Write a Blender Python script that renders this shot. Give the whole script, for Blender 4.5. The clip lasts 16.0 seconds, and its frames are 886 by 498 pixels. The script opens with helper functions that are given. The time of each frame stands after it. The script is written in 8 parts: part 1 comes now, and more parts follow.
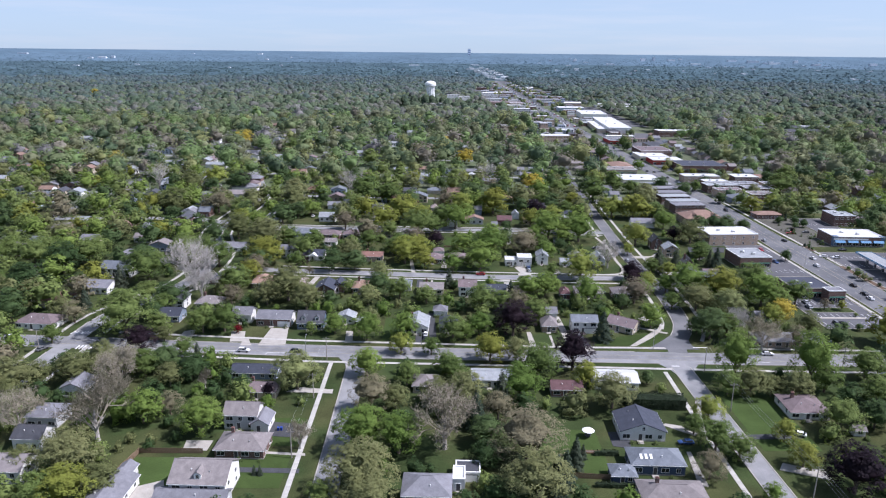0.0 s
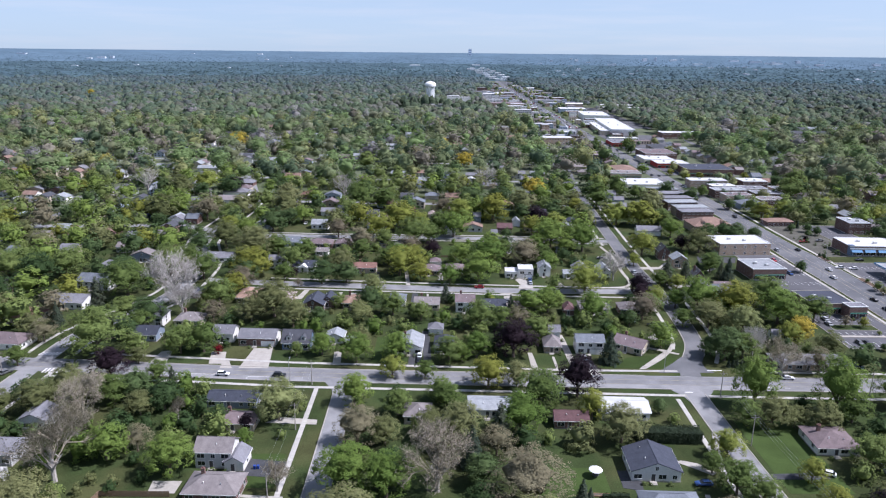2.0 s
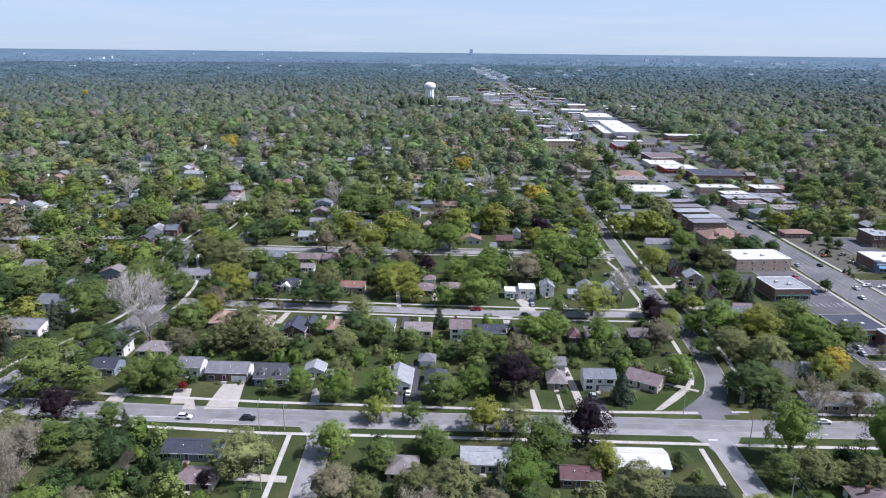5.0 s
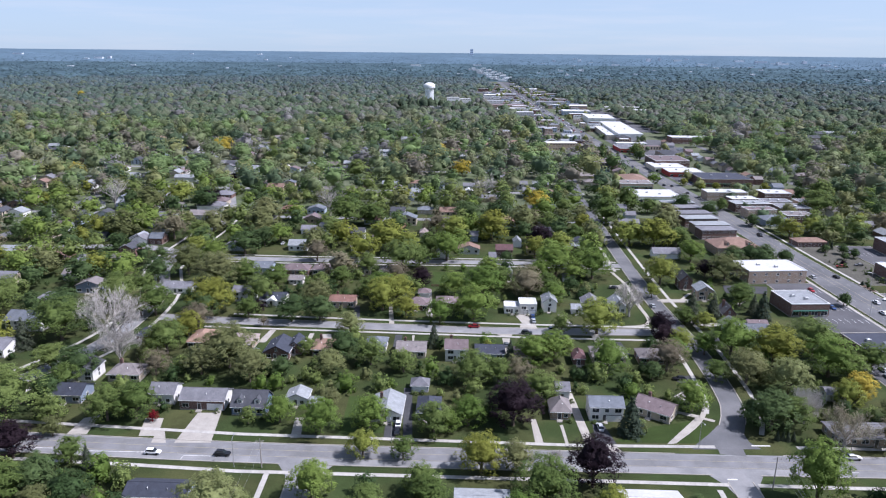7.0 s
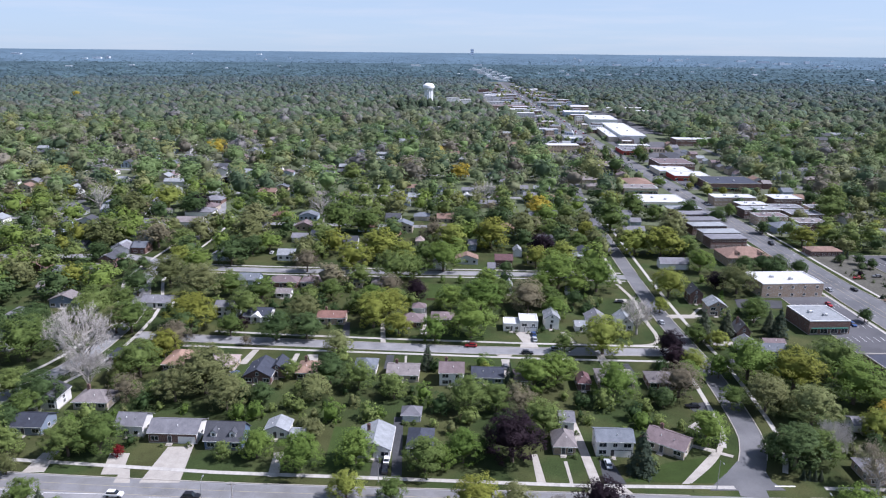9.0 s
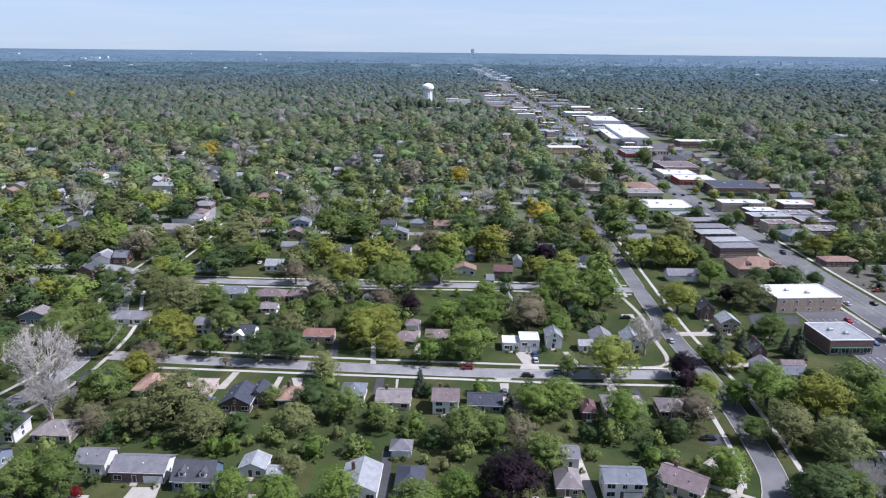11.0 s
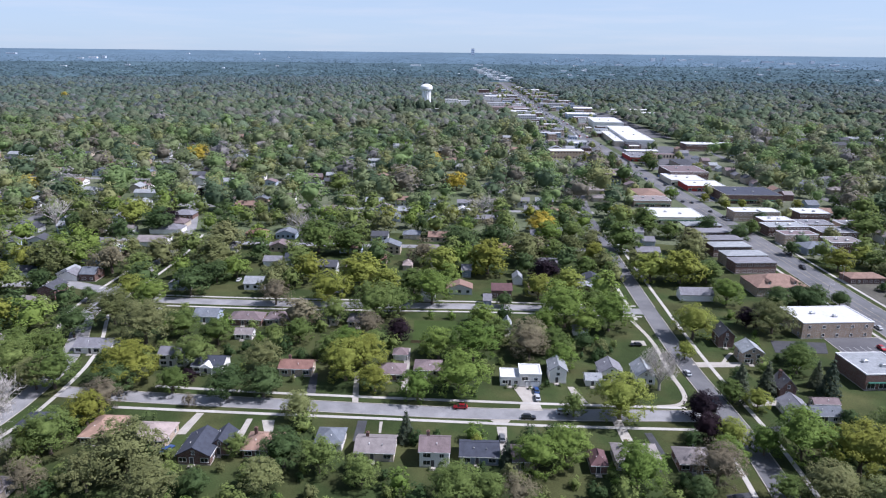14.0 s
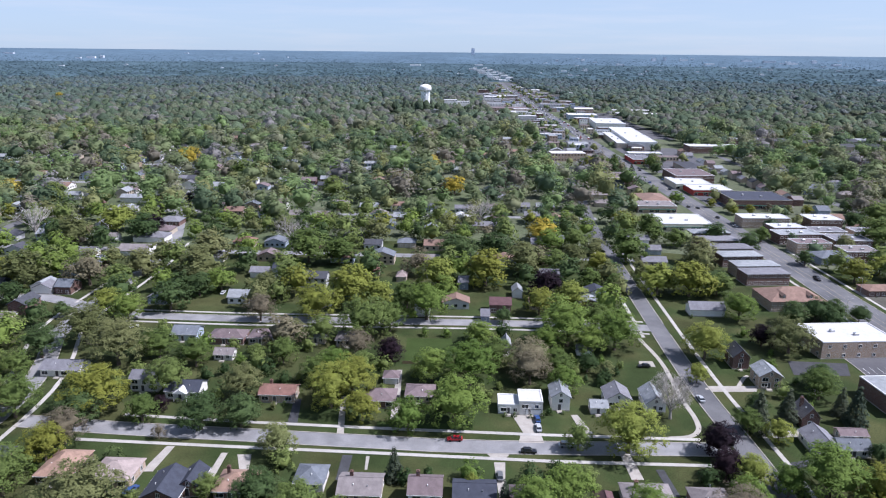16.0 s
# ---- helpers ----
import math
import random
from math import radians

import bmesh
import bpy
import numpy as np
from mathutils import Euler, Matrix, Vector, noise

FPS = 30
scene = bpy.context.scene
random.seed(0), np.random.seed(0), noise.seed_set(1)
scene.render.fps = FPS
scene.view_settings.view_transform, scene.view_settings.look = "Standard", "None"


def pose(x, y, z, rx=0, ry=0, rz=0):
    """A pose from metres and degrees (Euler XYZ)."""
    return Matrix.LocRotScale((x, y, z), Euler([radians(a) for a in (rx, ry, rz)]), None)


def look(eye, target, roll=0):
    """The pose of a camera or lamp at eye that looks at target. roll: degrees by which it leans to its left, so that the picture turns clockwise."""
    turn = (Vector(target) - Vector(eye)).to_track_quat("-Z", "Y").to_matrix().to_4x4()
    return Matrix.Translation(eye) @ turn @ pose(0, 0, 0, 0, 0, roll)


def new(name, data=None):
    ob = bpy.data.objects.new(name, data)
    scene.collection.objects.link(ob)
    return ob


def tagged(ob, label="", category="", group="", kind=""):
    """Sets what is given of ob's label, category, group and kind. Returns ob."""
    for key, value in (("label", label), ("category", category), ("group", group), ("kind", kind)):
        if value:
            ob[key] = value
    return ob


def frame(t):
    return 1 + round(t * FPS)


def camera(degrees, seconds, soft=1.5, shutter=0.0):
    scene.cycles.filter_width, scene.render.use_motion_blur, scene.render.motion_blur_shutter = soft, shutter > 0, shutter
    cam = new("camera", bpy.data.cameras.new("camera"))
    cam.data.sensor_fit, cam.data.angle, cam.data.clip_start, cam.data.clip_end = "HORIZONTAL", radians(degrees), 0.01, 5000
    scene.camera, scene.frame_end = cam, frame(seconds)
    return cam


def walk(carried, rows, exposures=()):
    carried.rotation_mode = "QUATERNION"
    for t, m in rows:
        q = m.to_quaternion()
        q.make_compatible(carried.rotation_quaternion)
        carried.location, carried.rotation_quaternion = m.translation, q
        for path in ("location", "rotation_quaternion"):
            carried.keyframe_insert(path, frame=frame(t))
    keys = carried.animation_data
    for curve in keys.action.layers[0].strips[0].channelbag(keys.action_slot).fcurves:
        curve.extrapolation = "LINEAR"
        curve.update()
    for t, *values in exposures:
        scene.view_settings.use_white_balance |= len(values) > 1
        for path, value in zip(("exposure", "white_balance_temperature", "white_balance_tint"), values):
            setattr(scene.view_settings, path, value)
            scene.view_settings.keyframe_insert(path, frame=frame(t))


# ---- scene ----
import functools

cam = camera(65.5, 16.0, 1.15)
# a level, straight flight with a slight drift to the east
ROWS = [(0.5 * i, 1.15 * 0.5 * i - 0.00154 * (0.5 * i) ** 2, 9.873 * 0.5 * i - 0.01134 * (0.5 * i) ** 2, 110.0 + 0.0814 * 0.5 * i) for i in range(33)]
walk(cam, [(t, look((x, y, z), (x + 100 * math.sin(radians(0.451 - 0.0451 * t + 0.00106 * t * t)), y + 100 * math.cos(radians(0.451 - 0.0451 * t + 0.00106 * t * t)),
                                z - 100 * math.tan(radians(15.955 - 0.00507 * t + 0.00051 * t * t))), 0.604)) for t, x, y, z in ROWS],
     exposures=[(0.0, 0.45, 5650, 22), (16.0, 0.45, 5650, 22)])

# ---- world and sun ----
SUN_AZ, SUN_EL = 98.0, 53.0          # degrees east of the flight, and above the horizon
world = bpy.data.worlds.new("sky")
scene.world = world
world.use_nodes = True
wn = world.node_tree
sky = wn.nodes.new("ShaderNodeTexSky")
sky.sky_type, sky.sun_disc = "NISHITA", False
sky.sun_elevation, sky.sun_rotation = radians(SUN_EL), radians(SUN_AZ)
sky.air_density, sky.dust_density, sky.ozone_density, sky.altitude = 0.6, 1.2, 5.0, 200
wn.nodes["Background"].inputs["Strength"].default_value = 0.088
# a thin veil of high cloud over the clear sky, with faint wisps drawn out along the horizon
veil = wn.nodes.new("ShaderNodeMix")
veil.data_type = "RGBA"
# the veil lies thickest along the horizon and thins towards the zenith
rise_of = wn.nodes.new("ShaderNodeSeparateXYZ")
thin = wn.nodes.new("ShaderNodeMapRange")
thin.inputs["From Max"].default_value, thin.inputs["To Min"].default_value, thin.inputs["To Max"].default_value = 0.6, 0.7, 0.22
wn.links.new(rise_of.outputs["Z"], thin.inputs["Value"]), wn.links.new(thin.outputs["Result"], veil.inputs["Factor"])
wisp_at, wisp_size, wisp = wn.nodes.new("ShaderNodeTexCoord"), wn.nodes.new("ShaderNodeMapping"), wn.nodes.new("ShaderNodeTexNoise")
wisp_size.inputs["Scale"].default_value = (3.2, 3.2, 42.0)
wisp.inputs["Scale"].default_value, wisp.inputs["Detail"].default_value, wisp.inputs["Roughness"].default_value = 1.3, 6, 0.58
wisp_amount = wn.nodes.new("ShaderNodeMapRange")
wisp_amount.inputs["From Min"].default_value, wisp_amount.inputs["From Max"].default_value = 0.46, 0.78
cloud = wn.nodes.new("ShaderNodeMix")
cloud.data_type = "RGBA"
cloud.inputs["A"].default_value, cloud.inputs["B"].default_value = (5.75, 6.9, 7.1, 1), (6.9, 7.45, 7.2, 1)
wn.links.new(wisp_at.outputs["Generated"], rise_of.inputs[0]), wn.links.new(wisp_at.outputs["Generated"], wisp_size.inputs["Vector"]), wn.links.new(wisp_size.outputs["Vector"], wisp.inputs["Vector"])
wn.links.new(wisp.outputs["Fac"], wisp_amount.inputs["Value"]), wn.links.new(wisp_amount.outputs["Result"], cloud.inputs["Factor"])
wn.links.new(cloud.outputs["Result"], veil.inputs["B"])
wn.links.new(sky.outputs["Color"], veil.inputs["A"])
wn.links.new(veil.outputs["Result"], wn.nodes["Background"].inputs["Color"])
sun = new("sun", bpy.data.lights.new("sun", "SUN"))
sun.data.energy, sun.data.angle, sun.data.color = 5.0, radians(0.6), (1.0, 0.95, 0.87)
sun.matrix_world = look((0, 0, 300), (-300 * math.sin(radians(SUN_AZ)), -300 * math.cos(radians(SUN_AZ)), 300 - 300 * math.tan(radians(SUN_EL))))


# ---- materials ----
def surface(name, rgb, rough=0.85, fine=(6.0, 0.18), broad=(0.25, 0.15), rand=0.0, bump=0.0, metal=0.0, tint=None, island=0.0, spec=0.3, coords="Object", lets=0.0, deep=0.05):
    """A base colour that varies at two scales, and from object to object (rand) or island to island."""
    m = bpy.data.materials.new(name)
    m.use_nodes = True
    n, l = m.node_tree.nodes, m.node_tree.links
    b = n["Principled BSDF"]
    b.inputs["Roughness"].default_value, b.inputs["Metallic"].default_value = rough, metal
    b.inputs["Specular IOR Level"].default_value = spec
    tc = n.new("ShaderNodeTexCoord")
    val = None

    def add(sock, amount):
        nonlocal val
        r = n.new("ShaderNodeMapRange")
        r.inputs["To Min"].default_value, r.inputs["To Max"].default_value = 1 - amount, 1 + amount
        l.new(sock, r.inputs["Value"])
        if val is None:
            val = r.outputs["Result"]
        else:
            x = n.new("ShaderNodeMath")
            x.operation = "MULTIPLY"
            l.new(val, x.inputs[0]), l.new(r.outputs["Result"], x.inputs[1])
            val = x.outputs[0]

    first = None
    for scale, amount in (fine, broad):
        if amount:
            t = n.new("ShaderNodeTexNoise")
            t.inputs["Scale"].default_value, t.inputs["Detail"].default_value, t.inputs["Roughness"].default_value = scale, 4, 0.65
            l.new(tc.outputs[coords], t.inputs["Vector"])
            spread = n.new("ShaderNodeMapRange")
            spread.inputs["From Min"].default_value, spread.inputs["From Max"].default_value = 0.3, 0.7
            l.new(t.outputs["Fac"], spread.inputs["Value"])
            add(spread.outputs["Result"], amount)
            first = first or t
    if rand:
        o = n.new("ShaderNodeObjectInfo")
        add(o.outputs["Random"], rand)
    if island:
        gnode = n.new("ShaderNodeNewGeometry")
        add(gnode.outputs["Random Per Island"], island)
    hsv = n.new("ShaderNodeHueSaturation")
    col = n.new("ShaderNodeRGB")
    col.outputs[0].default_value = (*rgb, 1)
    base = col.outputs[0]
    if tint:
        mix = n.new("ShaderNodeMix")
        mix.data_type = "RGBA"
        mix.inputs["B"].default_value = (*tint[0], 1)
        l.new(base, mix.inputs["A"])
        if tint[1] == "object":
            o = n.new("ShaderNodeObjectInfo")
            l.new(o.outputs["Random"], mix.inputs["Factor"])
        elif tint[1] == "island":
            gnode = n.new("ShaderNodeNewGeometry")
            l.new(gnode.outputs["Random Per Island"], mix.inputs["Factor"])
        else:
            t = n.new("ShaderNodeTexNoise")
            t.inputs["Scale"].default_value, t.inputs["Detail"].default_value = tint[1], 5
            l.new(tc.outputs[coords], t.inputs["Vector"])
            r = n.new("ShaderNodeMapRange")
            r.inputs["From Min"].default_value, r.inputs["From Max"].default_value = 0.42, 0.62
            l.new(t.outputs["Fac"], r.inputs["Value"]), l.new(r.outputs["Result"], mix.inputs["Factor"])
        base = mix.outputs["Result"]
    l.new(base, hsv.inputs["Color"])
    if val is not None:
        l.new(val, hsv.inputs["Value"])
    l.new(hsv.outputs["Color"], b.inputs["Base Color"])
    if bump and first:
        bn = n.new("ShaderNodeBump")
        bn.inputs["Strength"].default_value, bn.inputs["Distance"].default_value = bump, deep
        l.new(first.outputs["Fac"], bn.inputs["Height"]), l.new(bn.outputs["Normal"], b.inputs["Normal"])
    if lets:
        tr = n.new("ShaderNodeBsdfTranslucent")
        l.new(hsv.outputs["Color"], tr.inputs["Color"])
        ms = n.new("ShaderNodeMixShader")
        ms.inputs["Fac"].default_value = lets
        l.new(b.outputs[0], ms.inputs[1]), l.new(tr.outputs[0], ms.inputs[2])
        l.new(ms.outputs[0], n["Material Output"].inputs["Surface"])
    return m


def bricks(name, rgb, mortar=(0.42, 0.4, 0.37)):
    m = surface(name, rgb, 0.9, (3.0, 0.2), (0.4, 0.12), rand=0.15)
    n, l = m.node_tree.nodes, m.node_tree.links
    t = n.new("ShaderNodeTexBrick")
    t.inputs["Color1"].default_value, t.inputs["Color2"].default_value = (*rgb, 1), (*[c * 0.72 for c in rgb], 1)
    t.inputs["Mortar"].default_value, t.inputs["Scale"].default_value = (*mortar, 1), 1.0
    t.inputs["Brick Width"].default_value, t.inputs["Row Height"].default_value, t.inputs["Mortar Size"].default_value = 0.22, 0.08, 0.008
    tc = n.new("ShaderNodeTexCoord")
    sep, com, plus = n.new("ShaderNodeSeparateXYZ"), n.new("ShaderNodeCombineXYZ"), n.new("ShaderNodeMath")
    l.new(tc.outputs["Object"], sep.inputs[0])
    l.new(sep.outputs["X"], plus.inputs[0]), l.new(sep.outputs["Y"], plus.inputs[1])
    l.new(plus.outputs[0], com.inputs["X"]), l.new(sep.outputs["Z"], com.inputs["Y"])
    l.new(com.outputs[0], t.inputs["Vector"])
    hsv = next(x for x in n if x.bl_idname == "ShaderNodeHueSaturation")
    l.new(t.outputs["Color"], hsv.inputs["Color"])
    return m


def siding(name, rgb, step=0.2):
    """Painted lap siding: thin level shadow lines by relief."""
    m = surface(name, rgb, 0.6, (2.0, 0.07), (0.3, 0.06), rand=0.08)
    n, l = m.node_tree.nodes, m.node_tree.links
    w = n.new("ShaderNodeTexWave")
    w.bands_direction, w.wave_profile = "Z", "SAW"
    w.inputs["Scale"].default_value = 1.0 / step / 3.14
    tc = n.new("ShaderNodeTexCoord")
    l.new(tc.outputs["Object"], w.inputs["Vector"])
    b = n.new("ShaderNodeBump")
    b.inputs["Strength"].default_value, b.inputs["Distance"].default_value = 0.6, 0.02
    l.new(w.outputs["Fac"], b.inputs["Height"]), l.new(b.outputs["Normal"], n["Principled BSDF"].inputs["Normal"])
    return m


def shingle(name, rgb):
    return surface(name, rgb, 0.92, (9.0, 0.22), (0.6, 0.2), rand=0.12, bump=0.5)


WALLS = {
    "white": siding("white_siding", (0.72, 0.71, 0.68)), "lightgrey": siding("grey_siding", (0.47, 0.48, 0.48)), "tan": siding("tan_siding", (0.44, 0.38, 0.3)),
    "blue": siding("blue_siding", (0.12, 0.17, 0.25)), "bluegrey": siding("slate_siding", (0.2, 0.24, 0.3)), "lightblue": siding("pale_blue_siding", (0.36, 0.42, 0.5)),
    "navywall": siding("navy_siding", (0.05, 0.075, 0.13)), "cream": surface("cream_stucco", (0.6, 0.54, 0.44), bump=0.3), "redwall": surface("red_stucco", (0.35, 0.05, 0.04), bump=0.3),
    "redbrick": bricks("red_brick", (0.165, 0.088, 0.072), (0.22, 0.19, 0.17)), "tanbrick": bricks("tan_brick", (0.37, 0.27, 0.19)),
}
ROOFS = {
    "grey": shingle("grey_shingles", (0.17, 0.17, 0.185)), "brown_grey": shingle("weathered_shingles", (0.2, 0.18, 0.175)), "charcoal": shingle("charcoal_shingles", (0.065, 0.068, 0.078)),
    "navy": shingle("slate_blue_shingles", (0.048, 0.054, 0.072)), "mauve": shingle("mauve_shingles", (0.165, 0.13, 0.132)), "maroon": shingle("maroon_shingles", (0.115, 0.066, 0.068)),
    "redroof": shingle("red_shingles", (0.23, 0.13, 0.105)), "orange": shingle("terracotta_shingles", (0.27, 0.18, 0.135)), "pink": shingle("pinkish_shingles", (0.29, 0.24, 0.22)),
    "brownroof": shingle("brown_shingles", (0.21, 0.14, 0.11)), "bluegrey_roof": shingle("blue_grey_shingles", (0.14, 0.155, 0.175)), "lightroof": shingle("pale_shingles", (0.25, 0.265, 0.275)),
    "whiteroof": surface("white_membrane", (0.52, 0.525, 0.53), 0.7, (1.2, 0.08), (0.2, 0.1)), "navyflat": surface("dark_membrane", (0.05, 0.055, 0.075), 0.7, (1.2, 0.15), (0.2, 0.15)),
}
WORDS = {"white": "white siding", "lightgrey": "pale grey siding", "tan": "tan siding", "blue": "dark blue siding", "bluegrey": "slate blue siding", "lightblue": "pale blue siding", "navywall": "navy siding",
         "cream": "cream stucco", "redwall": "red-painted", "redbrick": "red brick", "tanbrick": "tan brick",
         "grey": "grey shingle", "brown_grey": "weathered grey-brown shingle", "charcoal": "charcoal shingle", "navy": "dark slate-blue shingle", "mauve": "mauve-brown shingle", "maroon": "maroon shingle",
         "redroof": "red shingle", "orange": "terracotta shingle", "pink": "pinkish shingle", "brownroof": "brown shingle", "bluegrey_roof": "blue-grey shingle", "lightroof": "pale grey shingle",
         "whiteroof": "white membrane", "navyflat": "dark membrane"}
TRIM = surface("white_trim", (0.75, 0.75, 0.73), 0.5, (3, 0.05), (0.3, 0.05))
DARK_TRIM = surface("dark_trim", (0.06, 0.06, 0.065), 0.5)
GLASS = surface("window_glass", (0.02, 0.025, 0.03), 0.08, (1, 0.0), (0.2, 0.0), spec=0.6)
BRICKRED = WALLS["redbrick"]
CONCRETE = surface("concrete", (0.352, 0.330, 0.292), 0.9, (4.0, 0.12), (0.35, 0.15), bump=0.2)
SLABMAT = surface("sidewalk_concrete", (0.396, 0.380, 0.349), 0.9, (5.0, 0.1), (0.6, 0.08), rand=0.1, bump=0.2)
ASPHALT = surface("weathered_asphalt", (0.143, 0.144, 0.148), 0.92, (3.0, 0.14), (0.08, 0.18), bump=0.2, tint=((0.101, 0.104, 0.111), 0.05))
OLDROAD = surface("pale_concrete_road", (0.245, 0.245, 0.246), 0.92, (2.5, 0.12), (0.1, 0.16), bump=0.2, tint=((0.194, 0.196, 0.200), 0.12))
BLACKTOP = surface("dark_driveway", (0.055, 0.057, 0.062), 0.9, (3.0, 0.2), (0.3, 0.2))
LOT = surface("parking_asphalt", (0.095, 0.095, 0.102), 0.92, (1.5, 0.15), (0.07, 0.2))
PAINT = surface("road_paint", (0.7, 0.7, 0.68), 0.7, (4, 0.2), (0.5, 0.15))
LANES = surface("worn_lane_asphalt", (0.19, 0.192, 0.198), 0.92, (2.5, 0.12), (0.12, 0.14), bump=0.2, tint=((0.165, 0.165, 0.165), 0.2))
WORN = surface("worn_lane_paint", (0.34, 0.34, 0.34), 0.8, (4, 0.3), (0.5, 0.2))
YELLOW = surface("yellow_road_paint", (0.34, 0.3, 0.2), 0.7, (4, 0.2), (0.5, 0.15))
GRASS = surface("lawn", (0.036, 0.053, 0.018), 0.95, (2.5, 0.35), (0.06, 0.3), bump=0.8, tint=((0.060, 0.066, 0.026), 0.05), spec=0.1)
BUDTWIG = surface("grey_brown_twigs", (0.33, 0.29, 0.225), 0.8, (2.0, 0.15), (0.3, 0.1), rand=0.15)
BARETWIG = surface("pale_bare_twigs", (0.41, 0.385, 0.35), 0.8, (2.0, 0.15), (0.3, 0.1), rand=0.15)
LUSH = surface("mown_lawn", (0.044, 0.068, 0.019), 0.95, (3.0, 0.22), (0.12, 0.18), bump=0.8, rand=0.2, spec=0.1)
# ground under far trees, colour lightened to offset shade in the gaps
FLOOR = surface("lightened_undergrowth", (0.085, 0.105, 0.055), 0.95, (0.5, 0.35), (0.02, 0.3), tint=((0.11, 0.12, 0.08), 0.008), spec=0.1)
METAL = surface("galvanised_metal", (0.45, 0.46, 0.47), 0.45, metal=0.7)
TIMBER = surface("weathered_timber", (0.2, 0.14, 0.09), 0.85, (5, 0.25), (0.5, 0.2))
POLEWOOD = surface("grey_weathered_pole", (0.3, 0.275, 0.25), 0.85, (5, 0.25), (0.5, 0.2))
CEDAR = surface("cedar_fence", (0.3, 0.19, 0.11), 0.85, (5, 0.25), (0.5, 0.2))
RUBBER = surface("tyre_rubber", (0.02, 0.02, 0.02), 0.8)
WHITEPAINT = surface("white_tank_paint", (0.8, 0.81, 0.8), 0.45, (0.3, 0.05), (0.05, 0.06))
BARK = surface("bark", (0.12, 0.095, 0.075), 0.9, (6, 0.3), (0.6, 0.2))
PALEBARK = surface("pale_bark", (0.38, 0.355, 0.32), 0.9, (6, 0.25), (0.6, 0.2), rand=0.2)


def leafmat(name, rgb, other, leak=0.24):
    rgb, other = [(0.91 * c[0], 0.95 * c[1], 1.04 * c[2]) for c in (rgb, other)]
    return surface(name, rgb, 0.75, (1.6, 0.22), (0.35, 0.16), rand=0.2, tint=(other, "object"), island=0.13, spec=0.15, lets=leak)


LEAVES = {
    "maple": leafmat("maple_leaves", (0.122, 0.174, 0.039), (0.146, 0.180, 0.047)), "bright": leafmat("fresh_leaves", (0.126, 0.196, 0.034), (0.152, 0.201, 0.039)),
    "yellowish": leafmat("spring_leaves", (0.240, 0.243, 0.037), (0.196, 0.223, 0.042)), "olive": leafmat("olive_leaves", (0.152, 0.168, 0.055), (0.165, 0.167, 0.063)),
    "gold": leafmat("golden_leaves", (0.485, 0.372, 0.045), (0.432, 0.339, 0.055)), "purple": leafmat("purple_leaves", (0.020, 0.012, 0.017), (0.026, 0.014, 0.017)),
    "tan": leafmat("tan_buds", (0.206, 0.170, 0.104), (0.185, 0.165, 0.087)), "spruce": leafmat("spruce_needles", (0.052, 0.075, 0.044), (0.062, 0.072, 0.040)),
    "dark": leafmat("dark_leaves", (0.058, 0.098, 0.029), (0.077, 0.110, 0.035)), "pale": leafmat("pale_leaves", (0.210, 0.218, 0.072), (0.186, 0.203, 0.072)),
    "crimson": leafmat("crimson_leaves", (0.20, 0.012, 0.016), (0.16, 0.012, 0.018)),
    "hedge": leafmat("hedge_leaves", (0.030, 0.044, 0.020), (0.034, 0.048, 0.023), 0.15),
    "budding": leafmat("budding_twigs", (0.215, 0.195, 0.115), (0.190, 0.185, 0.095)),
    "bare": leafmat("bare_twigs", (0.407, 0.304, 0.281), (0.365, 0.272, 0.263)), "shrub": leafmat("shrub_leaves", (0.085, 0.125, 0.036), (0.115, 0.140, 0.046)),
}
# far ground, its green shifted to blue in place of haze
FARTHEST = surface("haze_blue_canopy", (0.060, 0.098, 0.116), 0.95, (0.05, 0.2), (0.006, 0.25), tint=((0.070, 0.110, 0.130), 0.012), spec=0.05)


# rings of rim trees, haze painted in: paler and bluer outwards
RIMWOOD = [surface("hazed_rim_canopy", c, 0.95, (0.05, 0.2), (0.006, 0.25), island=0.15, spec=0.05) for c in ((0.066, 0.104, 0.108), (0.072, 0.113, 0.130), (0.081, 0.127, 0.156), (0.095, 0.146, 0.188))]
# outermost ground: horizon haze painted as a pale blue base colour
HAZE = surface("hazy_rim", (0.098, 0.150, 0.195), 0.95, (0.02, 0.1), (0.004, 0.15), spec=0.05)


# lighter and bluer than the near leaves: haze put into the colour
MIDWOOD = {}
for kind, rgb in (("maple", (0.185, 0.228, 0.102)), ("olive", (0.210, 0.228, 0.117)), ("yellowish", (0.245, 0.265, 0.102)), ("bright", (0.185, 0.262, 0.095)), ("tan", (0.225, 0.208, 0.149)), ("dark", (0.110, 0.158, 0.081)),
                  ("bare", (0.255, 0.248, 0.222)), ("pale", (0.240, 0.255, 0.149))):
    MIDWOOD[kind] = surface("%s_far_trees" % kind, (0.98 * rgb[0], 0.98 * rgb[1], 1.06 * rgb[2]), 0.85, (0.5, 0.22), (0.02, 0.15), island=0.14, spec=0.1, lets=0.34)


# ---- mesh helpers ----
def finish(name, bm, material, parent=None, label=""):
    me = bpy.data.meshes.new(name)
    bm.normal_update()
    bm.to_mesh(me)
    bm.free()
    for mm in (material if isinstance(material, (list, tuple)) else (material,)):
        me.materials.append(mm)
    ob = new(name, me)
    ob.parent = parent
    if label:
        ob["label"] = label
    return ob


part = finish


def share(name, me, parent, m):
    ob = new(name, me)
    ob.parent = parent
    ob.matrix_basis = m
    return ob


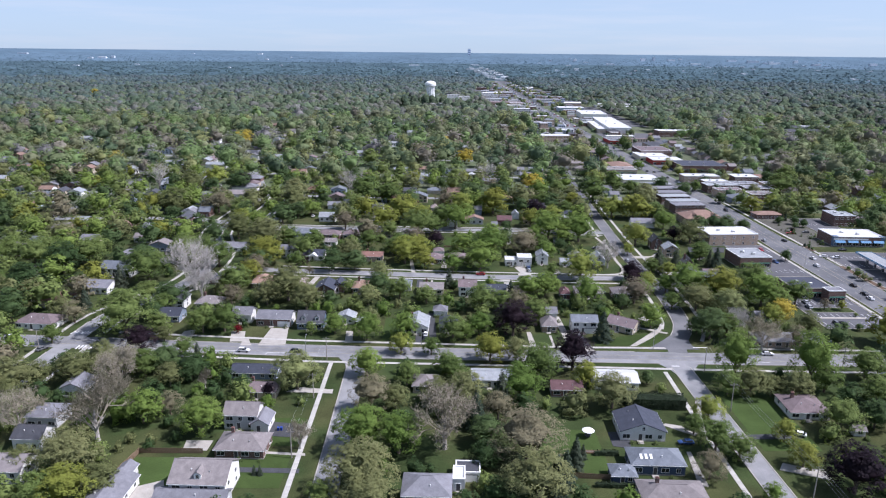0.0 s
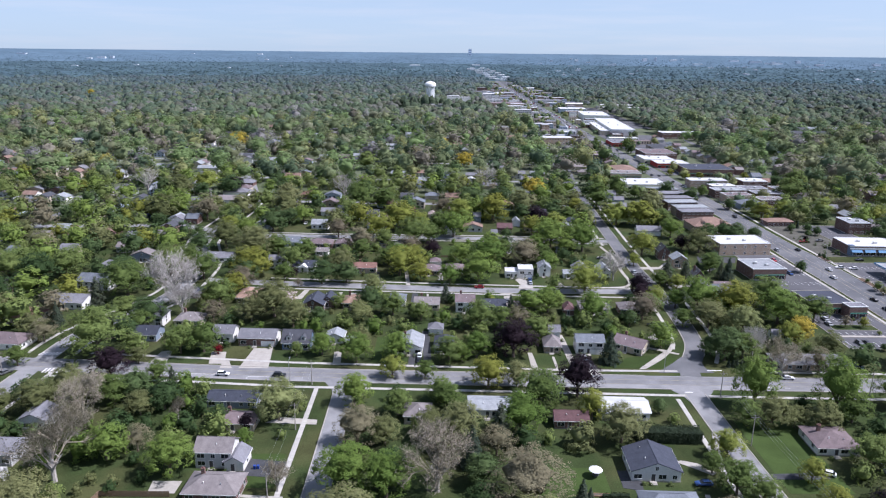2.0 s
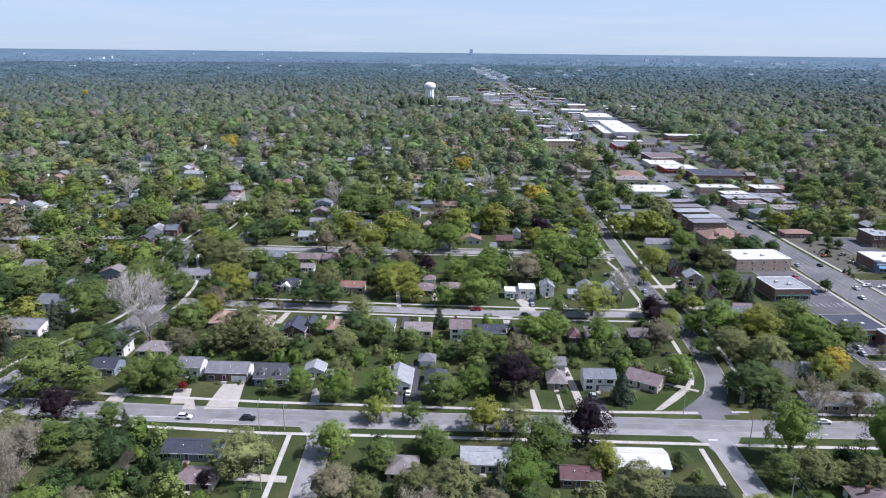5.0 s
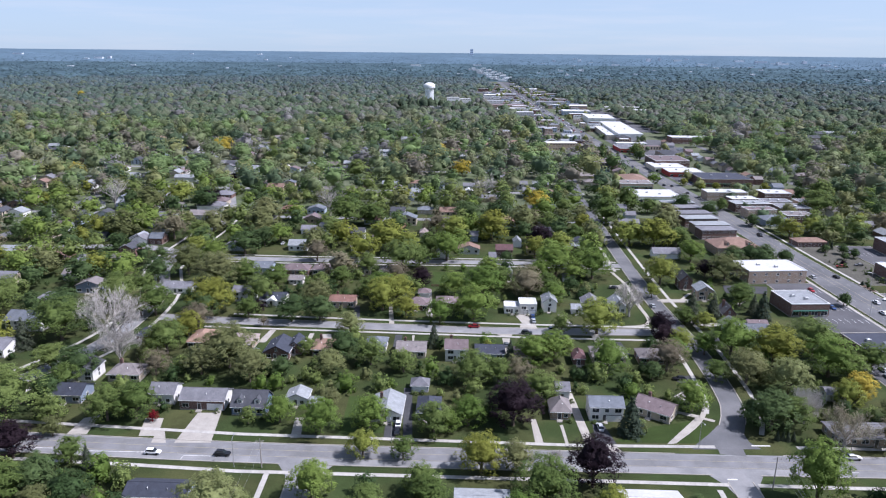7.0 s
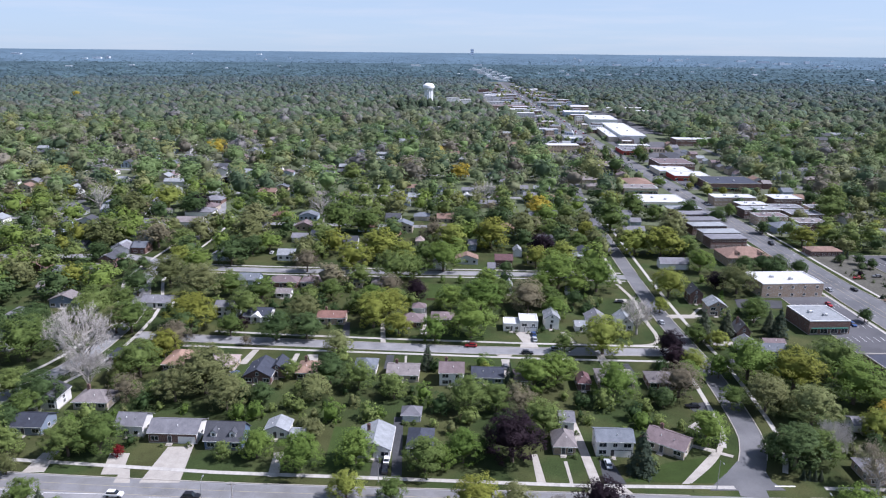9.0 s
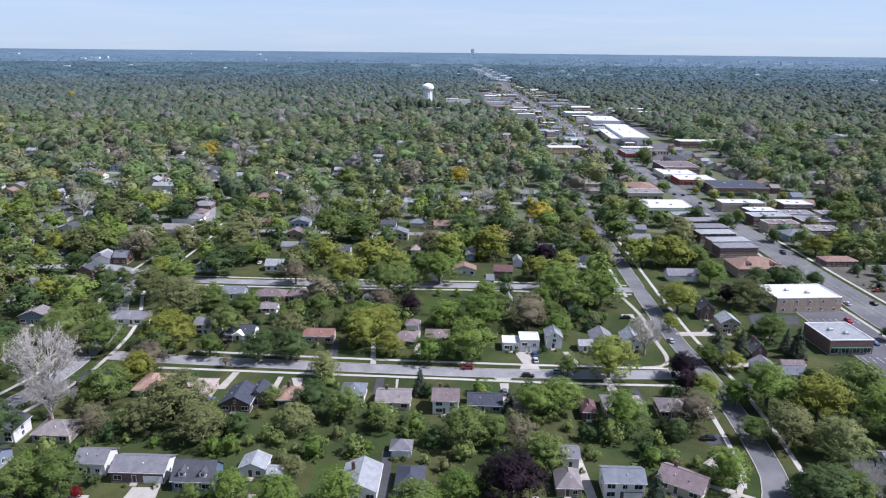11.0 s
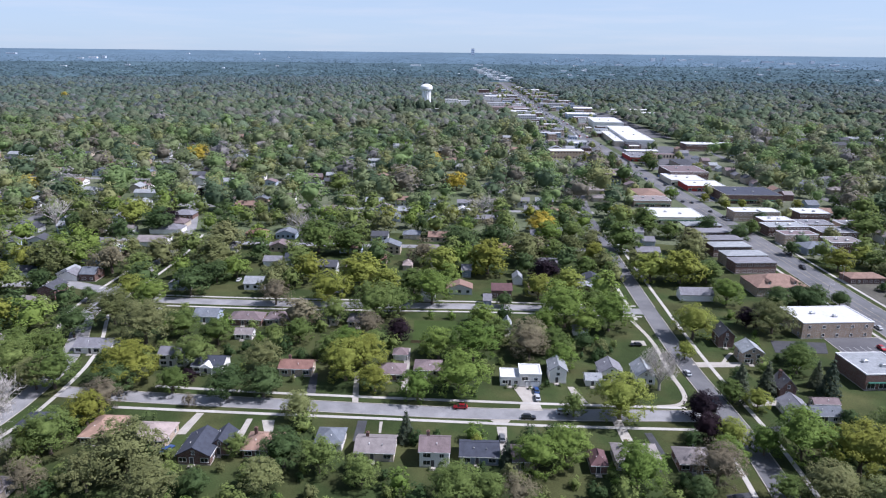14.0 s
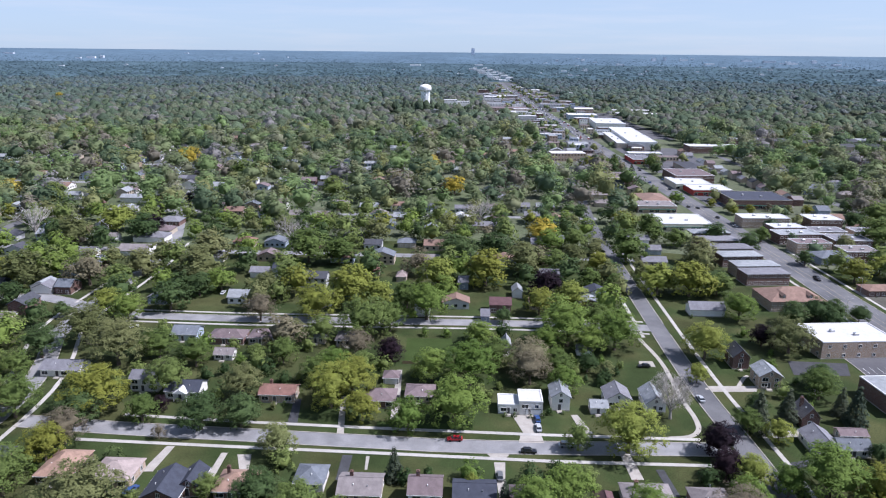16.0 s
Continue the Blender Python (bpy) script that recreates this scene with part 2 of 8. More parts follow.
def box(bm, x0, x1, y0, y1, z0, z1, mi=0):
    v = [bm.verts.new((x, y, z)) for x in (x0, x1) for y in (y0, y1) for z in (z0, z1)]
    for f in ((0, 1, 3, 2), (4, 6, 7, 5), (0, 4, 5, 1), (2, 3, 7, 6), (0, 2, 6, 4), (1, 5, 7, 3)):
        bm.faces.new([v[i] for i in f]).material_index = mi


def prism(bm, outline, axis, a, b, mi=0):
    """Extrude a closed outline of (u, z) along x or y from a to b."""
    def at(u, z, s):
        return (s, u, z) if axis == "x" else (u, s, z)
    p = [bm.verts.new(at(u, z, a)) for u, z in outline]
    q = [bm.verts.new(at(u, z, b)) for u, z in outline]
    n = len(outline)
    for i in range(n):
        bm.faces.new((p[i], p[(i + 1) % n], q[(i + 1) % n], q[i])).material_index = mi
    bm.faces.new(p[::-1]).material_index = mi
    bm.faces.new(q).material_index = mi
    bmesh.ops.recalc_face_normals(bm, faces=bm.faces)


def tube(bm, p, q, r0, r1, sides=6):
    d = (Vector(q) - Vector(p)).normalized()
    u = d.orthogonal().normalized()
    w = d.cross(u)
    ring = []
    for c, r in ((p, r0), (q, r1)):
        ring.append([bm.verts.new(Vector(c) + r * (math.cos(k * 6.2832 / sides) * u + math.sin(k * 6.2832 / sides) * w)) for k in range(sides)])
    for k in range(sides):
        bm.faces.new((ring[0][k], ring[0][(k + 1) % sides], ring[1][(k + 1) % sides], ring[1][k]))
    bm.faces.new(ring[1]), bm.faces.new(ring[0][::-1])


def lathe(bm, profile, sides=24, rib=0.0):
    rings = []
    for r, z in profile:
        rings.append([bm.verts.new((r * (1 + rib * (k % 2)) * math.cos(k * 6.28319 / sides), r * (1 + rib * (k % 2)) * math.sin(k * 6.28319 / sides), z)) for k in range(sides)])
    for a, b in zip(rings, rings[1:]):
        for k in range(sides):
            bm.faces.new((a[k], a[(k + 1) % sides], b[(k + 1) % sides], b[k]))
    bm.faces.new(rings[-1]), bm.faces.new(rings[0][::-1])


def along(points, width):
    """Left and right edges of a ribbon along a polyline; width may be one number or one a point."""
    pts = [Vector((x, y)) for x, y in points]
    ws = width if isinstance(width, (list, tuple)) else [width] * len(pts)
    left, right = [], []
    for i, p in enumerate(pts):
        a, b = pts[max(0, i - 1)], pts[min(len(pts) - 1, i + 1)]
        d = (b - a).normalized()
        nrm = Vector((-d.y, d.x))
        left.append(p + nrm * ws[i] / 2), right.append(p - nrm * ws[i] / 2)
    return left, right


def smooth_line(points, step=8.0):
    """A polyline softened by a spline through its points."""
    pts = [Vector((x, y)) for x, y in points]
    res = []
    for i in range(len(pts) - 1):
        p0, p1, p2, p3 = pts[max(0, i - 1)], pts[i], pts[i + 1], pts[min(len(pts) - 1, i + 2)]
        n = max(1, int((p2 - p1).length / step))
        for k in range(n):
            s = k / n
            res.append(tuple(0.5 * (2 * p1 + (p2 - p0) * s + (2 * p0 - 5 * p1 + 4 * p2 - p3) * s * s + (3 * p1 - p0 - 3 * p2 + p3) * s ** 3)))
    return res + [tuple(pts[-1])]


def ribbon(bm, points, width, z0, z1):
    left, right = along(points, width)
    rows = []
    for a, b in zip(left, right):
        rows.append([bm.verts.new((*a, z1)), bm.verts.new((*b, z1)), bm.verts.new((*b, z0)), bm.verts.new((*a, z0))])
    for p, q in zip(rows, rows[1:]):
        bm.faces.new((p[0], p[1], q[1], q[0]))
        bm.faces.new((p[1], p[2], q[2], q[1]))
        bm.faces.new((p[3], p[0], q[0], q[3]))
    bm.faces.new(rows[0][::-1]), bm.faces.new(rows[-1])


ROAD_CLEAR = []     # (polyline, half width) where nothing may stand


ROADS = []


def road(name, points, width, material, label, kerb=True, z=0.04):
    bm = bmesh.new()
    ribbon(bm, points, width, -0.05, z)
    bmesh.ops.recalc_face_normals(bm, faces=bm.faces)
    ob = tagged(finish(name, bm, material), label, "road", kind="structure")
    half = (max(width) if isinstance(width, (list, tuple)) else width) / 2
    ROAD_CLEAR.append((points, half))
    ROADS.append((ob, points, width, half, kerb, z))
    return ob


def gap(x, y, points):
    """Distance from a place to a polyline."""
    best = 1e9
    for (ax, ay), (bx, by) in zip(points, points[1:]):
        dx, dy = bx - ax, by - ay
        s = min(1, max(0, ((x - ax) * dx + (y - ay) * dy) / (dx * dx + dy * dy + 1e-9)))
        best = min(best, (x - ax - s * dx) ** 2 + (y - ay - s * dy) ** 2)
    return math.sqrt(best)


def in_road(x, y, margin=0.0, but=None):
    return any(p is not but and gap(x, y, p) < half + margin for p, half in ROAD_CLEAR)


def dense(points, step):
    res = []
    for a, b in zip(points, points[1:]):
        a, b = Vector(a), Vector(b)
        n = max(1, round((b - a).length / step))
        res += [tuple(a.lerp(b, k / n)) for k in range(n)]
    return res + [tuple(points[-1])]


def kerbs():
    """Kerbs along the near roads, open at the crossings."""
    for ob, points, width, half, kerb, z in ROADS:
        if not kerb:
            continue
        for side in along(points, width):
            run = []
            for p in dense([tuple(v) for v in side], 2.5) + [None]:
                free = p is not None and not (76 < p[0] < 106 and 241 < p[1] < 259) and 120 < p[1] < 560 and abs(p[0]) < 330 and not in_road(p[0], p[1], 1.6, points)
                if free:
                    run.append(p)
                    continue
                if len(run) > 3:
                    bm = bmesh.new()
                    ribbon(bm, run, 0.28, -0.05, z + 0.13)
                    bmesh.ops.recalc_face_normals(bm, faces=bm.faces)
                    part("kerb", bm, CONCRETE, ob, "pale concrete kerb")
                run = []


PAVED = []


def patch(name, corners, material, label, z=0.06, category="driveway"):
    """A flat slab with the given corners."""
    PAVED.append(corners)
    bm = bmesh.new()
    top = [bm.verts.new((x, y, z)) for x, y in corners]
    low = [bm.verts.new((x, y, -0.05)) for x, y in corners]
    n = len(top)
    bm.faces.new(top), bm.faces.new(low[::-1])
    for i in range(n):
        bm.faces.new((top[i], low[i], low[(i + 1) % n], top[(i + 1) % n]))
    bmesh.ops.recalc_face_normals(bm, faces=bm.faces)
    return tagged(finish(name, bm, material), label, category, kind="structure")


# ---- ground: one sheet to the horizon, with the far country rising to eye level at the world's rim ----
def far_rise(r):
    """Height of the far ground, and how much nearer it stands than it looks."""
    if r < 2900:
        return 0.0, 1.0
    s = min(1.0, (r - 2900) / 1950.0)
    angle = math.atan(110.0 / 2900) * (1 - s) ** 1.25 + 0.0009
    return max(0.0, 110.6 - r * math.tan(angle)), min(1.0, r * math.tan(angle) / 110.0)


def ground_sheet():
    rs = [0, 60, 120, 200, 300, 420, 560, 740, 950, 1200, 1500, 1900, 2400, 2900] + [2900 + 150 * k for k in range(1, 13)] + [4780, 4850]
    seg = 72
    verts, faces = [(0, 0, 0)], []
    for r in rs[1:]:
        for k in range(seg):
            verts.append((r * math.sin(k * 6.28319 / seg), r * math.cos(k * 6.28319 / seg), far_rise(r)[0]))
    for k in range(seg):
        faces.append((0, 1 + (k + 1) % seg, 1 + k))
    for j in range(len(rs) - 2):
        for k in range(seg):
            a, b = 1 + j * seg + k, 1 + j * seg + (k + 1) % seg
            faces.append((a, b, b + seg, a + seg))
    me = bpy.data.meshes.new("ground")
    me.from_pydata(verts, [], faces)
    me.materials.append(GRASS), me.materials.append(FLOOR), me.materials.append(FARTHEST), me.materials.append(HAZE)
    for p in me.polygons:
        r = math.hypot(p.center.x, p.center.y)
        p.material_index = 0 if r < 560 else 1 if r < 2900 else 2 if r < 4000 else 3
    return tagged(new("ground", me), "grassy suburban ground reaching the horizon", "ground", kind="structure")


ground_sheet()

MAIN = smooth_line([(-560, 262.5), (-260, 254.6), (-160, 249.6), (-55, 242.3), (50, 238.8), (121, 237.1), (200, 236), (420, 232.5)], 12)
ARTERIAL = smooth_line([(206, -300), (206, 60), (206, 230), (208, 340), (208, 440), (209, 520), (209, 632), (209, 715), (208, 825), (208, 1066), (211, 1300), (210, 1520), (212, 1836), (216, 2232), (231, 2890)], 25)


def arterial_x(y):
    """Where the arterial's middle line lies at a given y."""
    return float(np.interp(y, [p[1] for p in ARTERIAL], [p[0] for p in ARTERIAL]))


SIDE_NORTH = smooth_line([(92.6, 242.6), (93.6, 248.5), (98.2, 257.5), (103.5, 270), (106.2, 290), (107.8, 316), (107.7, 340), (107, 365), (107.8, 402), (109.6, 442), (111.7, 490), (114, 535), (118, 605), (124, 660), (134, 760), (136, 900)], 6)
SECOND = smooth_line([(103, 333), (33, 333), (0, 335), (-38, 338), (-82, 341.5), (-112, 345)], 12)
THIRD = smooth_line([(112, 425), (40, 429), (-20, 430), (-70, 431), (-118, 434)], 12)
WEST = smooth_line([(-144, -300), (-144, 60), (-144, 180), (-143, 245), (-141, 275), (-131, 298), (-122, 325), (-122, 363), (-129, 390), (-137, 411), (-139.5, 432), (-139.5, 448), (-138.8, 467), (-138.5, 511), (-145, 559), (-170, 640), (-190, 720)], 8)
STREET_A = smooth_line([(-28.7, -300), (-28.7, 60), (-28.9, 150), (-29.2, 238)], 20)
STREET_B = smooth_line([(90, -300), (90, 60), (90, 150), (89.4, 200), (89.2, 234.5)], 20)
road("road", MAIN, 10.2, OLDROAD, "pale weathered two-way street with a turning lane")
road("road", ARTERIAL, [20 if p[1] < 400 else 17 for p in ARTERIAL], ASPHALT, "wide grey asphalt arterial road with four lanes", z=0.05)
road("road", SIDE_NORTH, 7.3, ASPHALT, "narrow grey asphalt residential street", z=0.052)
road("road", SECOND, 7.0, OLDROAD, "pale residential street between lawns", z=0.044)
road("road", THIRD, 7.0, OLDROAD, "pale residential street in tree shade", z=0.044)
road("road", WEST, 7.3, OLDROAD, "pale curving residential street", z=0.048)
road("road", STREET_A, 7.0, OLDROAD, "pale residential street running under trees", z=0.048)
road("road", STREET_B, 6.8, OLDROAD, "pale concrete residential street", z=0.048)
for yy in (529, 628, 726, 826, 925):
    road("road", smooth_line([(-420, yy + 22), (-150, yy + 6), (0, yy), (125, yy - 4)], 40), 7.0, OLDROAD, "pale residential street among trees", kerb=False, z=0.044)
for xx in (-260, -400):
    road("road", [(xx, 262), (xx, 500), (xx - 10, 950)], 7.0, ASPHALT, "grey residential street among trees", kerb=False, z=0.05)
for xx in (320, 430):
    road("road", [(xx, 240), (xx, 500), (xx + 10, 950)], 7.0, ASPHALT, "grey residential street east of the shops", kerb=False, z=0.05)
road("road", smooth_line([(-141, 444), (-154, 450), (-167, 455.5), (-186, 454), (-256, 450)], 8), 7.5, OLDROAD, "pale residential street branching off under trees", z=0.056)
for c in ([(85.9, 223), (92.5, 223), (93.4, 227.5), (97.5, 233.6), (81.0, 234.2), (84.8, 228)], [(-32.6, 226), (-25.6, 226), (-24.6, 231), (-20.5, 236.9), (-37.5, 237.6), (-33.5, 231)]):
    patch("road_mouth", c, OLDROAD, "flared pale concrete mouth of a side street", 0.053, "road")
kerbs()


# ---- trees ----
rng = np.random.default_rng(5)


def unit(n):
    v = rng.normal(size=(n, 3))
    return v / np.linalg.norm(v, axis=1, keepdims=True)


def sprays(centres, normals, size):
    """Corner places of two small pointed leaf sprays about each centre, facing its normal."""
    n = len(centres)
    res = []
    for k in range(2):
        nn = normals + 0.35 * unit(n)
        helper = unit(n)
        u = np.cross(nn, helper)
        u /= np.linalg.norm(u, axis=1, keepdims=True) + 1e-9
        w = np.cross(nn / (np.linalg.norm(nn, axis=1, keepdims=True) + 1e-9), u)
        a, b = (size * rng.uniform(0.6, 1.25, n))[:, None], (size * rng.uniform(0.5, 0.95, n))[:, None]
        c = centres + unit(n) * (size * 0.8)[:, None]
        p, q, s = c - u * a * 0.6 - w * b * 0.5, c + u * a * 0.75 - w * b * 0.35, c + w * b * 0.9
        over = (np.einsum("ij,ij->i", np.cross(q - p, s - p), normals) < 0)[:, None]
        res.append(np.stack([p, np.where(over, s, q), np.where(over, q, s)], 1))
    return np.concatenate(res).reshape(-1, 3)


def mesh_of(name, verts, faces, material, normals=None):
    """A mesh from arrays; with normals given, the leaves are shaded as the rounded mass they make up."""
    me = bpy.data.meshes.new(name)
    me.from_pydata(np.asarray(verts).tolist(), [], faces.tolist() if isinstance(faces, np.ndarray) else faces)
    me.materials.append(material)
    if normals is not None:
        me.polygons.foreach_set("use_smooth", [True] * len(me.polygons))
        me.normals_split_custom_set_from_vertices(np.asarray(normals).tolist())
    return me


def lobes(n, width, z0, z1, full):
    """Centres and sizes of the leafy lobes of a crown, uneven in outline."""
    d = unit(n)
    d[:, 2] = np.where(d[:, 2] < -0.75, -d[:, 2], d[:, 2])
    reach = rng.uniform(0.66, 0.97, n) * (0.92 + 0.15 * np.sin(3 * np.arctan2(d[:, 1], d[:, 0]) + rng.uniform(0, 6)) ** 2)
    c = d * reach[:, None]
    half, mid = (z1 - z0) / 2, (z0 + z1) / 2
    flare = 1.0 - 0.25 * np.clip(c[:, 2], 0, 1)
    c = np.stack([c[:, 0] * width / 2 * flare, c[:, 1] * width / 2 * flare, mid + c[:, 2] * half], 1)
    return c, width * full * rng.uniform(0.75, 1.3, n), mid


def leafy_arrays(n, per, leaf, width=10.0, z0=0.9, z1=12.0, full=0.16, core=0.0, rough_core=2, soft=0.8):
    """Corners, faces and shading normals of a crown: lobes of small leaf sprays round a dense inside."""
    c, r, mid = lobes(n, width, z0, z1, full)
    cs, ns, ss = [], [], []
    for i in range(n):
        d = unit(per)
        out = c[i] - np.array([0, 0, mid - 1.5])
        out = out / (np.linalg.norm(out) + 1e-6)
        d = d + 0.75 * out + np.array([0, 0, 0.25])
        d /= np.linalg.norm(d, axis=1, keepdims=True)
        cs.append(c[i] + d * r[i] * rng.uniform(0.55, 1.08, per)[:, None] * np.array([1, 1, 0.8]))
        nn = d * 0.8 + 0.4 * unit(per) + np.array([0, 0, 0.75])
        ns.append(nn / np.linalg.norm(nn, axis=1, keepdims=True))
        sn = d * 0.75 + out * 0.55 + np.array([0, 0, 0.12]) + (1 - soft) * 1.6 * unit(per)
        ss.append(sn / np.linalg.norm(sn, axis=1, keepdims=True))
    cs, ns, ss = np.concatenate(cs), np.concatenate(ns), np.concatenate(ss)
    fit = width / 2 / np.quantile(np.hypot(cs[:, 0], cs[:, 1]), 0.93)
    cs = cs * np.array([fit, fit, 1.0])
    cs[:, 2] = z0 + (cs[:, 2] - cs[:, 2].min()) * (z1 - z0) / (np.quantile(cs[:, 2], 0.99) - cs[:, 2].min())
    if core:
        # sprays close over the dense inside
        d = unit(int(0.16 * n * per))
        cs = np.concatenate([cs, d * np.array([width / 2, width / 2, (z1 - z0) / 2]) * core * rng.uniform(0.95, 1.35, (len(d), 1)) + np.array([0, 0, mid])])
        ns, ss = np.concatenate([ns, d]), np.concatenate([ss, d])
    v = sprays(cs, 0.55 * ns + 0.45 * ss, np.full(len(cs), leaf) * np.where(np.arange(len(cs)) < n * per, 1.0, 1.35))
    shade = np.repeat(np.concatenate([ss, ss]), 3, axis=0)
    f = np.arange(len(v)).reshape(-1, 3).tolist()
    if core:
        bm = bmesh.new()
        bmesh.ops.create_icosphere(bm, subdivisions=rough_core, radius=1.0)
        k = len(v)
        ball = np.array([p.co[:] for p in bm.verts])
        inner = ball * rng.uniform(0.7, 1.25, (len(bm.verts), 1)) * np.array([width / 2 * core, width / 2 * core, (z1 - z0) / 2 * core]) + np.array([0, 0, mid])
        rough = ball + 0.45 * unit(len(ball))
        v, shade = np.concatenate([v, inner]), np.concatenate([shade, rough / np.linalg.norm(rough, axis=1, keepdims=True)])
        f += [[k + q.index for q in p.verts] for p in bm.faces]
        bm.free()
    return v, f, shade


def leafy(name, material, n, per, leaf, width=10.0, z0=0.9, z1=12.0, full=0.16, core=0.0, rough_core=2, soft=0.8):
    v, f, shade = leafy_arrays(n, per, leaf, width, z0, z1, full, core, rough_core, soft)
    return mesh_of(name, v, f, material, shade)


def branching(bm, p, d, length, r, level, tips, spread=0.6, kids=3):
    q = p + d * length
    tube(bm, p, q, max(r, 0.018), max(r * 0.62, 0.012), 5 if level > 1 else 3)
    if level == 0:
        tips.append(q)
        return
    for k in range(kids + (1 if level > 2 else 0)):
        s = random.uniform(0.45, 1.0)
        e = (d + Vector((random.gauss(0, spread), random.gauss(0, spread), random.gauss(0.1, spread * 0.6)))).normalized()
        branching(bm, p + d * length * s, e, length * random.uniform(0.55, 0.8), r * 0.55, level - 1, tips, spread, kids)


def trunk_mesh(name, material, tall=5.5, levels=1, r=0.26):
    bm = bmesh.new()
    tube(bm, (0, 0, -0.1), (0.05, 0.05, tall * 0.5), r * 1.35, r, 7)
    tips = []
    for k in range(5):
        a = k * 1.2566 + random.uniform(-0.3, 0.3)
        d = Vector((math.cos(a) * 0.55, math.sin(a) * 0.55, 1)).normalized()
        branching(bm, Vector((0.05, 0.05, tall * random.uniform(0.36, 0.49))), d, tall * 0.5, r * 0.55, levels, tips, 0.5, 2)
    tube(bm, (0.05, 0.05, tall * 0.5), (0, 0, tall * 1.3), r, r * 0.45, 6)
    me = bpy.data.meshes.new(name)
    bm.to_mesh(me)
    bm.free()
    me.materials.append(material)
    return me


def bare_crown(name, material, levels=3, width=10.0, buds=None):
    bm = bmesh.new()
    tips = []
    for k in range(8):
        a = k * 0.8 + random.uniform(-0.3, 0.3)
        lean = random.uniform(0.2, 1.5)
        d = Vector((math.cos(a) * lean, math.sin(a) * lean, 1)).normalized()
        branching(bm, Vector((0, 0, random.uniform(2.6, 4.2))), d, random.uniform(3.2, 4.6), 0.15, levels, tips, 0.6, 4)
    for p in tips:
        # a brush of fine twigs at the end of each branch
        for k in range(6):
            d = Vector((random.gauss(0, 1), random.gauss(0, 1), random.gauss(0.5, 0.8))).normalized() * random.uniform(0.6, 1.5)
            e = d.orthogonal().normalized() * 0.026
            bm.faces.new((bm.verts.new(p - d * 0.2 - e), bm.verts.new(p - d * 0.2 + e), bm.verts.new(p + d)))
    for p in tips if buds else ():
        # a haze of small buds among the twigs
        for k in range(4):
            c = p + Vector((random.gauss(0, 0.5), random.gauss(0, 0.5), random.gauss(0.2, 0.5)))
            u = Vector((random.gauss(0, 1), random.gauss(0, 1), random.gauss(0, 1))).normalized() * random.uniform(0.12, 0.26)
            w = u.orthogonal().normalized() * 0.14
            bm.faces.new((bm.verts.new(c - u), bm.verts.new(c + u * 0.6 - w), bm.verts.new(c + u * 0.5 + w))).material_index = 1
    far = sorted(math.hypot(v.co.x, v.co.y) for v in bm.verts)[int(len(bm.verts) * 0.93)]
    high = sorted(v.co.z for v in bm.verts)[int(len(bm.verts) * 0.98)]
    for v in bm.verts:
        v.co.x, v.co.y, v.co.z = v.co.x * width / 2 / far, v.co.y * width / 2 / far, 2.4 + (v.co.z - 2.4) * 9.6 / (high - 2.4)
    me = bpy.data.meshes.new(name)
    bm.to_mesh(me)
    bm.free()
    me.materials.append(material)
    if buds:
        me.materials.append(buds)
    return me


def conifer_crown(name, material, tiers, per, leaf):
    cs, ns = [], []
    for k in range(tiers):
        s = k / (tiers - 1)
        z, r = 0.5 + 10.9 * s, 2.9 * (1 - s) ** 0.85 + 0.12
        m = max(6, int(per * (1 - s) + 5))
        a = rng.uniform(0, 6.283, m)
        rad = r * np.sqrt(rng.uniform(0.35, 1, m)) * (0.86 + 0.2 * np.sin(a * 5 + k))
        cs.append(np.stack([rad * np.cos(a), rad * np.sin(a), z - 0.45 * rad / max(r, 0.3) + rng.normal(0, 0.14, m)], 1))
        nn = np.stack([np.cos(a), np.sin(a), np.full(m, 0.9)], 1) + 0.4 * unit(m)
        ns.append(nn / np.linalg.norm(nn, axis=1, keepdims=True))
    cs, ns = np.concatenate(cs), np.concatenate(ns)
    v = sprays(cs, ns, np.full(len(cs), leaf))
    return mesh_of(name, v, np.arange(len(v)).reshape(-1, 3), material, np.repeat(np.concatenate([ns, ns]), 3, axis=0))


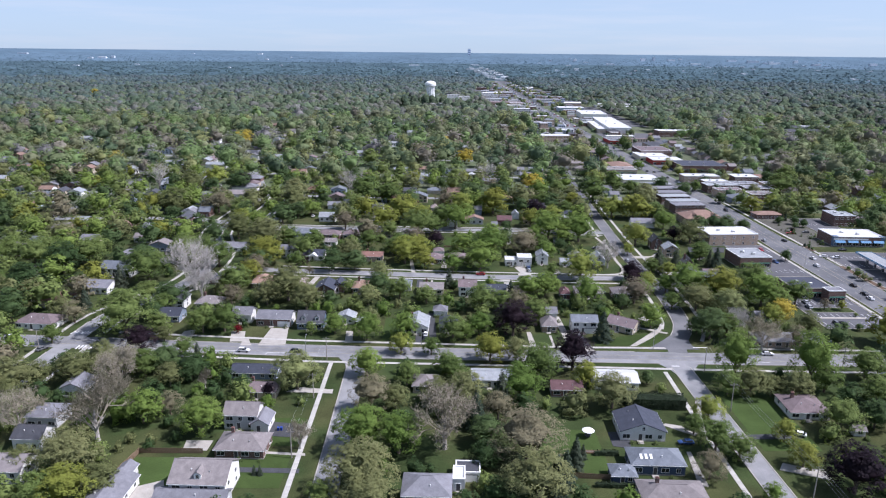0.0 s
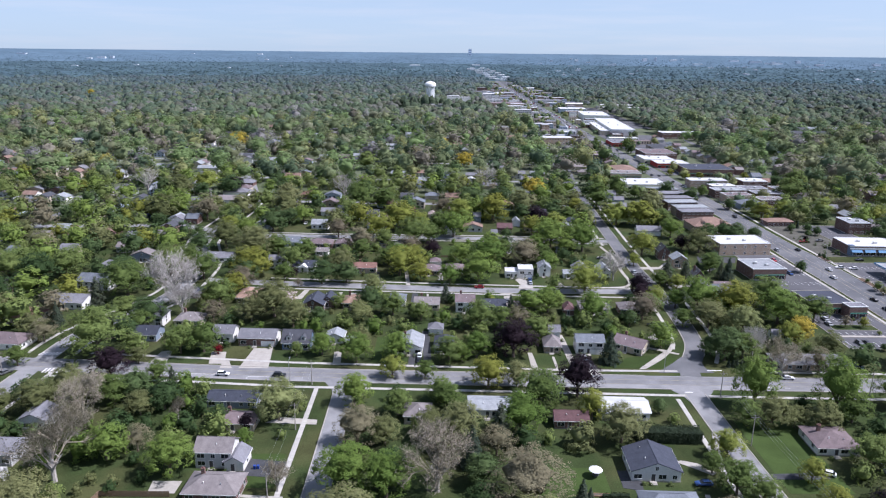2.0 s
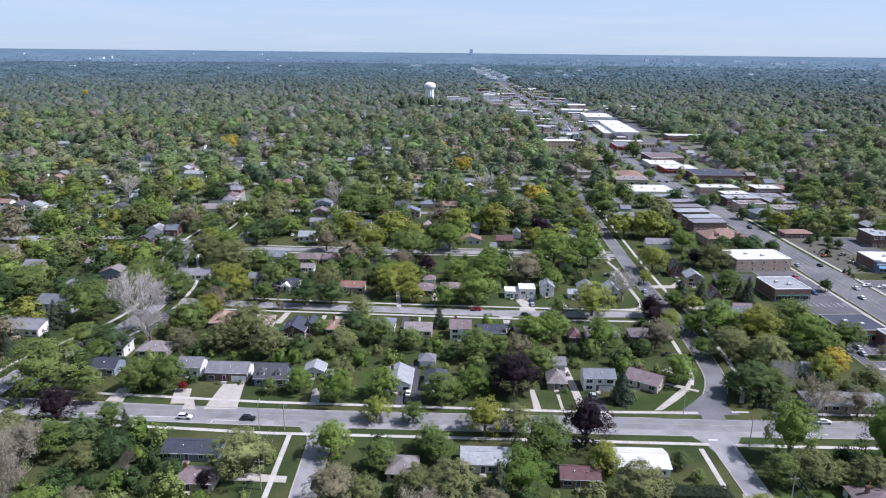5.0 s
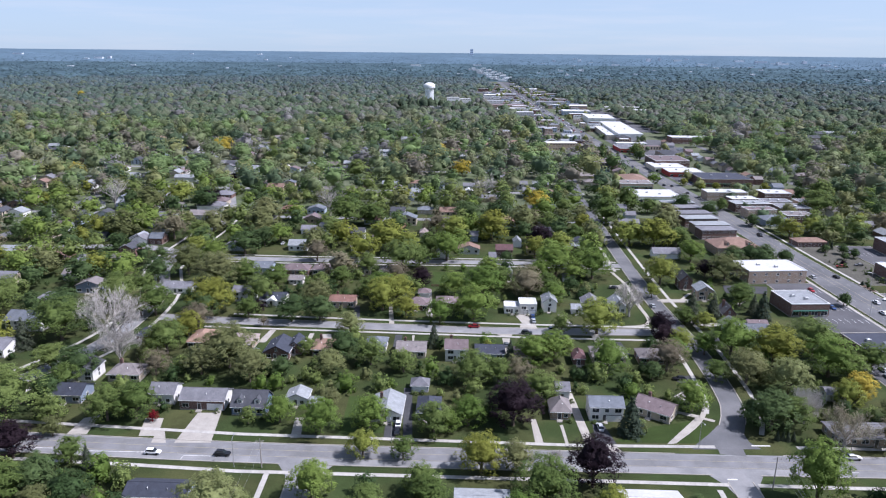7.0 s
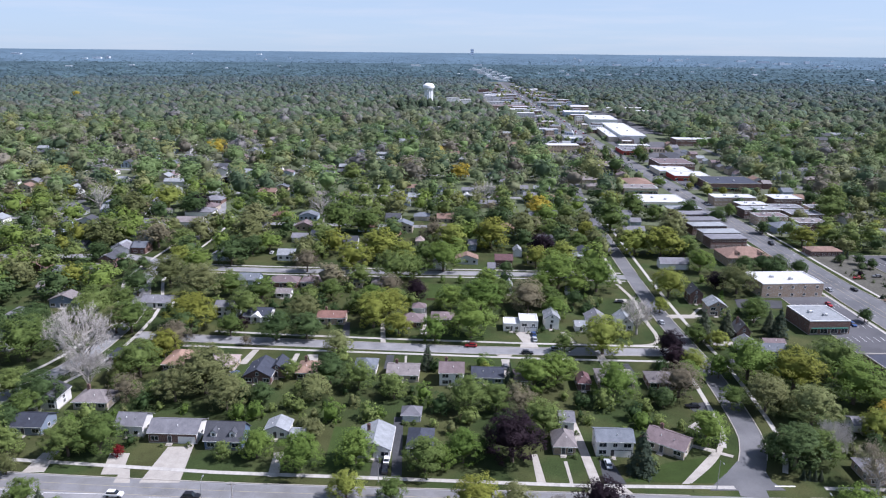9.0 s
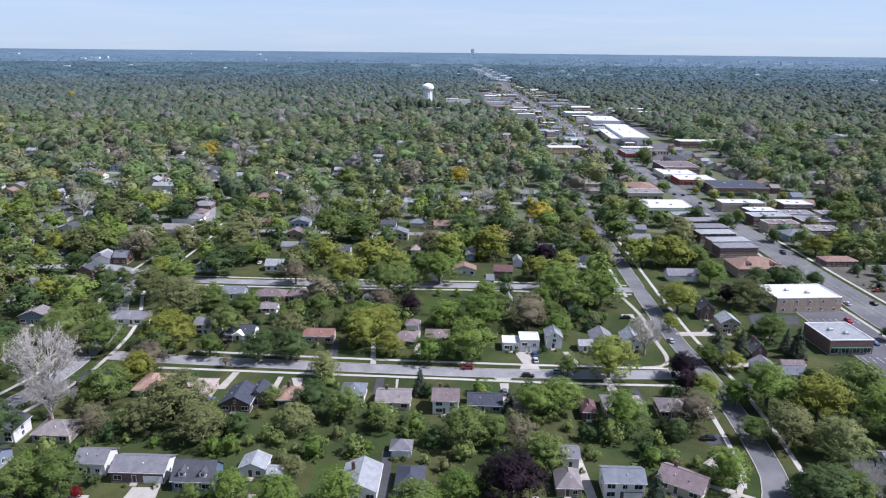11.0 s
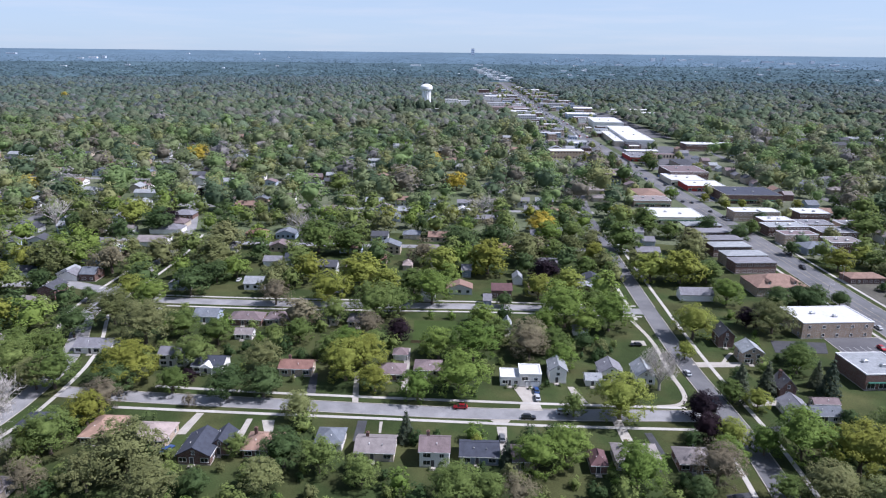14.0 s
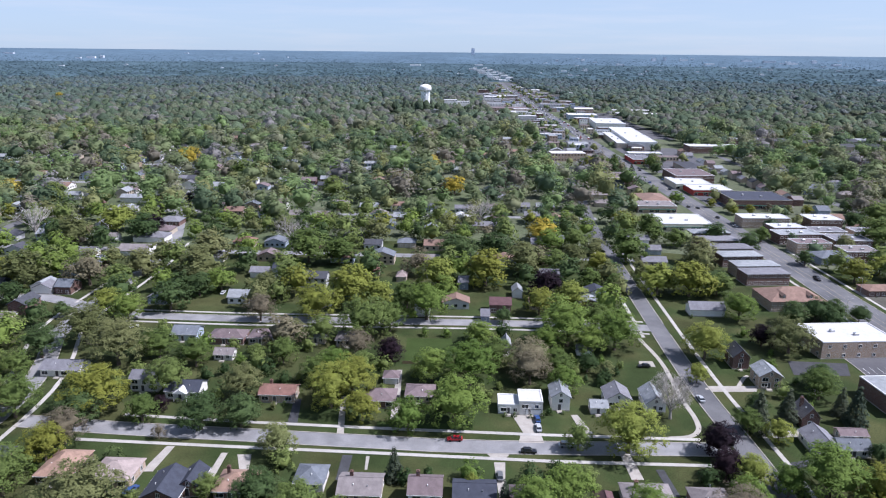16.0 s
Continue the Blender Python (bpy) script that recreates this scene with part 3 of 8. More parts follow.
TRUNK = [trunk_mesh("trunk", BARK) for _ in range(2)]
BARE_TRUNK = trunk_mesh("trunk", PALEBARK, 5.0, 1, 0.3)
TWIGGY = [trunk_mesh("trunk", BARK, 6.2, 2, 0.24) for _ in range(2)]
bm0 = bmesh.new()
tube(bm0, (0, 0, -0.1), (0, 0, 10.5), 0.22, 0.03, 6)
STEM = bpy.data.meshes.new("trunk")
bm0.to_mesh(STEM)
bm0.free()
STEM.materials.append(BARK)
CROWNS, COARSE = {}, {}
for kind in LEAVES:
    if kind == "hedge":
        continue
    if kind == "bare":
        CROWNS[kind] = [bare_crown("crown", BARETWIG) for _ in range(2)]
        COARSE[kind] = [bare_crown("crown", BARETWIG, 2)]
    elif kind == "budding":
        CROWNS[kind] = [bare_crown("crown", BUDTWIG, 3, 10.0, LEAVES[kind]) for _ in range(2)]
        COARSE[kind] = [bare_crown("crown", BUDTWIG, 2, 10.0, LEAVES[kind])]
    elif kind == "spruce":
        CROWNS[kind] = [conifer_crown("crown", LEAVES[kind], 26, 62, 0.42) for _ in range(2)]
        COARSE[kind] = [conifer_crown("crown", LEAVES[kind], 14, 32, 0.7)]
    elif kind == "shrub":
        CROWNS[kind] = [leafy("crown", LEAVES[kind], 12, 12, 1.1, 10, 0.0, 10.0, 0.22)]
        COARSE[kind] = CROWNS[kind]
    elif kind == "tan":
        CROWNS[kind] = [leafy("crown", LEAVES[kind], 140, 20, 0.18, full=0.09, core=0.45, rough_core=1, soft=0.78) for _ in range(3)]
        COARSE[kind] = [leafy("crown", LEAVES[kind], 40, 20, 0.4, full=0.14, core=0.45, soft=0.7) for _ in range(2)]
    else:
        CROWNS[kind] = [leafy("crown", LEAVES[kind], 92, 19, 0.3, z0=1.6, full=0.105, core=0.64 if kind in ("purple", "dark") else 0.52) for _ in range(3)]
        COARSE[kind] = [leafy("crown", LEAVES[kind], 40, 22, 0.5, full=0.16, core=0.55) for _ in range(3)]
# finer patterns for the widest crowns
WIDE = {k: [leafy("crown", LEAVES[k], 125, 21, 0.23 if k != "tan" else 0.17, z0=2.1, full=0.085, core=0.56, soft=0.8) for _ in range(2)]
        for k in LEAVES if k not in ("bare", "budding", "spruce", "shrub", "gold", "crimson", "hedge")}
TREE_WORDS = {"maple": ("leafy green maple tree on a lawn", "tree"), "bright": ("fresh bright-green leafy tree on grass", "tree"), "yellowish": ("yellow-green spring-leaved tree on grass", "tree"),
              "olive": ("olive-green tree coming into leaf", "tree"), "gold": ("golden-yellow leaved tree beside the houses", "tree"), "purple": ("dark purple-leaved tree on a lawn", "tree"),
              "tan": ("tan-brown tree still in bud", "tree"), "spruce": ("dark blue-green conifer tree on a lawn", "conifer tree"), "dark": ("dense dark-green leafy tree on grass", "tree"),
              "pale": ("pale cream-green tree in blossom", "tree"), "bare": ("leafless tree with pale grey branches", "bare tree"), "budding": ("budding tree with pale limbs and brown twigs", "tree"), "shrub": ("rounded green garden shrub on grass", "shrub"), "crimson": ("small crimson-leaved maple beside a driveway", "tree")}
TREE_AT = []


def tree(x, y, width, height, kind, fine=True):
    """One tree, with its trunk on the ground and its crown of the given width."""
    i = len(TREE_AT)
    TREE_AT.append((x, y, width))
    ob = new("shrub" if kind == "shrub" else "conifer_tree" if kind == "spruce" else "tree")
    ob.empty_display_size = 0.5
    words, cat = TREE_WORDS[kind]
    tagged(ob, words, cat, "%ss among the houses" % cat)
    turn = (i * 137.5) % 360
    ob.matrix_basis = pose(x, y, 0, 0, 0, turn) @ Matrix.Diagonal((width / (5.8 if kind == "spruce" else 10.0), width / (5.8 if kind == "spruce" else 10.0), height / (10.0 if kind == "shrub" else 12.0), 1))
    pool = WIDE[kind] if fine and width > 13 and kind in WIDE else (CROWNS if fine else COARSE)[kind]
    share("crown", pool[i % len(pool)], ob, Matrix())
    if kind != "shrub":
        stem = STEM if kind == "spruce" else BARE_TRUNK if kind in ("bare", "budding") else TWIGGY[i % 2] if kind in ("tan", "olive", "pale") and fine else TRUNK[i % 2]
        share("trunk", stem, ob, Matrix())
    return ob


# ---- houses ----
def window_mesh(w, h, rows=1):
    bm = bmesh.new()
    t = 0.09
    box(bm, -w / 2, -w / 2 + t, -0.06, 0.05, 0, h), box(bm, w / 2 - t, w / 2, -0.06, 0.05, 0, h)
    box(bm, -w / 2 + t, w / 2 - t, -0.06, 0.05, h - t, h), box(bm, -w / 2 - 0.05, w / 2 + 0.05, -0.1, 0.05, -t, 0)
    box(bm, -0.03, 0.03, -0.045, 0.03, 0, h - t)
    fr = bpy.data.meshes.new("window")
    bm.to_mesh(fr)
    bm.free()
    fr.materials.append(TRIM)
    bm = bmesh.new()
    box(bm, -w / 2 + t, w / 2 - t, -0.025, 0.02, 0, h - t)
    pa = bpy.data.meshes.new("pane")
    bm.to_mesh(pa)
    bm.free()
    pa.materials.append(GLASS)
    return fr, pa


WINDOWS = [window_mesh(1.3, 1.25), window_mesh(2.2, 1.35), window_mesh(0.9, 1.2), window_mesh(3.0, 1.9)]


def window(parent, which, m, pane=True):
    f = share("window", WINDOWS[which][0], parent, m)
    if pane:
        share("pane", WINDOWS[which][1], f, Matrix())
    return f


AWNING_BLUE = surface("blue_awning", (0.045, 0.17, 0.32), 0.6, (2, 0.1), (0.3, 0.1))
AWNING_GREEN = surface("green_awning", (0.03, 0.12, 0.09), 0.7, (2, 0.1), (0.3, 0.1))
HOUSES_AT = []
APT_FACES = {"s": 0, "n": 180, "e": 90, "w": -90}


def house(x, y, turn, w, d, ze, roof, rise, wall, cover, extra="", detail=2):
    """A building: w along the street, d deep, eaves at ze. roof: gx or gy (ridge along or across), hip or flat."""
    HOUSES_AT.append((x, y, w, d))
    kind = "apartment_building" if "apt" in extra else "shop_building" if "shop" in extra or "store" in extra else "garage" if ("garage" in extra and w < 7.6 and ze < 3) else "shed" if w < 4.6 and ze < 2.6 else "house"
    cat = {"apartment_building": "apartment building", "shop_building": "shop", "garage": "garage", "shed": "shed", "house": "house"}[kind]
    storeys = 2 if ze > 4.2 else 1
    ob = new(kind)
    shape = {"gx": "gabled", "gy": "gabled", "hip": "hipped", "flat": "flat"}[roof]
    noun = "two-storey " + cat if storeys == 2 and cat != "shop" else cat
    tagged(ob, "%s %s with a %s %s roof" % (WORDS[wall], noun, shape, WORDS[cover]), cat, "%ss along the streets" % cat)
    ob.matrix_basis = pose(x, y, 0, 0, 0, turn)
    W, R = WALLS[wall], ROOFS[cover]
    ov = 0.45 if roof != "flat" else 0.0
    wx, dy = w / 2 - ov * 0.9, d / 2 - ov * 0.9
    # walls
    bm = bmesh.new()
    top = ze - 0.05
    if roof == "gx":
        prism(bm, [(-dy, 0), (dy, 0), (dy, top), (0, top + rise * dy / (d / 2) - 0.12), (-dy, top)], "x", -wx, wx)
    elif roof == "gy":
        prism(bm, [(-wx, 0), (wx, 0), (wx, top), (0, top + rise * wx / (w / 2) - 0.12), (-wx, top)], "y", -dy, dy)
    else:
        box(bm, -wx, wx, -dy, dy, 0, top + (0.0 if roof == "hip" else rise))
    part("wall", bm, W, ob)
    bm = bmesh.new()
    box(bm, -wx - 0.04, wx + 0.04, -dy - 0.04, dy + 0.04, -0.1, 0.35)
    part("foundation", bm, CONCRETE, ob)
    # roof
    bm = bmesh.new()
    th = 0.2
    if roof in ("gx", "gy"):
        half, run = (d / 2, w / 2) if roof == "gx" else (w / 2, d / 2)
        zl = ze - 0.1
        prism(bm, [(-half, zl), (0, ze + rise), (half, zl), (half, zl - th), (0, ze + rise - th - 0.05), (-half, zl - th)], "x" if roof == "gx" else "y", -run, run)
    elif roof == "hip":
        zl = ze - 0.1
        e = [bm.verts.new((sx * w / 2, sy * d / 2, zz)) for zz in (zl - 0.16, zl) for sx, sy in ((-1, -1), (1, -1), (1, 1), (-1, 1))]
        if w >= d:
            r = [bm.verts.new((-(w - d) / 2 - 0.01, 0, ze + rise)), bm.verts.new(((w - d) / 2 + 0.01, 0, ze + rise))]
            tops = ((4, 5, "b", "a"), (5, 6, "b"), (6, 7, "a", "b"), (7, 4, "a"))
        else:
            r = [bm.verts.new((0, -(d - w) / 2 - 0.01, ze + rise)), bm.verts.new((0, (d - w) / 2 + 0.01, ze + rise))]
            tops = ((4, 5, "a"), (5, 6, "b", "a"), (6, 7, "b"), (7, 4, "a", "b"))
        for fc in tops:
            bm.faces.new([r[0] if k == "a" else r[1] if k == "b" else e[k] for k in fc])
        for k in range(4):
            bm.faces.new((e[k], e[(k + 1) % 4], e[4 + (k + 1) % 4], e[4 + k]))
        bm.faces.new(e[3::-1])
    else:
        box(bm, -wx + 0.3, wx - 0.3, -dy + 0.3, dy - 0.3, top + rise - 0.4, top + rise + 0.015)
    bmesh.ops.recalc_face_normals(bm, faces=bm.faces)
    part("roof", bm, R, ob)
    if roof == "flat":
        bm = bmesh.new()
        zt = top + rise
        for a in ((-wx - 0.06, wx + 0.06, -dy - 0.06, -dy + 0.3), (-wx - 0.06, wx + 0.06, dy - 0.3, dy + 0.06), (-wx - 0.06, -wx + 0.3, -dy + 0.3, dy - 0.3), (wx - 0.3, wx + 0.06, -dy + 0.3, dy - 0.3)):
            box(bm, *a, zt - 0.1, zt + 0.28)
        part("parapet", bm, TRIM if cover != "navyflat" else CONCRETE, ob, "pale metal-capped parapet")
        for k in range(2 if w > 9 else 0):
            bm = bmesh.new()
            ux, uy = wx * (-0.35 + 0.5 * k), dy * (0.1 - 0.4 * k)
            box(bm, ux - 0.9, ux + 0.9, uy - 0.7, uy + 0.7, zt, zt + 1.0), box(bm, ux - 0.5, ux + 0.5, uy - 0.4, uy + 0.4, zt + 1.0, zt + 1.12)
            bmesh.ops.bevel(bm, geom=bm.edges[:], offset=0.05, affect="EDGES")
            part("rooftop_unit", bm, METAL, ob, "grey metal rooftop air unit")
    elif detail > 1:
        # ridge cap, fascia and roof vents
        bm = bmesh.new()
        if roof == "gx":
            tube(bm, (-w / 2, 0, ze + rise), (w / 2, 0, ze + rise), 0.1, 0.1, 4)
        elif roof == "gy":
            tube(bm, (0, -d / 2, ze + rise), (0, d / 2, ze + rise), 0.1, 0.1, 4)
        elif w >= d:
            tube(bm, (-(w - d) / 2, 0, ze + rise), ((w - d) / 2 + 0.05, 0, ze + rise), 0.1, 0.1, 4)
        else:
            tube(bm, (0, -(d - w) / 2, ze + rise), (0, (d - w) / 2 + 0.05, ze + rise), 0.1, 0.1, 4)
        part("ridge_cap", bm, R, ob)
        for sy in (-1, 1):
            bm = bmesh.new()
            if roof == "gy":
                box(bm, sy * w / 2 - 0.06, sy * w / 2 + 0.06, -d / 2, d / 2, ze - 0.34, ze - 0.16)
            else:
                box(bm, -w / 2, w / 2, sy * d / 2 - 0.06, sy * d / 2 + 0.06, ze - 0.34, ze - 0.16)
            part("gutter", bm, TRIM, ob, "white gutter")
        if kind == "house":
            for k, (fx, fy) in enumerate(((-0.2, -0.45), (0.25, -0.5)) if len(HOUSES_AT) % 2 else ((0.1, -0.5),)):
                if roof == "gy":
                    px, py = fy * w / 2 * 0.8, fx * d
                    pz = ze + rise * (1 - abs(px) / (w / 2))
                else:
                    px, py = fx * w * 0.7, fy * d / 2
                    pz = ze + rise * (1 - abs(py) / (d / 2))
                bm = bmesh.new()
                tube(bm, (px, py, pz - 0.3), (px, py, pz + 0.35), 0.09 + 0.05 * k, 0.09 + 0.05 * k, 8)
                tube(bm, (px, py, pz + 0.35), (px, py, pz + 0.45), 0.17, 0.12, 8)
                part("vent_pipe", bm, METAL if k else TRIM, ob, "small metal roof vent")
    # openings
    garage_x = None
    if "garage" in extra:
        gw = min(4.9, 2 * wx - 0.8)
        garage_x = (wx - gw / 2 - 0.5) if kind != "garage" else 0.0
        bm = bmesh.new()
        for k in range(4):
            box(bm, garage_x - gw / 2, garage_x + gw / 2, -dy - 0.05, -dy + 0.05, 0.06 + k * 0.53, 0.06 + k * 0.53 + 0.5)
        part("garage_door", bm, TRIM, ob, "white panelled garage door")
        bm = bmesh.new()
        box(bm, garage_x - gw / 2 - 0.12, garage_x - gw / 2, -dy - 0.07, -dy + 0.03, 0, 2.3), box(bm, garage_x + gw / 2, garage_x + gw / 2 + 0.12, -dy - 0.07, -dy + 0.03, 0, 2.3)
        box(bm, garage_x - gw / 2 - 0.12, garage_x + gw / 2 + 0.12, -dy - 0.07, -dy + 0.03, 2.2, 2.36)
        part("door_frame", bm, DARK_TRIM if wall == "white" else TRIM, ob)
    door_x = None
    if "door" in extra.split() or kind == "house" and detail > 1:
        door_x = -wx * 0.12
        bm = bmesh.new()
        box(bm, door_x - 0.5, door_x + 0.5, -dy - 0.05, -dy + 0.04, 0.35, 2.4)
        dr = part("door", bm, DARK_TRIM, ob, "dark panelled front door")
        bm = bmesh.new()
        box(bm, door_x - 0.62, door_x - 0.5, -dy - 0.07, -dy + 0.04, 0.35, 2.52), box(bm, door_x + 0.5, door_x + 0.62, -dy - 0.07, -dy + 0.04, 0.35, 2.52), box(bm, door_x - 0.5, door_x + 0.5, -dy - 0.07, -dy + 0.04, 2.4, 2.52)
        part("frame", bm, TRIM, dr)
        bm = bmesh.new()
        box(bm, door_x - 0.9, door_x + 0.9, -dy - 1.2, -dy - 0.05, -0.05, 0.3), box(bm, door_x - 0.9, door_x + 0.9, -dy - 1.55, -dy - 1.2, -0.05, 0.15)
        part("step", bm, CONCRETE, ob)
    if kind == "shop_building":
        n = max(2, int(2 * wx / 3.6))
        for k in range(n):
            cx = -wx + (k + 0.5) * 2 * wx / n
            if "bluestore" in extra or k % 3 != 1 or detail > 1:
                window(ob, 3, pose(cx, -dy - 0.02, 0.7), detail > 0)
        if "bluestore" in extra:
            for k in range(4):
                cx = -wx + (k + 0.5) * wx / 2
                bm = bmesh.new()
                prism(bm, [(-dy - 1.5, 2.75), (-dy - 0.02, 2.75), (-dy - 0.02, 3.9), (-dy - 0.25, 3.9)], "x", cx - wx * 0.2, cx + wx * 0.2)
                part("awning", bm, AWNING_BLUE, ob, "bright blue sloping awning")
            for a0, a1 in ((-wx - 0.05, -wx + 2.4), (wx - 2.4, wx + 0.05)):
                bm = bmesh.new()
                box(bm, a0, a1, -dy - 0.05, -dy + 2.4, 0.5, top + rise + 0.5)
                part("corner_panel", bm, WALLS["blue"], ob, "blue corner panel")
            bm = bmesh.new()
            box(bm, -wx - 0.07, wx * 0.35, -dy - 0.08, -dy - 0.01, ze - 1.3, ze - 0.4)
            part("sign_band", bm, TRIM, ob, "white band with no lettering")
        else:
            bm = bmesh.new()
            box(bm, -wx * 0.9, wx * 0.9, -dy - 0.9, -dy - 0.02, 2.9, 3.15)
            part("awning", bm, AWNING_GREEN, ob, "long flat green awning over the shop front")
    else:
        levels = [1.0] if storeys == 1 else [0.95, ze - 1.95]
        step = 5.2 if "small" in extra else 3.0 if kind != "apartment_building" else 2.9
        for li, z in enumerate(levels):
            if kind == "garage":
                break
            for face, half, off in (("s", wx, dy), ("e", dy, wx), ("w", dy, wx)):
                n = max(1, int(2 * half / (step if face == "s" else 4.2)))
                if detail < 2 and face != "s":
                    continue
                for k in range(n):
                    c = -half + (k + 0.5) * 2 * half / n
                    if li == 0 and face == "s":
                        if garage_x is not None and abs(c - garage_x) < 3.2:
                            continue
                        if door_x is not None and abs(c - door_x) < 1.3:
                            continue
                    a = APT_FACES[face]
                    which = 1 if (face == "s" and k % 2 == 0 and half > 3) else 0
                    if kind == "apartment_building":
                        which = 0 if "small" in extra else 1
                    window(ob, which, pose(0, 0, 0, 0, 0, a) @ pose(c, -off - 0.02, z), detail > 1)
        if roof == "gy" and rise > 2.1 and detail > 1:
            window(ob, 2, pose(0, -dy - 0.02, ze + 0.15))
    # extras
    if "whitegable" in extra and roof == "gx":
        for sx in (-1, 1):
            bm = bmesh.new()
            a, b = sorted((sx * wx, sx * (wx + 0.03)))
            prism(bm, [(-dy, 0.35), (dy, 0.35), (dy, top - 0.1), (0, top + rise * dy / (d / 2) - 0.3), (-dy, top - 0.1)], "x", a, b)
            part("gable_siding", bm, WALLS["white"], ob, "white siding on the gable end")
    if "chimney" in extra:
        bm = bmesh.new()
        cx, cy = -w * 0.22, d * 0.12
        box(bm, cx - 0.45, cx + 0.45, cy - 0.35, cy + 0.35, 0.3, ze + rise + 0.9), box(bm, cx - 0.52, cx + 0.52, cy - 0.42, cy + 0.42, ze + rise + 0.9, ze + rise + 1.05)
        box(bm, cx - 0.2, cx + 0.2, cy - 0.2, cy + 0.2, ze + rise + 1.05, ze + rise + 1.3)
        part("chimney", bm, BRICKRED, ob, "red brick chimney")
    for k in range(2 if "dormer2" in extra else 1 if "dormer1" in extra else 0):
        cx = (-0.24 + 0.48 * k) * w if "dormer2" in extra else 0.0
        zb = ze + rise * 0.22
        f = -d / 2 * 0.78
        bm = bmesh.new()
        prism(bm, [(cx - 0.9, zb - 0.4), (cx + 0.9, zb - 0.4), (cx + 0.9, zb + 1.25), (cx, zb + 1.95), (cx - 0.9, zb + 1.25)], "y", f, -0.3)
        dm = part("dormer", bm, WALLS["white"] if wall != "tanbrick" else W, ob, "gabled roof dormer")
        bm = bmesh.new()
        prism(bm, [(cx - 1.15, zb + 1.12), (cx, zb + 2.08), (cx + 1.15, zb + 1.12), (cx + 1.15, zb + 1.0), (cx, zb + 1.93), (cx - 1.15, zb + 1.0)], "y", f - 0.2, -0.1)
        part("dormer_roof", bm, R, dm)
        share("window", WINDOWS[2][0], dm, pose(cx, f - 0.02, zb))
        share("pane", WINDOWS[2][1], dm, pose(cx, f - 0.02, zb))
    for k in range(3 if "skylights" in extra else 0):
        cx = -w * 0.3 + 1.35 * k
        zz = ze + rise * 0.5
        bm = bmesh.new()
        sl = rise / (d / 2)
        box(bm, -0.35, 0.35, -0.75, 0.75, -0.1, 0.12)
        bmesh.ops.rotate(bm, verts=bm.verts, matrix=Matrix.Rotation(math.atan(sl), 3, "X"))
        bmesh.ops.translate(bm, verts=bm.verts, vec=(cx, -d / 4, zz))
        part("skylight", bm, WHITEPAINT, ob, "white domed skylight")
    if "pediment" in extra:
        bm = bmesh.new()
        prism(bm, [(-2.4, ze - 0.2), (2.4, ze - 0.2), (0, ze + 1.3)], "y", -d / 2 - 1.4, -d / 2 + 2.2)
        part("porch_gable", bm, TRIM, ob, "white porch gable")
        for sx in (-2.1, 2.1):
            bm = bmesh.new()
            tube(bm, (sx, -d / 2 - 1.2, 0.0), (sx, -d / 2 - 1.2, ze - 0.2), 0.11, 0.1, 8)
            part("porch_post", bm, TRIM, ob)
    return ob


# ---- vehicles ----
CAR_PAINT = {k: surface(k + "_car_paint", c, 0.3, (1, 0.03), (0.2, 0.03), spec=0.6) for k, c in
             {"black": (0.012, 0.012, 0.015), "white": (0.75, 0.75, 0.76), "silver": (0.42, 0.44, 0.46), "red": (0.35, 0.015, 0.02), "blue": (0.03, 0.07, 0.2), "grey": (0.12, 0.125, 0.13)}.items()}
CAR_MESH = {}


def car_meshes(paint, tall):
    """Body, glasshouse and wheel of a car, built once a colour."""
    if (paint, tall) in CAR_MESH:
        return CAR_MESH[paint, tall]
    up = 0.18 if tall else 0.0
    bm = bmesh.new()
    prism(bm, [(-2.3, 0.35), (2.3, 0.35), (2.32, 0.75), (1.2 + up * 3, 0.95), (0.6, 0.98), (-2.05, 1.0), (-2.3, 0.9)], "x", -0.88, 0.88)
    prism(bm, [(0.42, 1.42 + up), (-1.35 - up, 1.44 + up), (-1.4 - up, 1.48 + up), (0.35, 1.5 + up)], "x", -0.64, 0.64)
    for v in bm.verts:
        if abs(v.co.y) > 2.2:
            v.co.x *= 0.86
    b = bpy.data.meshes.new("body")
    bmesh.ops.bevel(bm, geom=bm.edges[:], offset=0.05, segments=1, affect="EDGES")
    bm.to_mesh(b)
    bm.free()
    b.materials.append(CAR_PAINT[paint])
    bm = bmesh.new()
    prism(bm, [(1.05, 0.96), (0.4, 1.43 + up), (-1.35 - up, 1.45 + up), (-1.95, 0.98)], "x", -0.74, 0.74)
    for v in bm.verts:
        if v.co.z > 1.2:
            v.co.x *= 0.84
    gl = bpy.data.meshes.new("glass")
    bm.to_mesh(gl)
    bm.free()
    gl.materials.append(GLASS)
    bm = bmesh.new()
    tube(bm, (-0.11, 0, 0), (0.11, 0, 0), 0.33, 0.33, 12)
    wh = bpy.data.meshes.new("wheel")
    bm.to_mesh(wh)
    bm.free()
    wh.materials.append(RUBBER)
    CAR_MESH[paint, tall] = (b, gl, wh)
    return CAR_MESH[paint, tall]


def car(x, y, turn, paint, where, tall=False):
    b, gl, wh = car_meshes(paint, tall)
    ob = tagged(new("car"), "%s %s parked %s" % (paint, "sport utility vehicle" if tall else "saloon car", where) if "road" not in where else "%s %s standing %s" % (paint, "sport utility vehicle" if tall else "saloon car", where), "car", "cars on the streets and drives")
    ob.matrix_basis = pose(x, y, 0.055, 0, 0, turn)
    share("body", b, ob, Matrix()), share("glass", gl, ob, Matrix())
    for sx in (-0.8, 0.8):
        for sy in (-1.4, 1.42):
            share("wheel", wh, ob, pose(sx, sy, 0.33))
    return ob



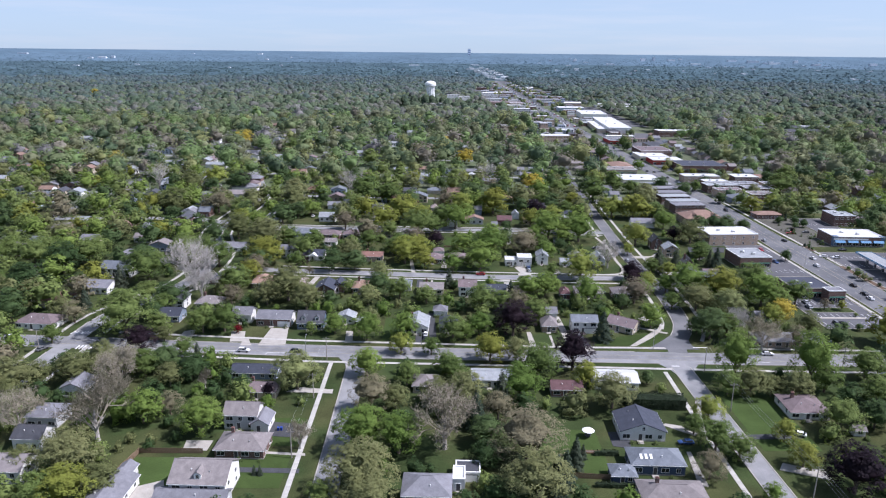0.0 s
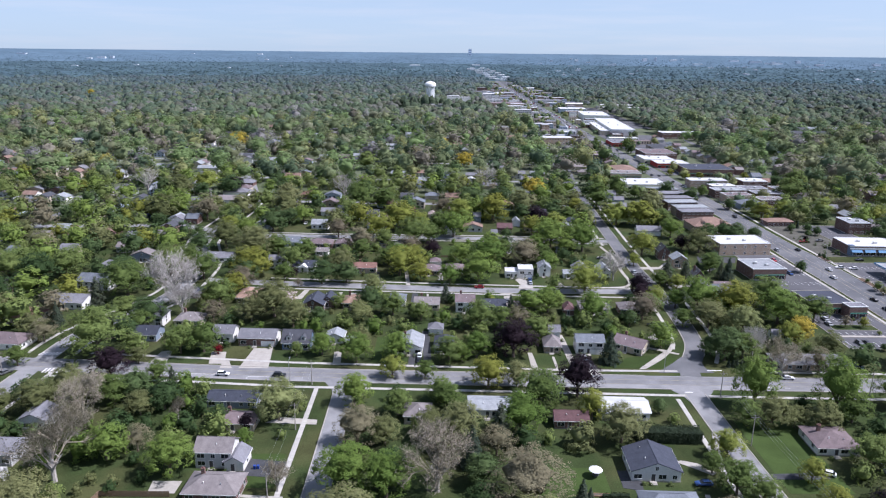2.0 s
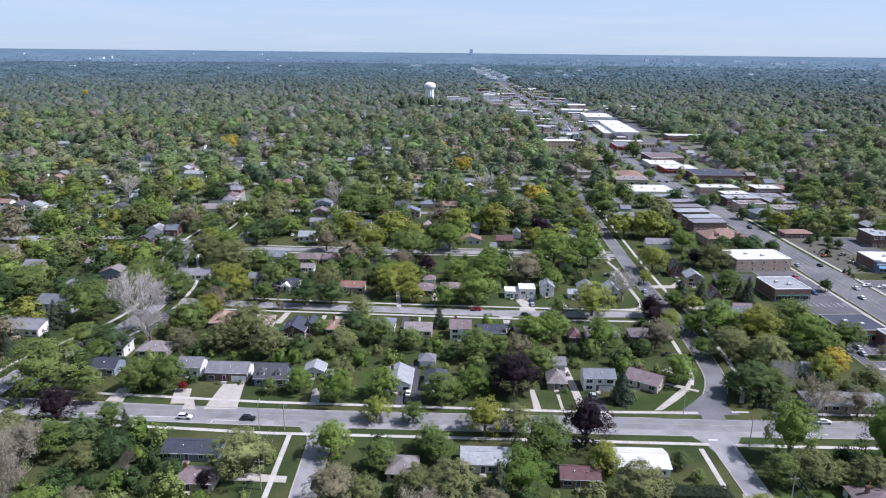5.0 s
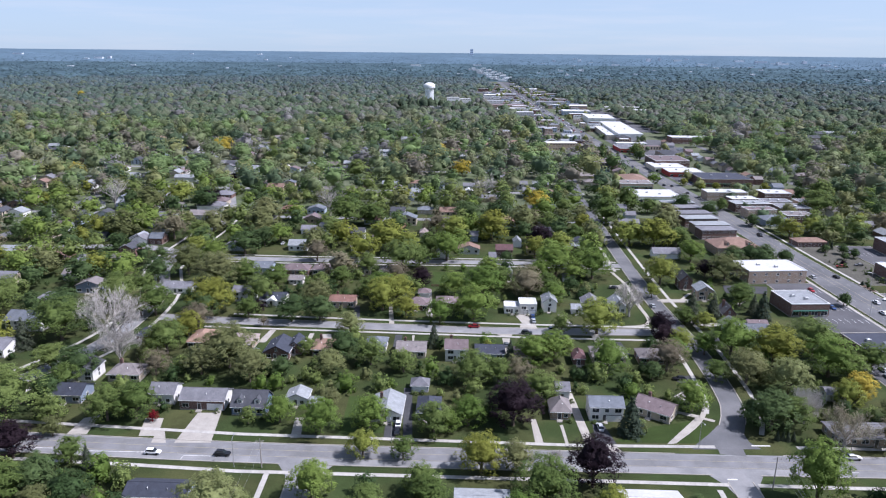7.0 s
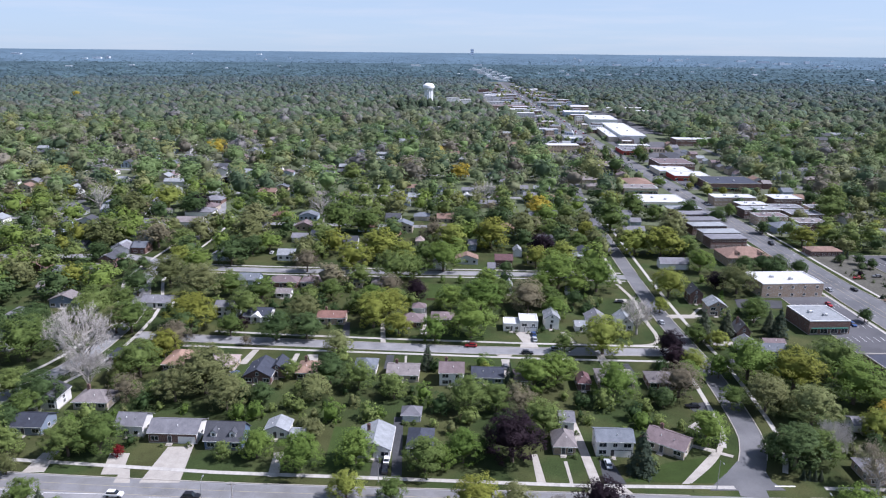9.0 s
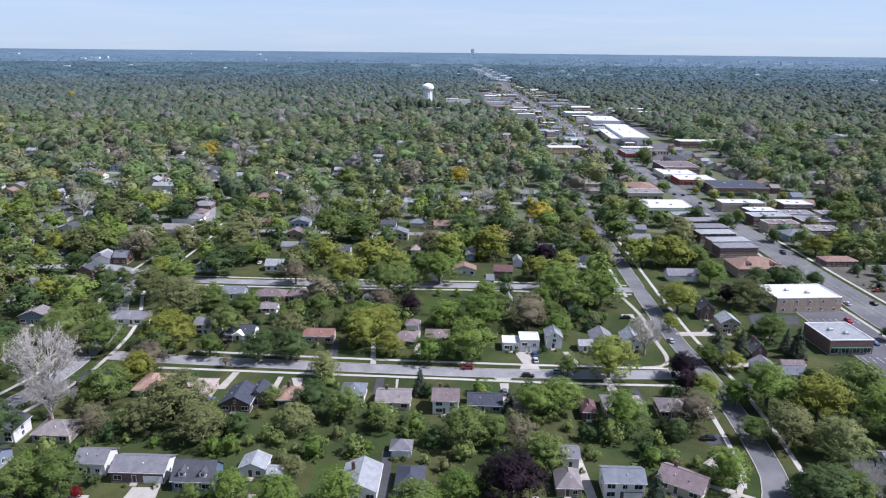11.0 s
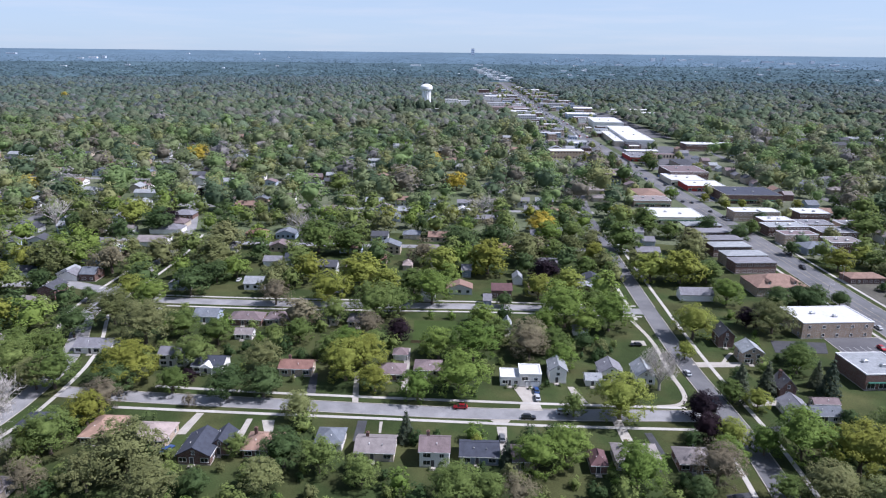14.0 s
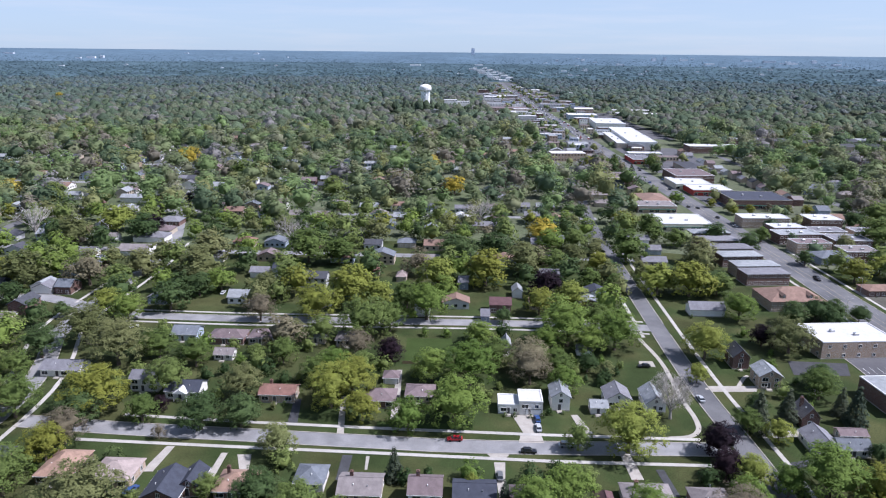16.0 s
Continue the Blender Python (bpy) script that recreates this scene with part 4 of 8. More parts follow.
# ---- the houses, street by street ----
house(-59.8, 155.6, -2, 15.0, 12.0, 5.5, "gx", 3.4, "lightgrey", "brown_grey", "dormer1 whitegable", 2)
house(-60.9, 149.2, -2, 18.7, 6.0, 3, "gx", 1.5, "lightgrey", "grey", "", 2)
house(-54.9, 174.0, -2, 14.5, 10.0, 3, "hip", 2.4, "redbrick", "brown_grey", "chimney", 2)
house(-58.6, 188.2, -2, 10.7, 8.0, 5.2, "gx", 2.5, "lightgrey", "brown_grey", "whitegable", 2)
house(-52.6, 186.7, -2, 6.0, 8.0, 3, "gy", 1.8, "white", "grey", "", 2)
house(-58.4, 207.5, -2, 12.1, 8.0, 2.8, "hip", 1.8, "tan", "mauve", "chimney", 2)
house(-63.3, 221.2, -2, 16.5, 8.0, 2.8, "gx", 1.6, "bluegrey", "navy", "", 2)
house(-111.9, 160.5, -2, 8.7, 9.0, 4.5, "gx", 2.6, "white", "brown_grey", "", 2)
house(-115.8, 176.4, -2, 9.0, 8.0, 4, "gx", 2.4, "white", "charcoal", "", 2)
house(-82.4, 160.7, -2, 4.7, 5.0, 2.6, "gy", 1.4, "white", "grey", "garage", 2)
house(-82.5, 150.6, -2, 9.5, 15.0, 2.8, "gy", 2, "white", "grey", "", 2)
house(-2.2, 150.3, -2, 12.7, 10.0, 5.5, "hip", 2.5, "blue", "grey", "", 2)
house(6.1, 158.0, -2, 3.2, 6.0, 3.4, "flat", 0.3, "white", "whiteroof", "", 2)
house(8.6, 161.9, -2, 6.6, 5.5, 2.7, "flat", 0.2, "white", "charcoal", "garage", 2)
house(61.2, 185.4, -2, 13.9, 12.0, 3.4, "gy", 2.6, "white", "navy", "", 2)
house(60.5, 166.8, -2, 15.2, 9.0, 3.4, "hip", 2.4, "navywall", "bluegrey_roof", "skylights", 2)
house(50.1, 161.3, -2, 7.2, 6.0, 2.7, "hip", 1.5, "navywall", "bluegrey_roof", "", 2)
house(60.4, 151.6, -2, 17.2, 10.0, 3, "hip", 2, "tan", "brown_grey", "chimney", 2)
house(43.4, 209.6, -2, 10.9, 7.0, 3, "gx", 1.8, "redbrick", "maroon", "", 2)
house(61.3, 216.4, -2, 15.6, 10.4, 3.2, "gx", 1.4, "white", "whiteroof", "", 2)
house(18.9, 216.8, -2, 14.2, 9.2, 3.3, "gx", 1.1, "white", "lightroof", "", 2)
house(-3.8, 212.7, -2, 8.8, 9.0, 3, "hip", 2, "tan", "brown_grey", "", 2)
house(117.5, 198.5, -2, 13.0, 12.5, 2.8, "hip", 2.0, "white", "mauve", "chimney", 2)
house(127.4, 184.4, -2, 4.1, 3.5, 2.2, "gx", 1, "white", "brown_grey", "", 2)
house(-118.6, 207.7, -2, 9.4, 9.0, 3.5, "gy", 2, "white", "grey", "", 2)
house(-118.3, 189.0, -2, 10.0, 9.0, 4, "hip", 2.2, "lightgrey", "grey", "", 2)
house(-163.0, 265.6, -6, 17.0, 11.0, 3, "hip", 2.2, "white", "mauve", "", 2)
house(-171.0, 292.0, -6, 14.0, 13.0, 3, "hip", 2.2, "tan", "redroof", "", 2)
house(-160.5, 309.0, -6, 16.5, 12.0, 3.5, "gx", 2, "white", "grey", "", 2)
house(-160.5, 333.5, -6, 16.5, 11.0, 4.6, "gx", 2.5, "white", "bluegrey_roof", "", 2)
house(-51.8, 266.6, -2, 11.5, 9.0, 3.2, "gx", 3.8, "blue", "charcoal", "dormer2 door", 2)
house(-67.5, 269.9, -2, 15.0, 9.0, 3.6, "gx", 2.2, "redbrick", "grey", "garage door whitegable", 2)
house(-81.6, 272.7, -2, 8.9, 8.0, 4, "gx", 2.2, "white", "grey", "", 2)
house(-112.7, 273.4, -2, 10.8, 9.0, 3.2, "gx", 2.2, "bluegrey", "navy", "door", 2)
house(-116.2, 288.3, -2, 11.3, 9.0, 4.5, "gy", 2.6, "white", "charcoal", "", 2)
house(-100.9, 288.8, -2, 11.8, 9.0, 3, "hip", 2.2, "tan", "brown_grey", "chimney", 2)
house(-38.0, 271.8, -2, 7.6, 7.0, 3, "gy", 1.6, "white", "lightroof", "", 2)
house(-31.4, 268.7, -2, 4.7, 5.0, 2.6, "gx", 1, "white", "lightroof", "", 2)
house(-8.2, 265.0, -2, 10.2, 13.0, 3.2, "gy", 2.2, "white", "lightroof", "chimney", 2)
house(4.7, 265.5, -2, 7.9, 11.0, 3, "hip", 2.2, "bluegrey", "navy", "", 2)
house(1.4, 281.7, -2, 6.6, 6.0, 2.6, "hip", 1.8, "bluegrey", "grey", "garage", 2)
house(46.2, 265.7, -2, 7.1, 9.0, 3, "hip", 2.8, "tanbrick", "brown_grey", "door", 2)
house(48.9, 277.2, -2, 5.1, 7.0, 3.8, "gx", 1.6, "white", "grey", "", 2)
house(60.3, 264.4, -2, 11.2, 8.0, 5.2, "gx", 1.8, "white", "bluegrey_roof", "garage door", 2)
house(77.3, 266.3, -36, 12.3, 9.5, 3, "gx", 2.2, "tan", "mauve", "chimney", 2)
house(138.5, 252.0, -2, 27.0, 9.6, 3, "hip", 1.9, "tanbrick", "grey", "", 2)
house(140.1, 277.7, -2, 7.1, 6.0, 2.8, "gx", 1.2, "white", "grey", "", 2)
house(170.1, 361.2, 3, 17.4, 18.0, 5.5, "flat", 0.5, "redbrick", "lightroof", "shop", 2)
house(176.6, 313.8, 3, 19.0, 17.6, 4.6, "flat", 0.4, "redbrick", "navyflat", "shop", 2)
house(184.6, 302.0, 3, 8.2, 5.6, 5.4, "flat", 0.4, "redbrick", "grey", "shop", 2)
house(252.8, 406.7, -2, 30.2, 19.7, 5.5, "flat", 0.5, "redbrick", "whiteroof", "bluestore", 2)
house(272.6, 455.9, -2, 13.7, 17.0, 7, "flat", 0.4, "redbrick", "lightroof", "apt", 1)
house(176.6, 406.5, 4, 30.0, 18.5, 6.5, "flat", 0.4, "tanbrick", "whiteroof", "apt small", 2)
house(-106.3, 322.4, -2, 9.6, 8.6, 3, "hip", 2, "redbrick", "navy", "", 2)
house(-84.3, 318.6, -2, 10.2, 13.0, 3, "hip", 2.4, "redbrick", "orange", "", 2)
house(-68.9, 316.2, -2, 11.6, 10.6, 3, "hip", 2.4, "tanbrick", "pink", "door", 2)
house(-52.5, 308.9, -2, 10.0, 12.0, 3.2, "gy", 2.6, "redbrick", "navy", "", 2)
house(-46.9, 312.4, -2, 6.0, 9.0, 3.2, "gy", 2.2, "redbrick", "navy", "", 2)
house(-35.2, 311.4, -2, 10.5, 10.0, 3, "hip", 2.4, "redbrick", "orange", "chimney", 2)
house(-16.4, 314.8, -2, 8.5, 9.0, 3, "hip", 2, "white", "bluegrey_roof", "", 2)
house(-2.7, 310.6, -2, 11.7, 10.0, 3, "gx", 1.8, "tan", "brown_grey", "chimney", 2)
house(14.2, 307.3, -2, 9.0, 9.0, 5.2, "gx", 2.2, "white", "mauve", "door chimney", 2)
house(26.8, 308.7, -2, 11.5, 9.0, 3, "gx", 1.8, "bluegrey", "navy", "", 2)
house(39.0, 306.4, -2, 6.7, 9.0, 3, "hip", 2, "tan", "mauve", "", 2)
house(59.5, 304.5, -2, 5.0, 8.0, 3, "hip", 2, "redbrick", "maroon", "", 2)
house(71.0, 307.2, -2, 13.1, 10.0, 3, "hip", 2, "tan", "brown_grey", "chimney", 2)
house(86.7, 306.1, -2, 10.1, 9.0, 3, "hip", 2, "redbrick", "brown_grey", "", 2)
house(-35.8, 361.6, -2, 12.3, 8.0, 3.2, "gx", 1.8, "tanbrick", "redroof", "door chimney", 2)
house(-67.3, 363.5, -2, 11.8, 9.0, 3.2, "gx", 2.2, "white", "navy", "pediment", 2)
house(-81.8, 367.7, -2, 10.3, 7.0, 5, "gx", 1.8, "white", "grey", "", 2)
house(-115.9, 378.8, -2, 14.6, 9.0, 3, "gx", 2, "white", "grey", "", 2)
house(-2.1, 359.2, -2, 10.9, 9.0, 3, "hip", 2.2, "redbrick", "mauve", "door", 2)
house(0.5, 374.7, -2, 6.0, 6.0, 2.6, "hip", 1.6, "white", "mauve", "garage", 2)
house(11.0, 362.9, -2, 10.2, 9.0, 2.8, "hip", 1.6, "tan", "mauve", "", 2)
house(39.9, 355.8, -2, 7.2, 7.0, 3, "flat", 0.35, "white", "whiteroof", "door", 2)
house(46.6, 355.5, -2, 7.5, 8.0, 4.6, "flat", 0.35, "white", "whiteroof", "garage", 2)
house(56.6, 358.8, -2, 6.7, 9.0, 5, "gy", 2.2, "white", "lightroof", "door", 2)
house(75.7, 360.5, -2, 8.8, 9.0, 3.5, "gy", 2.6, "white", "grey", "", 2)
house(68.6, 355.2, -2, 6.0, 6.0, 2.7, "gx", 1.4, "white", "lightroof", "", 2)
house(87.2, 359.2, -2, 7.1, 11.0, 3.3, "gy", 2.6, "white", "lightroof", "", 2)
house(131.7, 375.3, -2, 8.4, 9.0, 5, "gy", 2.4, "tanbrick", "lightroof", "", 2)
house(127.9, 390.7, -2, 6.7, 9.0, 5, "gy", 3, "redbrick", "charcoal", "", 2)
house(132.5, 349.1, -2, 6.2, 8.0, 3.6, "gy", 3.6, "redbrick", "brown_grey", "chimney", 2)
house(129.5, 334.9, -2, 8.5, 10.0, 3, "gy", 2.4, "white", "grey", "", 2)
house(137.4, 332.4, -2, 9.8, 7.0, 2.8, "gx", 1.8, "white", "bluegrey_roof", "", 2)
house(141.5, 339.7, -2, 8.8, 5.0, 2.5, "gx", 1, "tan", "mauve", "", 2)
house(134.9, 442.6, -2, 15.8, 8.0, 3.4, "gx", 2.6, "white", "grey", "", 1)
house(178.0, 455.6, 2, 26.0, 19.0, 5, "hip", 4, "tanbrick", "brownroof", "dormer2 apt", 1)
house(180.5, 487.6, 4, 23.0, 11.2, 6.3, "hip", 1, "redbrick", "grey", "apt", 1)
house(181.5, 501.0, 4, 23.6, 11.0, 6.3, "hip", 1, "tanbrick", "lightroof", "apt", 1)
house(180.5, 518.8, 4, 23.0, 11.6, 6.3, "hip", 1, "redbrick", "lightroof", "apt", 1)
house(181.8, 534.0, 4, 23.4, 11.6, 6.3, "hip", 1, "tanbrick", "grey", "apt", 1)
house(181.0, 551.5, 4, 23.0, 12.0, 6.3, "hip", 1, "redbrick", "grey", "apt", 1)
house(182.0, 568.5, 4, 24.5, 11.6, 6.3, "hip", 1, "redbrick", "lightroof", "apt", 1)
house(177.1, 605.5, 0, 33.6, 29.3, 4.5, "flat", 0.4, "cream", "whiteroof", "shop", 1)
house(173.0, 651.6, 0, 28.2, 17.7, 5, "flat", 0.4, "tanbrick", "brown_grey", "shop", 1)
house(179.3, 677.8, 0, 21.5, 30.2, 5, "hip", 2.5, "tan", "brownroof", "", 1)
house(174.6, 767.4, 0, 25.6, 29.4, 6, "flat", 0.4, "redbrick", "mauve", "apt", 1)
house(256.7, 677.1, 0, 44.0, 34.9, 6.5, "flat", 0.4, "redbrick", "navyflat", "shop", 1)
house(232.8, 607.5, 0, 31.4, 13.3, 6.5, "flat", 0.4, "tanbrick", "whiteroof", "apt", 1)
house(270.3, 604.0, 0, 20.9, 16.5, 7, "flat", 0.4, "redbrick", "whiteroof", "apt", 1)
house(237.0, 583.6, 4, 20.5, 11.6, 6, "flat", 0.4, "redbrick", "whiteroof", "apt", 1)
house(235.6, 567.0, 4, 27.0, 12.4, 6, "flat", 0.4, "redbrick", "lightroof", "apt", 1)
house(233.5, 546.2, 4, 21.0, 11.0, 6, "flat", 0.4, "tanbrick", "mauve", "apt", 1)
house(234.5, 524.5, 4, 19.5, 14.0, 4.5, "hip", 2.5, "bluegrey", "bluegrey_roof", "", 1)
house(231.3, 751.1, 0, 30.9, 33.1, 4.5, "flat", 0.4, "cream", "whiteroof", "shop", 1)
house(237.4, 720.2, 0, 31.9, 24.9, 4.5, "flat", 0.4, "redwall", "whiteroof", "shop", 1)
house(241.5, 781.0, 0, 34.9, 37.1, 7, "flat", 0.4, "redbrick", "mauve", "apt", 1)
house(265.3, 837.6, 0, 25.7, 43.0, 5, "hip", 2.5, "tan", "charcoal", "", 1)
house(226.5, 889.0, 0, 21.6, 37.0, 4.5, "flat", 0.4, "redwall", "grey", "shop", 1)
house(263.0, 1068.0, -4, 32.0, 172.0, 9, "flat", 0.5, "white", "whiteroof", "", 1)
house(239.0, 1055.0, -4, 13.0, 120.0, 6, "flat", 0.4, "tan", "whiteroof", "", 1)
house(246.0, 978.0, -4, 18.0, 16.0, 6, "hip", 2.5, "redbrick", "charcoal", "", 1)
house(272.0, 1248.0, -4, 44.0, 84.0, 9, "flat", 0.5, "white", "whiteroof", "", 1)
house(258.0, 1378.0, -4, 50.0, 40.0, 8, "flat", 0.4, "lightblue", "whiteroof", "", 1)
house(366.0, 1402.0, 0, 80.0, 36.0, 8, "flat", 0.4, "tan", "whiteroof", "", 1)
house(340.4, 968.0, 0, 74.0, 22.0, 8, "flat", 0.4, "redbrick", "whiteroof", "apt", 1)
house(372.0, 1052.0, 0, 52.0, 16.0, 7, "flat", 0.4, "redbrick", "lightroof", "apt", 1)
house(422.0, 1046.0, 0, 46.0, 16.0, 7, "flat", 0.4, "redbrick", "whiteroof", "apt", 1)
house(566.0, 1032.7, 0, 56.0, 24.0, 9, "flat", 0.4, "white", "lightroof", "apt", 1)
house(-2.0, 1452.0, 0, 34.0, 20.0, 8, "flat", 0.4, "white", "whiteroof", "", 1)
house(34.0, 1430.0, 0, 44.0, 22.0, 7, "flat", 0.4, "tan", "whiteroof", "", 1)
house(231.0, 471.8, 2, 19.0, 10.5, 3.4, "hip", 1.6, "redbrick", "brownroof", "", 1)
house(260.6, 555.1, 0, 22.2, 15.8, 6, "flat", 0.4, "redbrick", "grey", "apt", 1)
house(252.4, 530.2, 0, 19.3, 14.1, 6, "flat", 0.4, "redbrick", "brown_grey", "apt", 1)
house(257.7, 574.7, 0, 21.5, 13.0, 6, "flat", 0.4, "tanbrick", "grey", "apt", 1)
house(283.4, 575.0, 0, 19.0, 11.6, 6, "flat", 0.4, "tanbrick", "grey", "apt", 1)
house(-170.6, 464.7, -2, 10.9, 9.0, 3.5, "gy", 2.4, "white", "lightroof", "", 1)
house(-160.0, 464.2, -2, 9.4, 9.0, 3.5, "gx", 2.4, "redbrick", "charcoal", "", 1)
house(-169.5, 490.0, -2, 14.0, 9.0, 3.5, "gx", 2.2, "lightblue", "bluegrey_roof", "", 1)
house(-154.2, 527.2, -2, 17.6, 12.0, 3.4, "gx", 2.4, "white", "brown_grey", "", 1)
house(-157.2, 556.1, -2, 19.8, 12.0, 3.4, "hip", 2.4, "white", "grey", "", 1)
house(-158.0, 572.2, -2, 15.8, 12.0, 3.4, "hip", 2.4, "tan", "mauve", "", 1)
house(-160.8, 595.6, -2, 15.2, 12.0, 3.4, "hip", 2.4, "redbrick", "grey", "", 1)
house(-63.8, 489.7, -2, 9.0, 8.0, 5.2, "gx", 2, "white", "navy", "", 1)
house(-74.8, 489.9, -2, 10.2, 8.0, 3.2, "gx", 2, "white", "grey", "", 1)
house(-3.4, 548.8, -2, 11.2, 9.0, 3.2, "hip", 2, "tan", "bluegrey_roof", "", 1)
house(13.4, 492.7, -2, 8.6, 8.0, 4.5, "gx", 1.8, "white", "pink", "", 1)
house(43.8, 444.0, -2, 10.0, 8.0, 4.2, "gx", 2.4, "redbrick", "maroon", "", 1)
house(53.3, 463.7, -2, 5.3, 8.0, 3.4, "gy", 2.2, "white", "lightroof", "", 1)
house(73.2, 488.8, -2, 14.0, 9.0, 3.6, "gx", 2.2, "white", "grey", "", 1)
house(90.2, 463.0, -2, 11.4, 9.0, 3.4, "gy", 2.2, "white", "navy", "", 1)
house(9.3, 440.1, -2, 7.4, 8.0, 4, "gy", 2.2, "white", "grey", "", 1)
house(-66.4, 407.8, -2, 14.6, 9.0, 3.2, "hip", 2, "redbrick", "mauve", "", 2)
house(-52.5, 408.2, -2, 11.4, 9.0, 3.2, "hip", 2, "tan", "mauve", "", 2)
house(-83.8, 410.7, -2, 10.6, 9.0, 3.2, "gx", 2.2, "lightblue", "bluegrey_roof", "", 2)
house(-63.1, 392.1, -2, 7.7, 6.0, 2.6, "gx", 1.6, "white", "brown_grey", "", 2)
house(-31.3, 409.2, -2, 7.3, 8.0, 3, "gx", 2, "tan", "grey", "", 2)
house(-18.2, 407.3, -2, 11.0, 9.0, 3, "hip", 2.2, "tan", "brown_grey", "", 2)
house(-109.7, 450.9, -2, 11.0, 9.0, 3.6, "gy", 2.4, "lightblue", "grey", "", 1)
house(42.7, 400.3, -2, 3.7, 7.0, 4, "gy", 2.4, "white", "lightroof", "", 2)
house(72.5, 399.5, -2, 6.5, 6.0, 2.6, "gx", 1.4, "white", "grey", "", 2)
house(28.2, 475.0, -2, 5.5, 8.0, 4, "gx", 2.2, "bluegrey", "grey", "", 1)
house(-18.8, 495.0, -2, 9.2, 8.0, 3.4, "gx", 2, "redbrick", "redroof", "", 1)
house(-98.6, 546.8, -2, 13.0, 9.0, 3.4, "hip", 2.2, "redbrick", "redroof", "", 1)
house(-109.1, 516.0, -2, 16.6, 9.0, 3.2, "gx", 2, "white", "grey", "", 1)
house(135.0, 598.0, -2, 11.2, 9.0, 3.4, "gx", 2.2, "white", "grey", "", 1)
house(136.2, 560.0, -2, 13.1, 9.0, 3.4, "gx", 2.2, "white", "grey", "", 1)
house(139.8, 538.8, -2, 7.9, 9.0, 3.2, "gx", 2, "lightblue", "grey", "", 1)
house(-178.6, 520.8, -2, 10.6, 9.0, 3.6, "gx", 2.2, "white", "grey", "", 1)
house(-2.6, 485.7, -2, 5.6, 8.0, 3, "hip", 2, "tan", "pink", "", 1)
house(36.5, 433.4, -2, 4.3, 8.0, 3, "gx", 2, "bluegrey", "grey", "", 1)
house(-42.4, 595.6, -2, 14.6, 9.0, 3.2, "hip", 2, "tan", "brown_grey", "", 1)
house(-20.1, 593.3, -2, 14.6, 9.0, 4, "gx", 2.4, "lightblue", "bluegrey_roof", "", 1)
house(29.7, 609.3, -2, 11.4, 9.0, 4.5, "gy", 2.2, "white", "whiteroof", "", 1)
house(10.4, 580.6, -2, 8.9, 9.0, 3.8, "gy", 2.2, "white", "lightroof", "", 1)
house(43.9, 591.8, -2, 18.3, 9.0, 3.2, "gx", 2, "tan", "grey", "", 1)
house(67.3, 682.6, -2, 15.4, 9.0, 3.2, "gx", 2, "white", "grey", "", 1)
house(86.3, 558.8, -2, 10.2, 9.0, 3.2, "gx", 2, "white", "bluegrey_roof", "", 1)
house(-79.5, 824.4, -2, 19.0, 9.0, 4, "gx", 2, "white", "bluegrey_roof", "", 1)
house(-51.2, 802.9, -2, 15.8, 9.0, 4, "hip", 2, "white", "lightroof", "", 1)
house(-266.6, 671.9, -2, 16.7, 9.0, 4, "gx", 2, "white", "lightroof", "", 1)
house(-214.0, 664.1, -2, 20.6, 9.0, 4, "gx", 2, "white", "lightroof", "", 1)
house(-191.8, 717.3, -2, 11.4, 9.0, 5, "gy", 2.4, "white", "grey", "", 1)
house(-149.6, 740.7, -2, 16.6, 9.0, 4.5, "gx", 2.4, "white", "lightroof", "", 1)
house(-271.6, 852.0, -2, 8.3, 9.0, 5, "gy", 2.4, "white", "lightroof", "", 1)
house(-390.9, 905.2, -2, 8.8, 9.0, 5, "gx", 2.4, "white", "whiteroof", "", 1)
house(-274.9, 730.5, -2, 11.5, 9.0, 5, "gy", 2.4, "white", "lightroof", "", 1)
house(-158.5, 915.9, -2, 13.4, 9.0, 6, "gx", 2.4, "white", "lightroof", "", 1)
house(-34.0, 947.0, -2, 19.3, 9.0, 5, "gx", 2.4, "white", "lightroof", "", 1)
house(-5.8, 833.5, -2, 8.3, 9.0, 5, "gx", 2.4, "white", "grey", "", 1)
house(62.4, 940.3, -2, 12.8, 9.0, 5, "gx", 2.4, "tan", "grey", "", 1)
house(122.4, 703.8, -2, 13.7, 9.0, 4, "gy", 2.2, "white", "grey", "", 1)
house(139.3, 697.3, -2, 22.7, 9.0, 3.2, "hip", 2.2, "tan", "brown_grey", "", 1)
house(138.9, 665.5, -2, 12.8, 9.0, 3.2, "hip", 2.2, "tan", "brown_grey", "", 1)
house(324.2, 723.1, -2, 19.2, 12.0, 5, "gx", 3, "bluegrey", "bluegrey_roof", "", 1)
house(347.2, 704.4, -2, 18.7, 9.0, 4, "hip", 2.2, "tan", "brown_grey", "", 1)
house(363.5, 754.6, -2, 15.3, 9.0, 4, "hip", 2.2, "white", "grey", "", 1)
house(464.6, 1010.5, 0, 40.4, 14.0, 8, "hip", 3, "tan", "charcoal", "", 1)
house(516.6, 1026.2, 0, 48.1, 14.0, 8, "hip", 3, "tan", "charcoal", "", 1)
house(431.4, 1024.8, 0, 38.7, 14.0, 8, "hip", 3, "tan", "charcoal", "", 1)
house(510.3, 976.6, 0, 63.9, 14.0, 8, "hip", 3, "tan", "charcoal", "", 1)
house(-176.8, 416.1, -2, 10.3, 8.0, 4.8, "gx", 1.8, "white", "grey", "", 2)
house(-174.0, 396.2, -2, 10.8, 8.0, 3.4, "gx", 1.8, "white", "brown_grey", "", 2)
